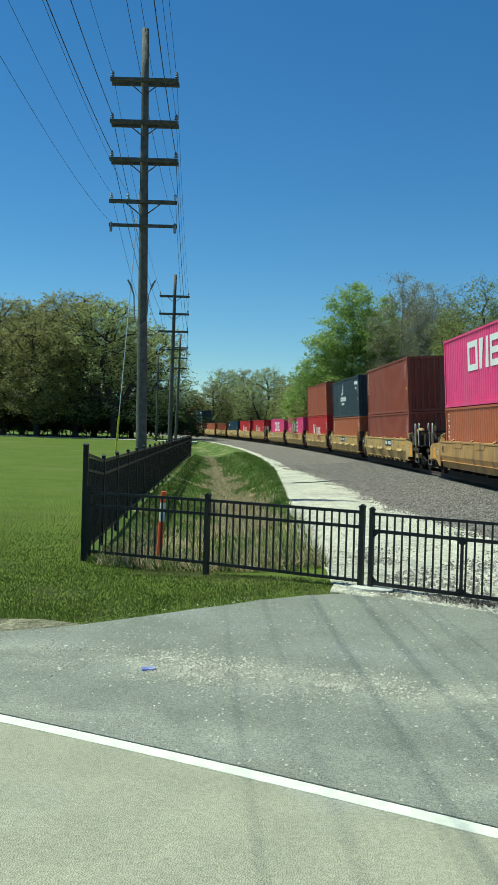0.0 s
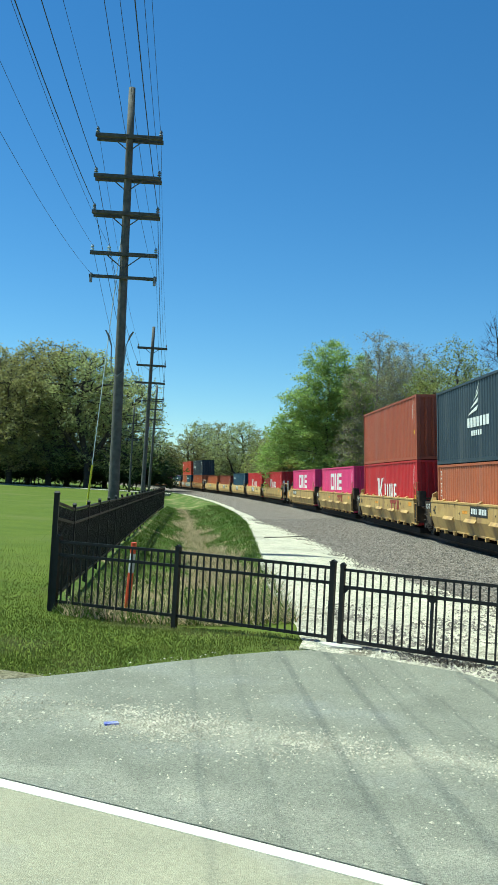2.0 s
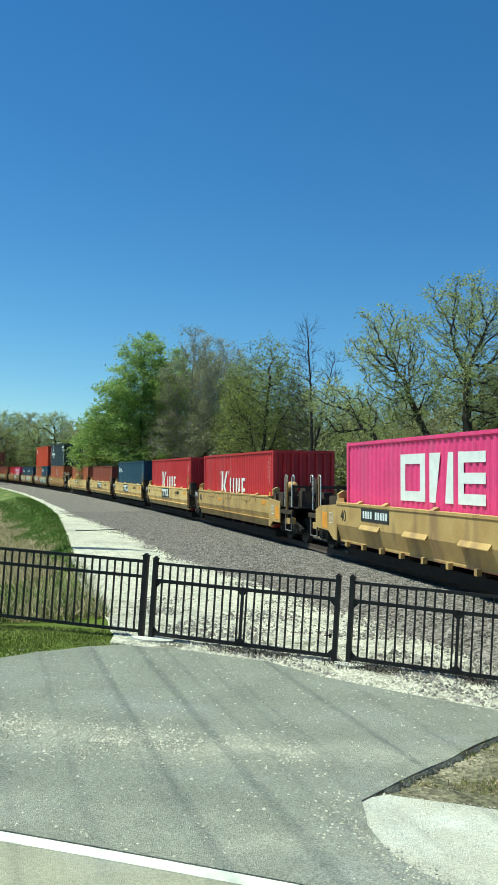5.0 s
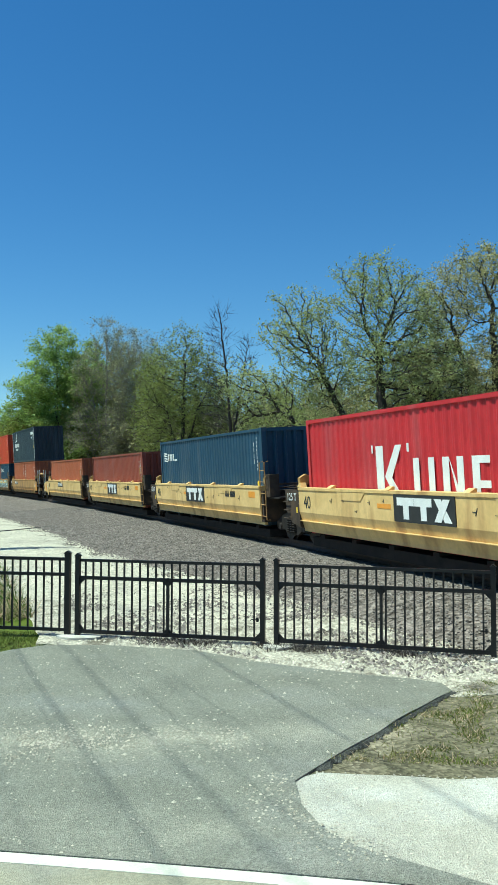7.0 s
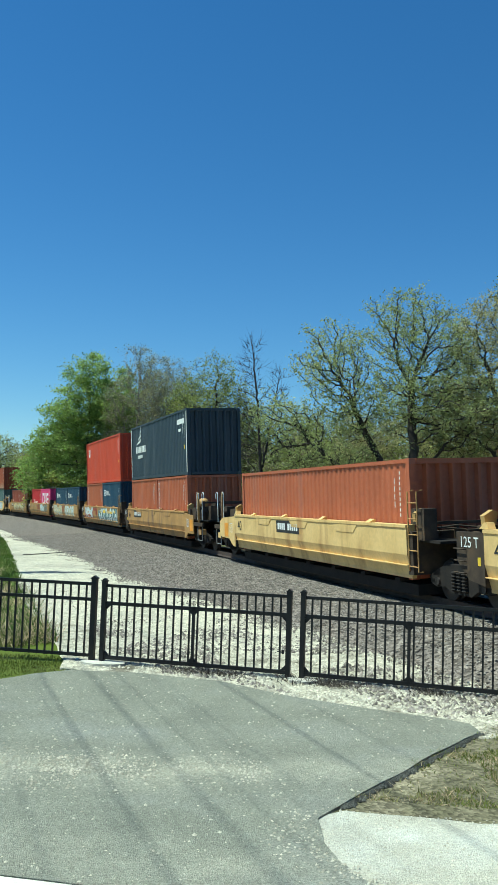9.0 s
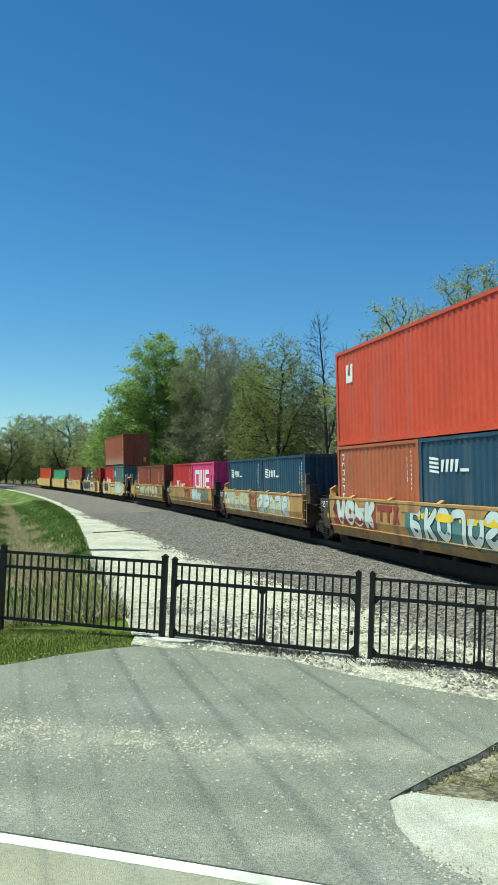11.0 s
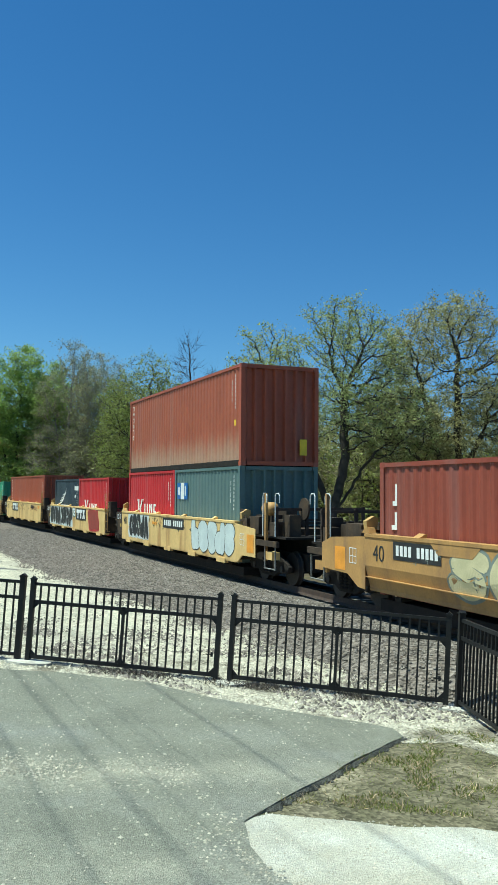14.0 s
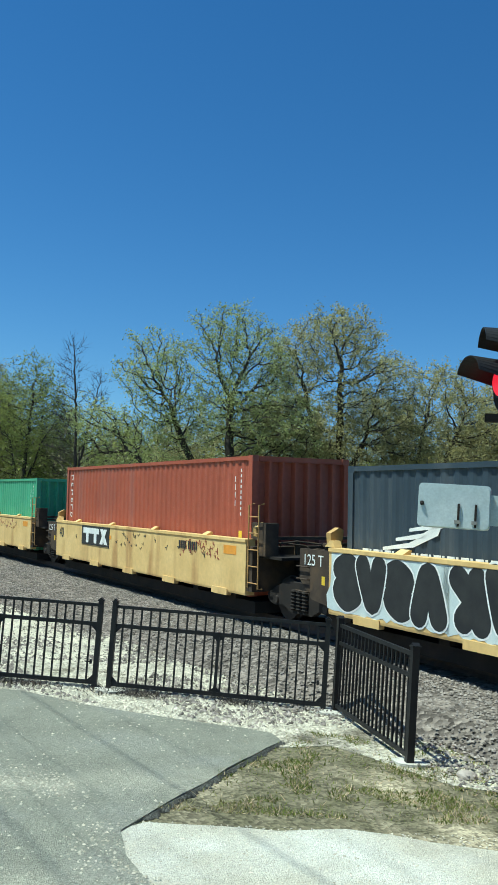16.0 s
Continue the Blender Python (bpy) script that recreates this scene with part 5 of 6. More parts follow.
            part("truck_bolster", bm, M["grime"], c)
            for x, y0, y1, z in ((-1.1, 0.5, 1.2, 1.72), (-0.7, 1.5, 2.2, 1.66), (-0.2, 0.4, 1.0, 1.9), (-0.9, 2.3, 2.7, 1.8)):
                bm = bmesh.new()
                box(bm, x - 0.16, x + 0.16, *sorted((sy * (L + y0), sy * (L + y1))), 1.255, z)
                bmesh.ops.bevel(bm, geom=bm.edges[:], offset=0.03, segments=1)
                part("valve_box", bm, M["endbrown"], c)
            bm = bmesh.new()
            box(bm, -1.38, -1.31, *sorted((sy * (L + 1.86), sy * (L + 1.94))), 0.62, 2.35)
            part("post", bm, M["wellbrown"], c, "dirty yellow steel post")
            for y in (L + 1.72, L + 2.5):
                bm = bmesh.new()
                tube(bm, [(-1.36, sy * y, 1.25), (-1.36, sy * y, 2.28), (-1.36, sy * (y + 0.05), 2.34), (-1.36, sy * (y + 0.2), 2.34), (-1.36, sy * (y + 0.25), 2.28), (-1.36, sy * (y + 0.25), 2.1)], 0.014, 6)
                part("grab_iron", bm, M["white"], c, "white bent grab iron")
            bm = bmesh.new()
            for y in (L + 1.95, L + 2.6):
                tube(bm, [(-1.40, sy * y, 0.42), (-1.40, sy * y, 0.98)], 0.02, 6)
            for z in (0.44,):
                tube(bm, [(-1.40, sy * (L + 1.95), z), (-1.40, sy * (L + 2.6), z)], 0.018, 6)
            part("stirrup_step", bm, M["steel"], c, "grey bent steel step")
            bm = bmesh.new()
            for z in (1.55, 1.9):
                box(bm, -1.3, 1.3, *sorted((sy * (L + 2.3), sy * (L + 2.36))), z, z + 0.07)
            for x in (-1.25, -0.4, 0.4, 1.25):
                box(bm, x - 0.04, x + 0.04, *sorted((sy * (L + 2.3), sy * (L + 2.36))), 1.25, 2.0)
            part("end_railing", bm, M["rail"], c, "rust-brown steel railing")
            bm = bmesh.new()
            rect(bm, *sorted((sy * (L + 0.85), sy * (L + 1.32))), 0.76, 1.24, -1.451)
            part("orange_panel", bm, M["orangedot"], c, "orange painted panel")
            bm = bmesh.new()
            for a0, a1, z0, z1 in ((0.36, 0.66, 1.23, 1.245), (0.36, 0.66, 0.93, 0.945), (0.36, 0.375, 0.945, 1.23), (0.645, 0.66, 0.945, 1.23), (0.5, 0.515, 0.945, 1.23), (0.375, 0.645, 1.07, 1.085)):
                rect(bm, *sorted((sy * (L + a0), sy * (L + a1))), z0, z1, -1.451)
            part("stencil_box", bm, M["white"], c, "white stencilled frame")
            if sy < 0:
                bm = bmesh.new()
                tube(bm, [(-0.95, sy * (L + 0.95), 1.93), (-0.95, sy * (L + 1.0), 1.93), (-0.95, sy * (L + 1.08), 1.93), (-0.95, sy * (L + 1.42), 1.93), (-0.95, sy * (L + 1.52), 1.93)], [0.08, 0.15, 0.18, 0.18, 0.08], 18)
                smooth(part("air_tank", bm, M["wellbrown"], c, "tan-yellow air reservoir"))
            bm = bmesh.new()
            box(bm, -0.95, -0.35, *sorted((sy * (L + 0.3), sy * (L + 0.75))), 1.25, 1.75)
            box(bm, -0.5, 0.5, *sorted((sy * (L + 1.2), sy * (L + 1.9))), 1.25, 1.42)
            for y in (L + 1.15, L + 1.5):
                box(bm, -1.05, -0.85, *sorted((sy * y, sy * (y + 0.06))), 1.25, 1.74)
            tube(bm, [(-1.1, sy * (L + 0.6), 1.33), (-1.1, sy * (L + 2.2), 1.33), (-0.6, sy * (L + 2.5), 1.4)], 0.03, 6)
            box(bm, -1.28, -1.0, *sorted((sy * (L + 1.95), sy * (L + 2.25))), 1.25, 1.6)
            part("brake_gear", bm, M["endbrown"], c)
            if sy < 0:
                bm = bmesh.new()
                tube(bm, [(-0.55, sy * (L + 2.45), 1.95), (-0.5, sy * (L + 2.45), 1.95)], 0.28, 16)
                part("brake_wheel", bm, M["endbrown"], c)
            bm = bmesh.new()
            box(bm, -0.14, 0.14, *sorted((sy * 9.45, sy * 9.92)), 0.86, 1.10)
            part("coupler", bm, M["rail"], c)
            bogie(c, sy * 7.75)
        elif sy > 0:
            bogie(c, 7.79)
        if sy > 0:
            if not big:
                bm = bmesh.new()
                prism(bm, [(L + 0.004, 1.50), (L + 0.004, 0.55), (L + 0.55, 0.62), (L + 0.95, 0.95), (L + 0.95, 1.50)], "x", -1.45, -1.40)
                part("end_plate", bm, M["endbrown"], c, "dull brown end plate")
                letters("125 T", 0.28, M["white"], c, "white stencilled letter", pose(-1.456, L + 0.50, 1.30))
                bm = bmesh.new()
                rect(bm, L + 0.12, L + 0.22, 0.9, 1.05, -1.451)
                part("tag", bm, M["yellowdecal"], c)
                for z in (0.62, 0.84, 1.06):
                    bm = bmesh.new()
                    tube(bm, [(-1.44, L + 0.62, z + 0.12), (-1.50, L + 0.62, z + 0.12), (-1.50, L + 0.98, z + 0.12), (-1.44, L + 0.98, z + 0.12)], 0.014, 6)
                    part("rung", bm, M["endbrown"], c)
            letters("40", 0.45, M["blackpaint"], c, "black stencilled digit", pose(-1.456, L - 0.55, 1.18))
            bm = bmesh.new()
            prism(bm, [(L - 0.1, 1.565), (L + 0.22, 1.565), (L + 0.06, 1.68), (L - 0.04, 1.68)], "x", -1.40, -1.25)
            part("container_guide", bm, P, c)
        else:
            if not big:
                ladder(c, -L - 0.28, 0.60, 2.25)
            bm = bmesh.new()
            box(bm, -1.35, -1.05, -L - 0.6, -L - 0.3, 1.25, 1.66 if big else 1.9)
            prism(bm, [(-L + 0.1, 1.57), (-L - 0.4, 1.57), (-L - 0.1, 1.9), (-L + 0.05, 1.9)], "x", -1.28, -1.25)
            part("connector_box", bm, M["endbrown"], c)
    return c


def ttx(c, y, dark=True, w=2.1):
    x = -1.464 if dark else -1.452
    if dark:
        bm = bmesh.new()
        rect(bm, y - w / 2, y + w / 2, 0.94, 1.49, -1.450, 0.018)
        part("sign_panel", bm, M["blackpaint"], c, "black painted sign panel")
    bm = bmesh.new()
    k = w / 2.1
    for a in (0.8, 0.18):
        flat(bm, [(y + a * k + 0.12, 1.43), (y + a * k + 0.12, 1.27), (y + (a - 0.12) * k, 1.27), (y + (a - 0.12) * k, 1.00), (y + (a - 0.32) * k, 1.00), (y + (a - 0.32) * k, 1.27), (y + (a - 0.5) * k, 1.27), (y + (a - 0.5) * k, 1.43)], x - 0.006)
    flat(bm, [(y - 0.40 * k, 1.43), (y - 0.62 * k, 1.43), (y - 0.95 * k, 1.00), (y - 0.72 * k, 1.00)], x - 0.006)
    flat(bm, [(y - 0.70 * k, 1.43), (y - 0.92 * k, 1.43), (y - 0.62 * k, 1.00), (y - 0.40 * k, 1.00)], x - 0.012)
    part("sign_shape", bm, M["white"] if dark else M["redspray"], c, "bold painted block sign")


def number_bars(c, y, w=2.0, dark=True):
    bm = bmesh.new()
    if dark:
        rect(bm, y - w / 2, y + w / 2, 1.12, 1.46, -1.452, 0.005)
        part("number_panel", bm, M["blackpaint"], c, "black number panel")
        bm = bmesh.new()
    n = 10
    for k in range(n):
        if k != 4:
            yy = y + w * 0.43 - k * w * 0.09
            rect(bm, yy - w * 0.06, yy, 1.2, 1.39, -1.458)
    part_each("number_bar", bm, M["white"] if dark else M["blackpaint"], c, "painted number bars")


# sweeping strokes in a unit square, from which the painted shapes are made
SWEEPS = [
    [[(0.88, 0.82), (0.5, 0.95), (0.15, 0.74), (0.5, 0.52), (0.85, 0.28), (0.5, 0.05), (0.12, 0.2)]],
    [[(0.22, 0.03), (0.2, 0.5), (0.24, 0.95)], [(0.26, 0.92), (0.78, 0.88), (0.8, 0.56), (0.34, 0.46)]],
    [[(0.2, 0.52), (0.74, 0.62), (0.68, 0.92), (0.32, 0.9), (0.14, 0.46), (0.34, 0.08), (0.86, 0.14)]],
    [[(0.3, 0.97), (0.2, 0.5), (0.26, 0.08), (0.86, 0.1)]],
    [[(0.14, 0.03), (0.3, 0.55), (0.5, 0.95), (0.7, 0.55), (0.86, 0.03)]],
    [[(0.85, 0.78), (0.5, 0.96), (0.15, 0.52), (0.5, 0.04), (0.86, 0.24)]],
    [[(0.24, 0.96), (0.2, 0.5), (0.24, 0.04)], [(0.8, 0.94), (0.4, 0.52), (0.62, 0.28), (0.86, 0.04)]],
    [[(0.5, 0.95), (0.16, 0.7), (0.2, 0.2), (0.5, 0.04), (0.82, 0.22), (0.84, 0.72), (0.52, 0.94)]],
]


def sweep_line(pts, n=7):
    """A smooth line through points."""
    p = [np.array(q, float) for q in [pts[0]] + list(pts) + [pts[-1]]]
    out = []
    for i in range(1, len(p) - 2):
        for k in range(n):
            t = k / n
            out.append(0.5 * (2 * p[i] + (p[i + 1] - p[i - 1]) * t + (2 * p[i - 1] - 5 * p[i] + 4 * p[i + 1] - p[i + 2]) * t * t + (3 * p[i] - p[i - 1] - 3 * p[i + 1] + p[i + 2]) * t ** 3))
    return out + [p[-1]]


def brush(verts, faces, pts, r, x, slope):
    """A round-ended band of paint on the near side; on a sloped sill it follows the slope. Each step lies a hair over the last."""
    def put(y, z, dx):
        verts.append((x - dx + (max(0.0, 0.93 - z) * 0.28 if slope else 0.0), y, z))
    n = len(pts)
    rings = []
    for i, p in enumerate(pts):
        d = pts[min(i + 1, n - 1)] - pts[max(i - 1, 0)]
        d = d / (np.linalg.norm(d) + 1e-9)
        w = np.array((-d[1], d[0])) * r
        put(*(p + w), 0.00003 * i)
        put(*(p - w), 0.00003 * i)
        rings.append(len(verts) - 2)
        if i in (0, n - 1):
            sg = -1 if i == 0 else 1
            fan = [rings[-1]]
            for k in range(1, 7):
                a = math.pi * k / 7
                put(*(p + w * math.cos(a) + sg * d * r * math.sin(a)), 0.00003 * i)
                fan.append(len(verts) - 1)
            fan.append(rings[-1] + 1)
            faces.append(fan)
    for a, b in zip(rings, rings[1:]):
        faces.append((a, a + 1, b + 1, b))


def spray(c, y0, y1, fill, edge, seed, under=None, z0=0.98, z1=1.5, count=None, slope=True, fat=0.17, line=0.03):
    """Spray-painted bubble shapes along the sill."""
    rng = random.Random(seed)
    n = count or max(3, int(abs(y1 - y0) / 0.55))
    st = (y1 - y0) / n
    h = z1 - z0
    if under:
        lo, hi, m = min(y0, y1) - 0.15, max(y0, y1) + 0.15, 30
        rows = sorted((z0 - 0.02, z0 + 0.25 * h, 0.93, 0.5 * (0.93 + z1), z1))
        verts = []
        for i in range(m + 1):
            for j, z in enumerate(rows):
                zz = z + (rng.uniform(0, 0.07) if j == 0 else (-rng.uniform(0, 0.07) if j == len(rows) - 1 else 0))
                yy = lo + (hi - lo) * i / m + (rng.uniform(-0.1, 0.1) if i in (0, m) else 0)
                verts.append((-1.4535 + (max(0.0, 0.93 - zz) * 0.28 if slope else 0.0), yy, zz))
        k = len(rows)
        faces = [(i * k + j, i * k + j + 1, (i + 1) * k + j + 1, (i + 1) * k + j) for i in range(m) for j in range(k - 1)]
        tagged(raw("spray_cloud", verts, faces, M[under], c), "cloud of spray paint")
    last = -1
    for k in range(n):
        kind = rng.choice([i for i in range(len(SWEEPS)) if i != last])
        last = kind
        w = st * rng.uniform(1.12, 1.3)
        ya, za, zh = y0 + st * k, z0 + rng.uniform(0.0, 0.05) * h, h * rng.uniform(0.93, 1.0)
        r = fat * min(abs(w), zh * 0.8)
        lean = rng.uniform(-0.1, 0.1)
        fu, fv = rng.random() < 0.6, rng.random() < 0.6
        lines = [sweep_line([(ya + w * (0.12 + 0.76 * u + lean * (v - 0.5)), za + r + (zh - 2 * r) * v) for u, v in ((1 - a if fu else a, 1 - b if fv else b) for a, b in stroke)]) for stroke in SWEEPS[kind]]
        for nm, mt, rr, lift, lb in (("spray_outline", edge, r + line, 0.0, "spray-painted outline"), ("spray_shape", fill, r, 0.0025, "spray-painted bubble shape")):
            verts, faces = [], []
            for i, ln in enumerate(lines):
                brush(verts, faces, ln, rr, -1.4555 - 0.005 * (k % 2) - lift - 0.001 * i, slope)
            tagged(raw(nm, verts, faces, M[mt], c), lb)


def scrawl(c, y0, y1, seed, ink="blackpaint", n=14):
    """Thin, unreadable marker scrawls."""
    rng = random.Random(seed)
    bm = bmesh.new()
    for k in range(n):
        y = y0 + (y1 - y0) * (k + 0.5) / n
        z = rng.uniform(1.02, 1.36)
        h, d = rng.uniform(0.06, 0.16), rng.uniform(-0.08, 0.08)
        flat(bm, [(y, z), (y + 0.022, z), (y + d + 0.022, z + h), (y + d, z + h)], -1.453)
        flat(bm, [(y, z + h * 0.5), (y + 0.1, z + h * 0.55), (y + 0.1, z + h * 0.42), (y, z + h * 0.4)], -1.4545)
    tagged(part("scrawl", bm, M[ink], c, "thin marker scrawl"), kind="stuff")


R40, R20 = 12.19, 6.058
# each unit from the train's front: car paint, stepped sills, containers in the well (rear first), container on top
CONSIST = [
    ("wellbrown", False, [(R40, 2.59, "rust", ("column",))], (R40, 2.90, "magenta", ("blocks",))),
    ("wellold", True, [(R40, 2.59, "brown", ())], (R40, 2.90, "brown", ("column",))),
    ("wellold", True, [(R40, 2.59, "rust", ("column",))], (R40, 2.90, "slate", ("sail",))),
    ("wellold", True, [(R40, 2.90, "red", ("bars",))], (R40, 2.90, "brick", ())),
    ("wellold", True, [(R40, 2.90, "magenta", ("blocks",))], None),
    ("wellold", True, [(R40, 2.90, "magenta", ("blocks",))], None),
    ("wellold", False, [(R40, 2.90, "red", ("bars",))], None),
    ("well", False, [(R40, 2.90, "red", ("bars",))], None),
    ("well", False, [(R40, 2.90, "blue", ("flag",))], None),
    ("well", False, [(R40, 2.59, "brown", ())], None),
    ("well", False, [(R40, 2.59, "rust", ())], None),
    ("wellbrown", False, [(R20, 2.73, "rust", ()), (R20, 2.73, "rust", ("column",))], (R40, 2.90, "slate", ("sail_rear", "edge"))),
    ("wellbrown", False, [(R20, 2.73, "rust", ("column",)), (R20, 2.73, "blue", ("flag",))], (R40, 2.90, "orange", ("square",))),
    ("wellbrown", False, [(R20, 2.59, "blue", ("flag",)), (R20, 2.59, "blue", ("flag",))], None),
    ("wellbrown", False, [(R20, 2.59, "red", ("bars",)), (R20, 2.59, "magenta", ("blocks",))], None),
    ("wellbrown", False, [(R20, 2.59, "brown", ("tall",)), (R20, 2.59, "brown", ("patch",))], None),
    ("well", False, [(R20, 2.73, "red", ("bars",)), (R20, 2.73, "teal", ("panel",))], (R40, 2.90, "faded", ("column",))),
    ("well", False, [(R20, 2.59, "slate", ("wing",)), (R20, 2.59, "red", ("bars",))], None),
    ("well", False, [(R40, 2.90, "brick", ("column",))], None),
    ("well", False, [(R40, 2.59, "green", ())], None),
    ("well", False, [(R40, 2.90, "orange", ())], None),
]
NAMES = {"rust": "orange-brown", "magenta": "bright magenta", "brown": "dark red-brown", "slate": "dark slate blue", "red": "bright red", "brick": "faded brick-red", "faded": "brick-red chalky-faded", "blue": "dark blue",
         "orange": "orange-red", "teal": "grey teal", "green": "pale green", "navy": "navy"}


def dress(u, c):
    """The paint work that sets a car apart."""
    if u in (7, 8, 9, 18):
        ttx(c, {7: 0.0, 8: 0.4, 9: -0.2, 18: 2.6}[u], True, 2.3)
        number_bars(c, -3.6, 1.1, False)
    if u in (1, 2, 5, 10, 11):
        number_bars(c, {1: -1.5, 2: 0, 5: 3.4, 10: 1, 11: 3.6}[u], 1.9)
    if u in (3, 4):
        ttx(c, -2.6, False, 2.2)
    if u in (1, 2, 3, 4, 6, 7, 8, 9, 16, 18, 19):
        scrawl(c, -4.8, 4.6, u)
        bm = bmesh.new()
        rect(bm, -5.9, -5.35, 1.22, 1.40, -1.452)
        rect(bm, 1.3, 1.9, 1.18, 1.28, -1.452)
        part_each("reflector", bm, M["orangedot"], c, "orange reflector patch")
    if u == 12:
        spray(c, 5.7, 2.5, "silver", "cream", 3, "redspray", 0.72, 1.54, 4, True, 0.2)
        ttx(c, 1.5, False, 1.7)
        spray(c, 0.2, -5.9, "silver", "blackpaint", 4, "teal", 0.62, 1.54, 8, True, 0.13, 0.035)
        spray(c, 0.0, -5.6, "yellowdecal", "yellowdecal", 24, None, 1.14, 1.36, 5, True, 0.3, 0.0)
    if u == 13:
        spray(c, 5.8, 1.4, "cream", "greyspray", 5, "silver", 0.62, 1.52, 5)
        ttx(c, 0.6, False, 1.5)
        spray(c, -0.2, -4.6, "silver", "greyspray", 6, "cream", 0.62, 1.52, 5, True, 0.15)
    if u == 14:
        spray(c, 5.7, 1.5, "wellold", "greyspray", 8, None, 0.66, 1.5, 5, True, 0.05, 0.035)
        ttx(c, 0.2, False, 2.2)
        spray(c, -1.4, -3.4, "silver", "teal", 9, "silver", 0.8, 1.5)
        spray(c, -3.7, -5.4, "greyspray", "blackpaint", 22, None, 0.8, 1.5, 3)
    if u == 15:
        spray(c, 3.5, -4.3, "cream", "greyspray", 10, None, 0.55, 1.54, 7, True, 0.2, 0.055)
        spray(c, -4.5, -5.6, "wellbrown", "teal", 11, None, 0.95, 1.45, 3, True, 0.02, 0.025)
        bm = bmesh.new()
        for y in (1.6, -0.9, -3.0):
            rect(bm, y - 0.2, y + 0.2, 1.26, 1.37, -1.475)
        part_each("reflector", bm, M["yellowdecal"], c, "yellow reflector patch")
        scrawl(c, 5.0, -5.3, 12, "greyspray", 26)
        number_bars(c, 4.4, 1.6)
    if u == 18:
        scrawl(c, -3.2, -5.2, 31, "redspray", 26)
        scrawl(c, 0.6, -1.2, 32, "blackpaint", 12)
    if u == 19:
        scrawl(c, -2.0, -4.5, 33, "redspray", 20)
    if u == 16:
        spray(c, 5.1, 2.5, "blackpaint", "white", 43, "silver", 0.56, 1.52, 5, False, 0.22, 0.022)
        number_bars(c, -0.6, 2.3)
        spray(c, -2.5, -6.15, "silver", "blackpaint", 14, None, 0.50, 1.55, 5, False, 0.235, 0.028)
        scrawl(c, 1.8, 0.4, 15)
        scrawl(c, -1.0, -1.9, 25, "blackpaint", 10)
    if u == 17:
        spray(c, 6.15, 3.4, "blackpaint", "white", 16, "silver", 0.50, 1.55, 4, False, 0.24, 0.03)
        spray(c, 3.2, 0.5, "blackpaint", "white", 26, "silver", 0.50, 1.55, 4, False, 0.24, 0.03)
        spray(c, 0.35, -0.3, "white", "teal", 27, None, 1.05, 1.5, 2, False, 0.12, 0.05)
        ttx(c, -1.6, True, 2.1)
        bm = bmesh.new()
        flat(bm, [(-3.05, 1.34), (-3.3, 1.52), (-3.9, 1.58), (-4.5, 1.46), (-5.0, 1.5), (-5.12, 1.2), (-5.32, 0.95), (-5.25, 0.55), (-4.6, 0.5), (-3.5, 0.48), (-3.3, 0.62), (-3.18, 0.95)], -1.453)
        part("spray_outline", bm, PAINT["red"], c, "bright red spray-painted edge")
        bm = bmesh.new()
        flat(bm, [(-3.12, 1.32), (-3.36, 1.48), (-3.9, 1.54), (-4.5, 1.41), (-4.96, 1.46), (-5.06, 1.2), (-5.27, 0.95), (-5.2, 0.6), (-4.4, 0.6), (-3.8, 0.52), (-3.4, 0.66), (-3.26, 0.97)], -1.4575)
        part("paint_patch", bm, M["redspray"], c, "dull red paint patch over older paint")


def s_of(u, t):
    return LEAD + u * PITCH + GAP * sum(u >= k for k in (1, 6, 11, 16)) - SPEED * t + 0.00502 * t * t


def on_track(s, up):
    """The pose of a thing on the track, s metres up the line, up metres above the rails."""
    x, y, th = near_side(s)
    m = pose(x + HALF * math.cos(th), y + HALF * math.sin(th), RAIL_Z, 0, CANT, math.degrees(th))
    return m @ pose(0, 0, up + 0.074)


TRAIN = []
for _u, (_style, _ribs, _low, _top) in enumerate(CONSIST):
    _car = well_car(_style, _u in (1, 6, 11, 16), _u in (0, 5, 10, 15, 20), _ribs, _u >= 16)
    dress(_u, _car)
    TRAIN.append((_car, _u, 0.0, 0.0))
    for _k, (_l, _h, _col, _marks) in enumerate(_low):
        _o = container(_l, _h, _col, NAMES[_col] + " corrugated steel container sunk in a well car", _marks)
        TRAIN.append((_o, _u, 0.38, 0.0 if len(_low) == 1 else (3.045, -3.045)[_k]))
    if _top:
        _o = container(*_top[:3], NAMES[_top[2]] + " corrugated steel container stacked on another container", _top[3])
        TRAIN.append((_o, _u, 0.385 + _low[0][1], 0.0))


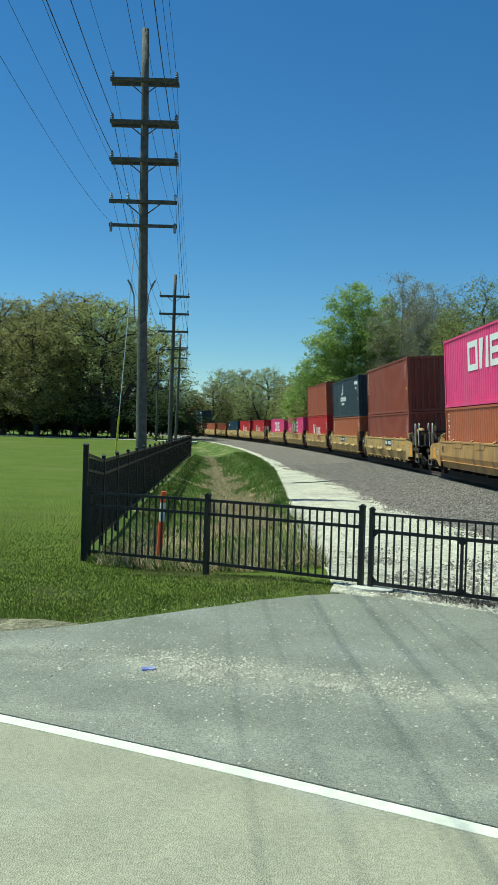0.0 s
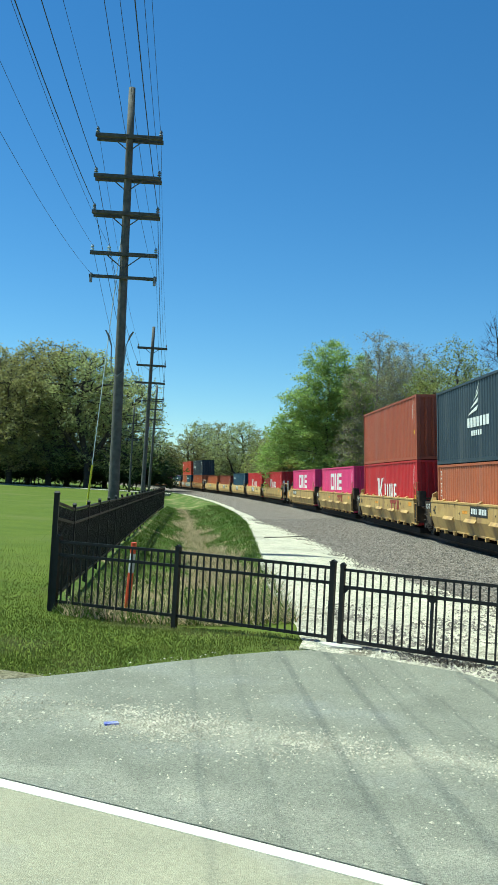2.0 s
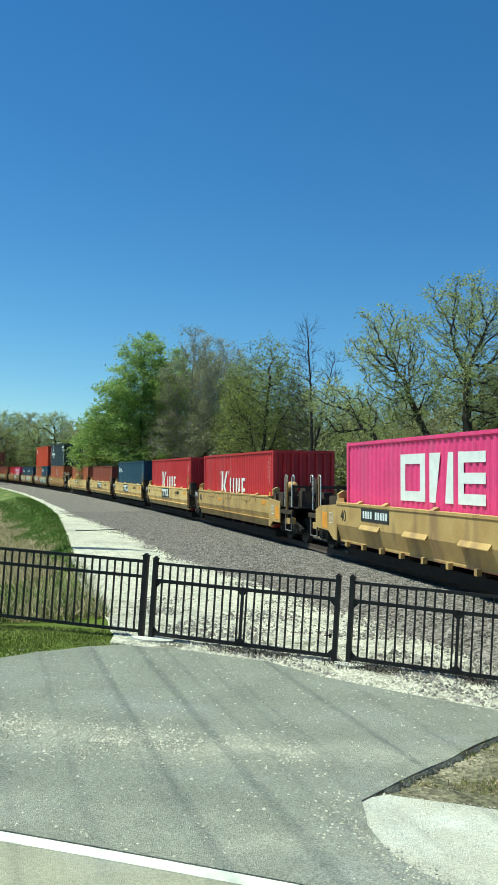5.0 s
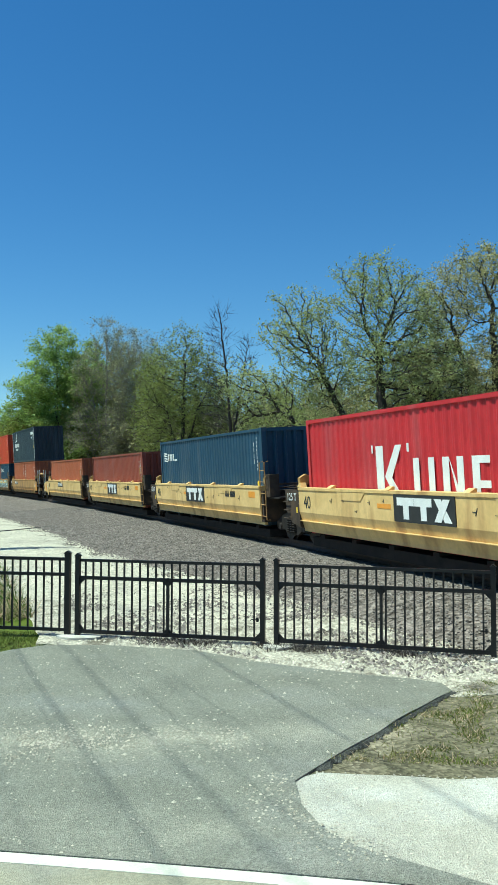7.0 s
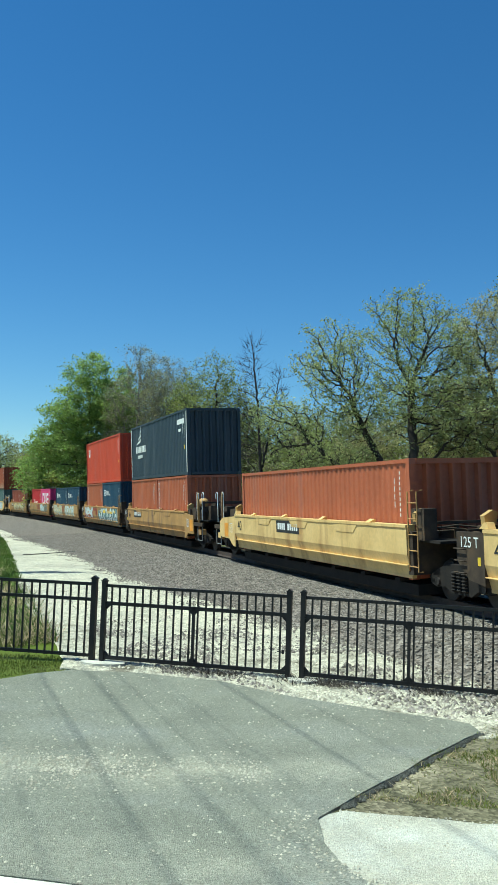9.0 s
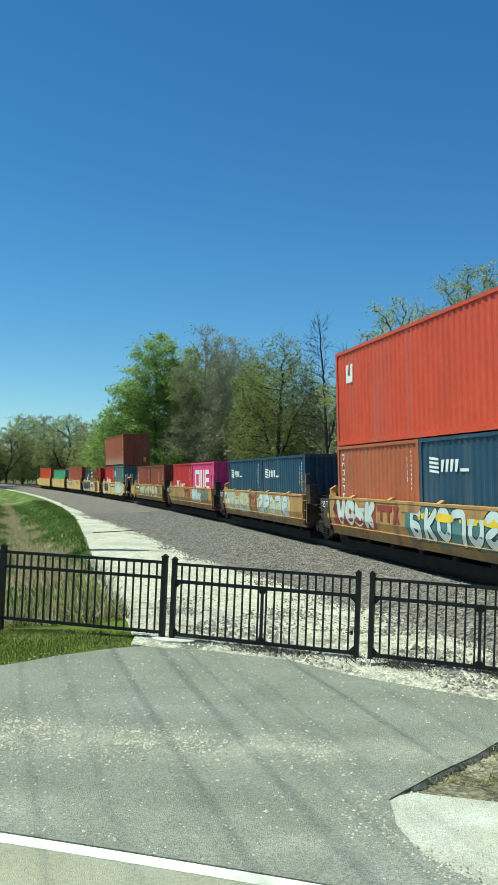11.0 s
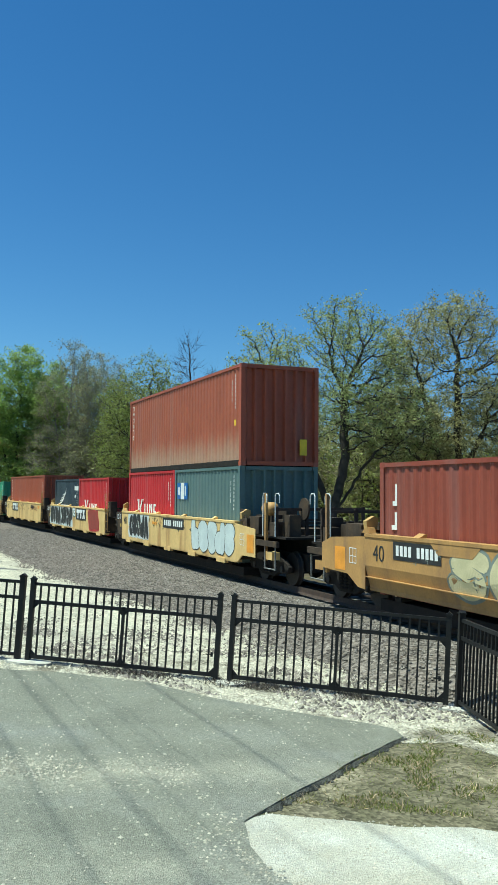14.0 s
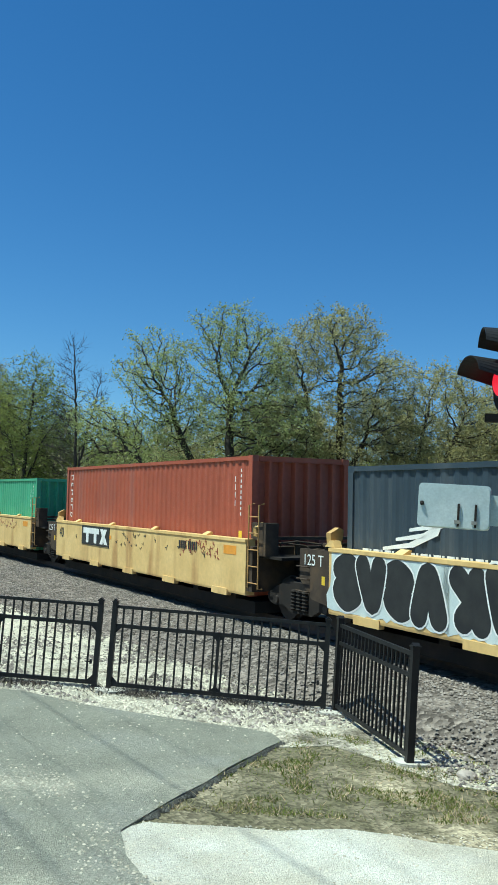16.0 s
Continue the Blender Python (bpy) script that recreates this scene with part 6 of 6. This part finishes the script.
# ---- trees ----
def wood_mesh(pos, parent, radius, kids, twigs, bark):
    """Tubes along the branches, each path taking its thickest child on, with fine twigs as slivers."""
    verts, faces = [], []
    starts = [(0, None)]
    while starts:
        i, base = starts.pop()
        path = [base] if base is not None else []
        while True:
            path.append(i)
            ch = sorted(kids[i], key=lambda c: -radius[c])
            starts += [(c, i) for c in ch[1:]]
            if not ch:
                break
            i = ch[0]
        if len(path) < 2:
            continue
        r0 = radius[path[1]]
        sides = 3 if r0 < 0.03 else (5 if r0 < 0.09 else 9)
        at_v = len(verts)
        for k, n in enumerate(path):
            p = pos[n]
            d = (pos[path[min(k + 1, len(path) - 1)]] - pos[path[max(k - 1, 0)]])
            d = Vector(d).normalized()
            u = d.orthogonal().normalized() if abs(d.z) > 0.95 else d.cross(Vector((0, 0, 1))).normalized()
            w = d.cross(u)
            r = min(radius[n], r0 * 1.15) * (0.5 if k == len(path) - 1 else 1.0)
            for s in range(sides):
                a = 6.2832 * s / sides
                verts.append((p[0] + r * (math.cos(a) * u.x + math.sin(a) * w.x), p[1] + r * (math.cos(a) * u.y + math.sin(a) * w.y), p[2] + r * (math.cos(a) * u.z + math.sin(a) * w.z)))
            if k:
                o = at_v + sides * (k - 1)
                faces += [(o + s, o + (s + 1) % sides, o + sides + (s + 1) % sides, o + sides + s) for s in range(sides)]
    o = len(verts)
    verts += twigs.reshape(-1, 3).tolist()
    faces += (o + np.arange(len(twigs) * 3)).reshape(-1, 3).tolist()
    me = bpy.data.meshes.new("trunk")
    me.from_pydata(verts, [], faces)
    me.materials.append(M[bark])
    me.polygons.foreach_set("use_smooth", [True] * len(faces))
    return me


def grow(seed, stems, lobes, buds, leaves, leaf, leafmat, bark, step=0.4, kill=0.8, shell=3.0, gnarl=0.3, rise=0.1, tip=0.012, pipe=2.05, clump=0.2, twigs=3, twig=0.5, slim=0.6, twig_w=0.009, full=1.18):
    """A tree that branches out into the rounded lobes of its crown. stems: the first limbs as points;
    lobes: middle and half-widths; leaves hang in clumps at the branch ends, the inner crown stays open."""
    g = np.random.default_rng(seed)
    lob = np.array(lobes, float)
    lob[:, 3:] *= full
    wt = (lob[:, 3] * lob[:, 4] * lob[:, 5]) ** (2 / 3)
    which = g.choice(len(lob), buds, p=wt / wt.sum())
    d = g.normal(0, 1, (buds, 3))
    d /= np.linalg.norm(d, axis=1)[:, None]
    goal = lob[which, :3] + d * lob[which, 3:] * (g.random(buds) ** (1 / shell))[:, None] * g.uniform(0.72, 1.22, (buds, 1))
    goal = goal[goal[:, 2] > 0.6]
    pos, parent = [np.array((0.0, 0.0, -0.3))], [-1]
    for stem in stems:
        last = 0
        for q in stem:
            q = np.array(q, float)
            n = max(1, int(np.linalg.norm(q - pos[last]) / step))
            p0 = pos[last]
            for i in range(1, n + 1):
                pos.append(p0 + (q - p0) * i / n + g.normal(0, 0.04, 3) * min(1, i))
                parent.append(last)
                last = len(pos) - 1
    arr = np.array(pos)
    dist = np.linalg.norm(goal[:, None] - arr[None], axis=2)
    near, best = dist.argmin(1), dist.min(1)
    count = {}
    for _ in range(160):
        if not len(goal):
            break
        sel = best < 9.0
        if not sel.any():
            break
        pull = np.zeros((len(pos), 3))
        v = goal[sel] - arr[near[sel]]
        np.add.at(pull, near[sel], v / (np.linalg.norm(v, axis=1)[:, None] + 1e-6))
        fresh = []
        for i in np.unique(near[sel]):
            if count.get(i, 0) >= 4:
                continue
            count[i] = count.get(i, 0) + 1
            q = pull[i] / (np.linalg.norm(pull[i]) + 1e-6)
            if parent[i] >= 0:
                h = arr[i] - arr[parent[i]]
                q = q + 0.55 * h / (np.linalg.norm(h) + 1e-6)
            q = q + g.normal(0, gnarl, 3) + (0, 0, rise)
            fresh.append(arr[i] + q / np.linalg.norm(q) * step)
            parent.append(int(i))
        if not fresh:
            break
        fresh = np.array(fresh)
        base = len(arr)
        arr = np.vstack([arr, fresh])
        pos = arr
        dn = np.linalg.norm(goal[:, None] - fresh[None], axis=2)
        better = dn.min(1) < best
        near[better] = base + dn.argmin(1)[better]
        best = np.minimum(best, dn.min(1))
        left = best > kill
        goal, near, best = goal[left], near[left], best[left]
    n = len(arr)
    kids = [[] for _ in range(n)]
    for i in range(1, n):
        kids[parent[i]].append(i)
    area = np.zeros(n)
    for i in range(n - 1, 0, -1):
        area[i] = max(area[i], tip ** pipe)
        area[parent[i]] += area[i]
    radius = area ** (1 / pipe)
    radius[0] = radius[1] * 1.25
    thin = np.array([i for i in range(1, n) if radius[i] < tip * 2.3 or not kids[i]])
    head = arr[thin] - arr[np.array(parent)[thin]]
    head /= np.linalg.norm(head, axis=1)[:, None] + 1e-6
    pick = np.repeat(np.arange(len(thin)), twigs)
    a = head[pick] + g.normal(0, 0.6, (len(pick), 3)) + (0, 0, rise)
    a /= np.linalg.norm(a, axis=1)[:, None]
    b = np.cross(a, g.normal(0, 1, a.shape))
    b /= np.linalg.norm(b, axis=1)[:, None]
    ln = twig * g.uniform(0.5, 1.3, (len(pick), 1))
    root = arr[thin][pick]
    tw = np.stack([root + b * twig_w, root - b * twig_w, root + a * ln], 1)
    wood = wood_mesh(arr, parent, radius, kids, tw, bark)
    crown = None
    if leaves:
        size = g.gamma(1.4, 1.0, len(pick))
        k = g.choice(len(pick), leaves, p=size / size.sum())
        c = root[k] + a[k] * ln[k] * g.uniform(0.25, 1.05, (leaves, 1)) + g.normal(0, clump, (leaves, 3)) * (1, 1, 0.75)
        u = g.normal(0, 1, (leaves, 3)) * (1, 1, 0.7)
        u /= np.linalg.norm(u, axis=1)[:, None]
        w = np.cross(u, g.normal(0, 1, (leaves, 3)))
        w /= np.linalg.norm(w, axis=1)[:, None]
        sz = leaf * g.uniform(0.5, 1.35, leaves)[:, None]
        v = np.stack([c + u * sz * 1.25, c - u * sz * 0.8 + w * sz * slim * 1.2, c - u * sz * 0.8 - w * sz * slim * 1.2], 1).reshape(-1, 3)
        crown = bpy.data.meshes.new("crown")
        crown.from_pydata(v.tolist(), [], np.arange(leaves * 3).reshape(-1, 3).tolist())
        crown.materials.append(M[leafmat])
    return wood, crown


def tree_of(meshes, label, x, y, turn, scale, group="trees", wide=1.0):
    t = thing("tree", label, "tree", group)
    t.matrix_basis = pose(x, y, -0.1, 0, 0, turn) @ Matrix.Diagonal((scale * wide, scale * wide, scale, 1))
    for n, me in zip(("trunk", "crown"), meshes):
        if me:
            o = new(n, me)
            o.parent = t
    return t


# two old oaks, a lean younger one, and a rounded stand-in for those behind
OAK_WEST = grow(11, [[(-0.2, 0, 2.6), (-1.6, 0.4, 5.6), (-3.4, 0.8, 9.0)], [(-0.2, 0, 2.6), (0.3, -0.3, 6.0), (0.1, 0.2, 10.5)], [(-0.2, 0, 2.0), (-2.6, -0.6, 4.2), (-5.6, -0.8, 6.4)], [(-0.2, 0, 2.6), (1.6, 0.3, 6.0)]],
                [(-4.6, 0.6, 11.9, 2.2, 2.4, 2.0), (-0.2, 0.3, 13.7, 2.3, 2.6, 2.2), (2.3, 0.6, 12.6, 1.7, 2.2, 2.0), (-7.2, -0.6, 8.0, 1.9, 2.2, 1.3), (-3.4, 0.2, 9.0, 2.3, 2.6, 1.7), (2.7, -0.4, 8.6, 2.6, 2.6, 2.2), (-0.4, 0, 9.8, 2.4, 3.0, 2.0), (-5.0, -1.0, 5.8, 2.6, 2.2, 1.2)],
                3900, 42000, 0.062, "leafoak", "bark", 0.38, 0.52, 2.3, 0.42, 0.02, 0.020, 2.12, 0.17, 3, 0.5)
OAK_EAST = grow(23, [[(0.2, 0, 3.4), (0.0, 0.2, 7.4), (-0.4, 0, 12.6)], [(0.2, 0, 3.4), (-1.6, 0.5, 7.6), (-2.6, 0.4, 11.6)], [(0.1, 0, 5.4), (1.6, -0.4, 9.2)], [(0.2, 0, 3.0), (-2.4, -0.7, 6.6)]],
                [(-0.8, 0, 15.6, 2.6, 2.6, 1.4), (-3.0, 0.4, 13.4, 1.9, 2.2, 1.8), (2.4, -0.2, 13.2, 2.0, 2.0, 1.1), (1.2, 0.2, 11.2, 2.6, 2.6, 1.6), (-3.8, -0.4, 8.8, 2.6, 2.6, 2.3), (3.0, 0.2, 9.2, 2.2, 2.4, 1.9), (-0.6, 0.3, 8.4, 2.4, 2.8, 2.0)],
                3800, 50000, 0.062, "leafolive", "bark", 0.38, 0.52, 2.3, 0.45, 0.0, 0.020, 2.12, 0.18, 3, 0.5)
OAK_LEAN = grow(29, [[(0.6, 0, 3.0), (1.6, 0, 6.5), (3.0, 0, 10.2)], [(0.6, 0, 3.0), (0.2, 0.4, 7.0), (0.6, 0.2, 10.0)], [(0.6, 0, 3.0), (3.0, -0.4, 6.8)]],
                [(2.2, 0, 12.4, 1.9, 2.2, 1.7), (4.0, 0.2, 10.4, 1.9, 2.2, 1.6), (0.6, 0.2, 11.0, 1.7, 2.0, 1.8), (3.4, -0.3, 7.6, 2.2, 2.2, 1.8), (0.2, 0, 7.6, 2.0, 2.4, 2.2)],
                2300, 25000, 0.064, "leafolive", "bark", 0.38, 0.54, 2.3, 0.36, 0.05, 0.020, 2.12, 0.18, 3, 0.5)
OAK_BACK = grow(31, [[(0, 0, 3.2), (-0.6, 0.4, 8.0)], [(0, 0, 3.0), (2.4, 0, 7.4)], [(0, 0, 2.8), (-2.8, 0, 6.6)]],
                [(-0.4, 0, 12.6, 3.2, 3.2, 2.2), (3.2, 0.4, 9.8, 2.6, 3.0, 2.2), (-3.6, -0.2, 9.4, 2.8, 3.0, 2.4), (0.4, 0, 7.4, 3.4, 3.4, 2.4), (-2.0, 1.0, 4.6, 3.4, 3.0, 1.8), (2.6, -0.6, 4.8, 3.2, 3.0, 1.8)],
                2000, 30000, 0.075, "leafolive", "bark", 0.45, 0.7, 2.3, 0.36, 0.04, 0.019, 2.1, 0.22, 3, 0.6)
MAPLE = grow(37, [[(0, 0, 4.0), (-0.2, 0, 15.0)], [(0, 0, 3.0), (-1.6, 0.3, 9.0)], [(0, 0, 3.4), (1.6, -0.3, 10.0)]],
             [(-0.2, 0, 16.2, 2.0, 2.2, 3.0), (-1.6, 0.2, 12.6, 2.5, 2.6, 2.5), (1.7, 0, 13.0, 2.2, 2.4, 2.6), (-3.2, 0, 8.4, 2.3, 2.6, 2.4), (1.6, 0.2, 8.6, 2.8, 2.8, 2.6), (-3.6, -0.4, 4.6, 2.4, 2.6, 2.2), (0.8, -0.8, 4.4, 3.2, 2.8, 2.6)],
             2500, 66000, 0.10, "leafgreen", "bark", 0.5, 0.75, 2.0, 0.25, 0.22, 0.015, 2.15, 0.30, 3, 0.7)
BUD = grow(41, [[(0, 0, 4.0), (0.2, 0, 12.5)], [(0, 0, 3.0), (-1.4, 0.3, 8.5)], [(0.1, 0, 4.5), (1.7, -0.2, 9.5)]],
           [(0.2, 0, 13.6, 1.9, 2.0, 2.3), (-1.9, 0.1, 11.2, 1.9, 2.2, 2.2), (2.2, 0, 10.8, 1.8, 2.2, 2.2), (-2.6, 0, 7.2, 1.9, 2.2, 2.4), (2.4, 0.2, 7.2, 2.1, 2.2, 2.2), (0, 0, 8.6, 2.3, 2.4, 2.4), (0, 0, 4.0, 2.8, 2.4, 2.0)],
           2600, 23000, 0.075, "leafbud", "bark", 0.42, 0.62, 2.2, 0.33, 0.10, 0.015, 2.0, 0.26, 4, 0.7, twig_w=0.013)
GREY = grow(47, [[(0, 0, 4.0), (0, 0, 15.0)], [(0, 0, 2.5), (-1.3, 0.2, 10.0)], [(0, 0, 3.0), (1.4, 0, 11.0)]],
            [(0, 0, 15.4, 1.5, 1.7, 3.2), (-1.7, 0.1, 12.6, 1.5, 1.7, 3.0), (1.8, 0, 12.4, 1.5, 1.7, 3.0), (-1.9, 0, 7.4, 1.9, 1.9, 3.0), (1.9, 0, 7.2, 1.9, 1.9, 3.0), (0, 0, 5.0, 2.4, 2.0, 3.0)],
            2600, 22000, 0.07, "leafgrey", "palebark", 0.45, 0.65, 2.0, 0.2, 0.35, 0.016, 2.1, 0.25, 6, 0.9, twig_w=0.016)
BARE = grow(53, [[(0, 0, 5.0), (-0.25, 0, 9.0), (-0.9, 0, 14.4)], [(0.1, 0, 5.6), (0.7, 0.1, 9.0), (1.2, 0.1, 12.2)]],
            [(-1.0, 0, 13.2, 0.9, 1.0, 2.0), (-0.9, 0, 10.0, 1.2, 1.2, 2.4), (1.1, 0, 11.2, 0.9, 1.0, 1.9), (0.6, 0, 7.8, 1.5, 1.3, 1.9), (-1.1, 0, 6.6, 1.3, 1.3, 1.6)],
            1100, 0, 0, "", "bark", 0.35, 0.5, 1.6, 0.16, 0.45, 0.014, 2.0, 0.1, 5, 0.9, twig_w=0.011)
FARM = [grow(k, [[(0, 0, 3.4), (s * 1.4, 0.4, 9.0), (s * 1.0, 0, 13.0)], [(0, 0, 3.0), (-s * 2.4, 0, 8.0)], [(0, 0, 3.2), (s * 3.6, -0.4, 8.6)]],
             [(s * 0.6, 0, 15.0, 3.4, 3.4, 2.6), (-s * 3.8, 0.4, 11.6, 3.0, 3.2, 2.6), (s * 4.6, 0, 11.2, 3.0, 3.2, 2.6), (-s * 5.4, 0, 7.0, 2.8, 3.0, 2.4), (s * 5.4, -0.4, 6.8, 2.6, 3.0, 2.2), (0, 0, 9.0, 3.4, 3.4, 2.6), (s * 3.4, 0.6, 4.2, 2.8, 2.6, 1.8), (-s * 3.6, -0.5, 4.0, 2.6, 2.6, 1.7)],
             1900, 21000, 0.115, m, "bark", 0.65, 0.95, 2.4, 0.38, 0.05, 0.036, 2.1, 0.30, 3, 0.9, twig_w=0.024) for k, m, s in ((61, "leaftan", 1), (67, "leafoak", -1))]
BUSH = grow(71, [[(0.2, 0, 1.2)], [(-0.5, 0.2, 1.4)]], [(0, 0, 2.6, 2.4, 2.2, 1.8), (-1.5, 0.3, 1.8, 1.8, 1.8, 1.3), (1.6, 0, 1.7, 1.7, 1.7, 1.2)], 260, 4200, 0.12, "leafdark", "bark", 0.4, 0.7, 2.4, 0.3, 0.2, 0.012, 2.3, 0.28, 3, 0.5)
GBUSH = grow(73, [[(0.2, 0, 1.6)], [(-0.6, 0.2, 1.8)], [(0.7, -0.2, 2.0)]], [(0.2, 0, 4.3, 1.5, 1.6, 1.7), (-1.5, 0.3, 3.0, 1.6, 1.6, 1.8), (1.7, 0, 2.8, 1.5, 1.6, 1.6), (0, 0, 1.8, 2.6, 2.0, 1.5)], 420, 4200, 0.085, "leafbud", "bark", 0.4, 0.6, 2.4, 0.25, 0.3, 0.011, 2.3, 0.26, 5, 0.8)
BRUSH = grow(79, [[(0.2, 0, 1.6)], [(-0.6, 0.2, 1.8)], [(0.7, -0.2, 2.0)]], [(0.2, 0, 4.3, 1.6, 1.6, 1.7), (-1.5, 0.3, 3.0, 1.6, 1.6, 1.8), (1.7, 0, 2.8, 1.5, 1.6, 1.6), (0, 0, 1.8, 2.6, 2.0, 1.5)], 420, 1500, 0.07, "leafgrey", "twig", 0.4, 0.6, 2.4, 0.22, 0.4, 0.011, 2.3, 0.26, 6, 0.9)


def plant(meshes, label, az, dist, top, native, turn=0.0, group="trees", wide=1.0):
    """Sets a tree at a bearing and distance from the crossing, to reach a height."""
    p = at(az, dist, 0)
    tree_of(meshes, label, p.x, p.y, turn, top / native, group, wide)


_h = lambda el, d: 2.4 + d * math.tan(radians(el))
# broad oaks beyond the line
OAKS = "broad oak with crooked limbs and sparse young leaves"
for _az, _d, _top, _me, _native, _turn in ((-27.3, 52, 15.3, OAK_WEST, 16.0, -27.3), (-34.9, 54, 16.1, OAK_EAST, 17.0, -34.9), (-39.5, 56, 13.4, OAK_LEAN, 14.1, -39.5), (-46.5, 58, 15.0, OAK_EAST, 17.0, 120),
                                           (-31.0, 63, 12.6, OAK_BACK, 14.8, 0), (-37.6, 65, 12.4, OAK_BACK, 14.8, 130), (-43.0, 66, 12.2, OAK_BACK, 14.8, 250), (-24.6, 68, 10.2, OAK_BACK, 14.8, 60)):
    plant(_me, OAKS, _az, _d, _top, _native, _turn, "oaks beyond the railway")
plant(BARE, "slender leafless tree with upright grey branches", -17.8, 66, 15.4, 15.4, -17.8, "bare trees")
plant(BARE, "slender leafless tree with upright grey branches", -20.4, 78, 10.5, 15.4, 120, "bare trees")
for _az, _d, _el, _turn in ((-14.6, 80, 9.5, -14.6), (-15.6, 88, 8.0, 150), (-13.2, 92, 8.2, 250), (-20.2, 84, 6.0, 300), (-21.8, 88, 6.2, 30)):
    plant(BUD, "tall dark-branched tree in yellow-green bud", _az, _d, _h(_el, _d), 15.9, _turn, "budding trees")
for _az, _d, _el, _turn in ((-11.5, 94, 9.1, 10), (-9.7, 96, 9.7, 170), (-12.6, 100, 8.6, 80), (-10.6, 102, 9.2, 260)):
    plant(GREY, "tall leafless tree with fine grey-brown twigs", _az, _d, _h(_el, _d), 18.6, _turn, "twiggy trees")
for _az, _d, _el, _turn in ((-6.7, 100, 9.5, -6.7), (-8.3, 106, 8.6, 240), (-5.4, 140, 5.6, 130), (-4.9, 130, 4.8, 60), (-4.2, 150, 3.8, 200)):
    plant(MAPLE, "tall dense tree in fresh green leaf", _az, _d, _h(_el, _d), 20.0, _turn, "green trees beyond the railway", 1.22)
# distant wood at the end of the line
for _k, (_az, _el) in enumerate(((2.6, 2.9), (1.6, 3.9), (0.4, 4.1), (-0.9, 3.9), (-2.2, 3.6), (-3.2, 3.2), (3.8, 2.3), (4.8, 2.2), (5.8, 2.4), (6.7, 2.2), (-3.9, 2.6))):
    plant(FARM[_k % 2], "distant tree in pale spring leaf at the line's end", _az, 235 + 12 * (_k % 3), _h(_el, 240), 17.6, 67 * _k, "distant trees")
# trees beyond the lawn
for _k, (_az, _d, _el, _me) in enumerate(((8.8, 168, 7.9, FARM[1]), (11.2, 172, 8.1, FARM[0]), (13.6, 170, 7.4, FARM[0]), (7.6, 185, 6.6, FARM[1]), (10.0, 190, 7.6, FARM[0]), (15.6, 176, 7.6, FARM[0]), (12.4, 195, 7.8, FARM[0]), (18, 180, 7.8, FARM[1]), (14.5, 200, 7.0, FARM[0]))):
    plant(_me, "large spreading tree in tan spring leaf beyond the lawn", _az, _d, _h(_el, _d), 17.6, 50 * _k, "trees beyond the lawn", 1.2)
# undergrowth
_rng = random.Random(8)
for _k in range(64):
    _az = -3.5 - 48 * _k / 64 + _rng.uniform(-0.4, 0.4)
    _d = float(np.interp(-_az, (3, 10, 20, 30, 52), (135, 108, 80, 64, 62))) + _rng.uniform(-3, 8)
    if _az > -6.8:
        _d += 14
    _me, _nat = ((GBUSH, 6.0), (BRUSH, 6.0), (GBUSH, 6.0), (BRUSH, 6.0))[_k % 4]
    plant(_me, "bare twiggy undergrowth at the wood's edge" if _me is BRUSH else "low bushy undergrowth at the wood's edge", _az, _d, _h(_rng.uniform(3.8, 5.8) if _az < -12 else _rng.uniform(2.8, 4.6), _d), _nat, 37 * _k, "undergrowth", 1.25)
for _k in range(26):
    _az = 5.2 + 13 * _k / 26 + _rng.uniform(-0.2, 0.2)
    plant(BUSH, "dark bushes beyond the lawn", _az, 182 + _rng.uniform(-6, 6), _h(_rng.uniform(0.9, 1.9), 182), 4.4, 37 * _k, "dark bushes", 1.5)
for _k in range(16):
    _az = 4.0 - 7.6 * _k / 16
    plant(GBUSH, "low bushes at the line's far end", _az, 262 + _rng.uniform(-6, 6), _h(_rng.uniform(1.2, 1.9), 262), 6, 37 * _k, "far bushes", 1.5)


# ---- house beyond the line ----
def house():
    h = thing("house", "low building with a pale green metal roof beyond the railway", "house")
    p = at(-5.6, 126, 0)
    h.matrix_basis = pose(p.x, p.y, -0.1, 0, 0, 8)
    bm = bmesh.new()
    box(bm, -4.6, 4.6, -3.5, 3.5, 0, 5.0)
    part("wall", bm, M["siding"], h)
    for sx in (-1, 1):
        bm = bmesh.new()
        prism(bm, [(sx * 5.2, 4.95), (0, 6.55), (0, 6.7), (sx * 5.2, 5.1)], "y", -3.9, 3.9)
        part("roof", bm, M["roofgreen"], h)
    bm = bmesh.new()
    prism(bm, [(-4.6, 5.0), (4.6, 5.0), (0, 6.4)], "y", -3.49, 3.49)
    part("gable", bm, M["siding"], h)
    for x in (-2.2, 1.6):
        w = new("window")
        w.parent = h
        bm = bmesh.new()
        box(bm, x - 0.5, x + 0.5, -3.56, -3.50, 2.2, 3.4)
        part("frame", bm, M["white"], w)
        bm = bmesh.new()
        box(bm, x - 0.42, x + 0.42, -3.57, -3.562, 2.28, 3.32)
        part("pane", bm, M["blackpaint"], w)


house()


# ---- the train's run ----
def motions():
    times = [i * 1.0 for i in range(17)]
    for ob, u, up, back in TRAIN:
        walk(ob, [(t, on_track(s_of(u, t) + back, up)) for t in times])


motions()
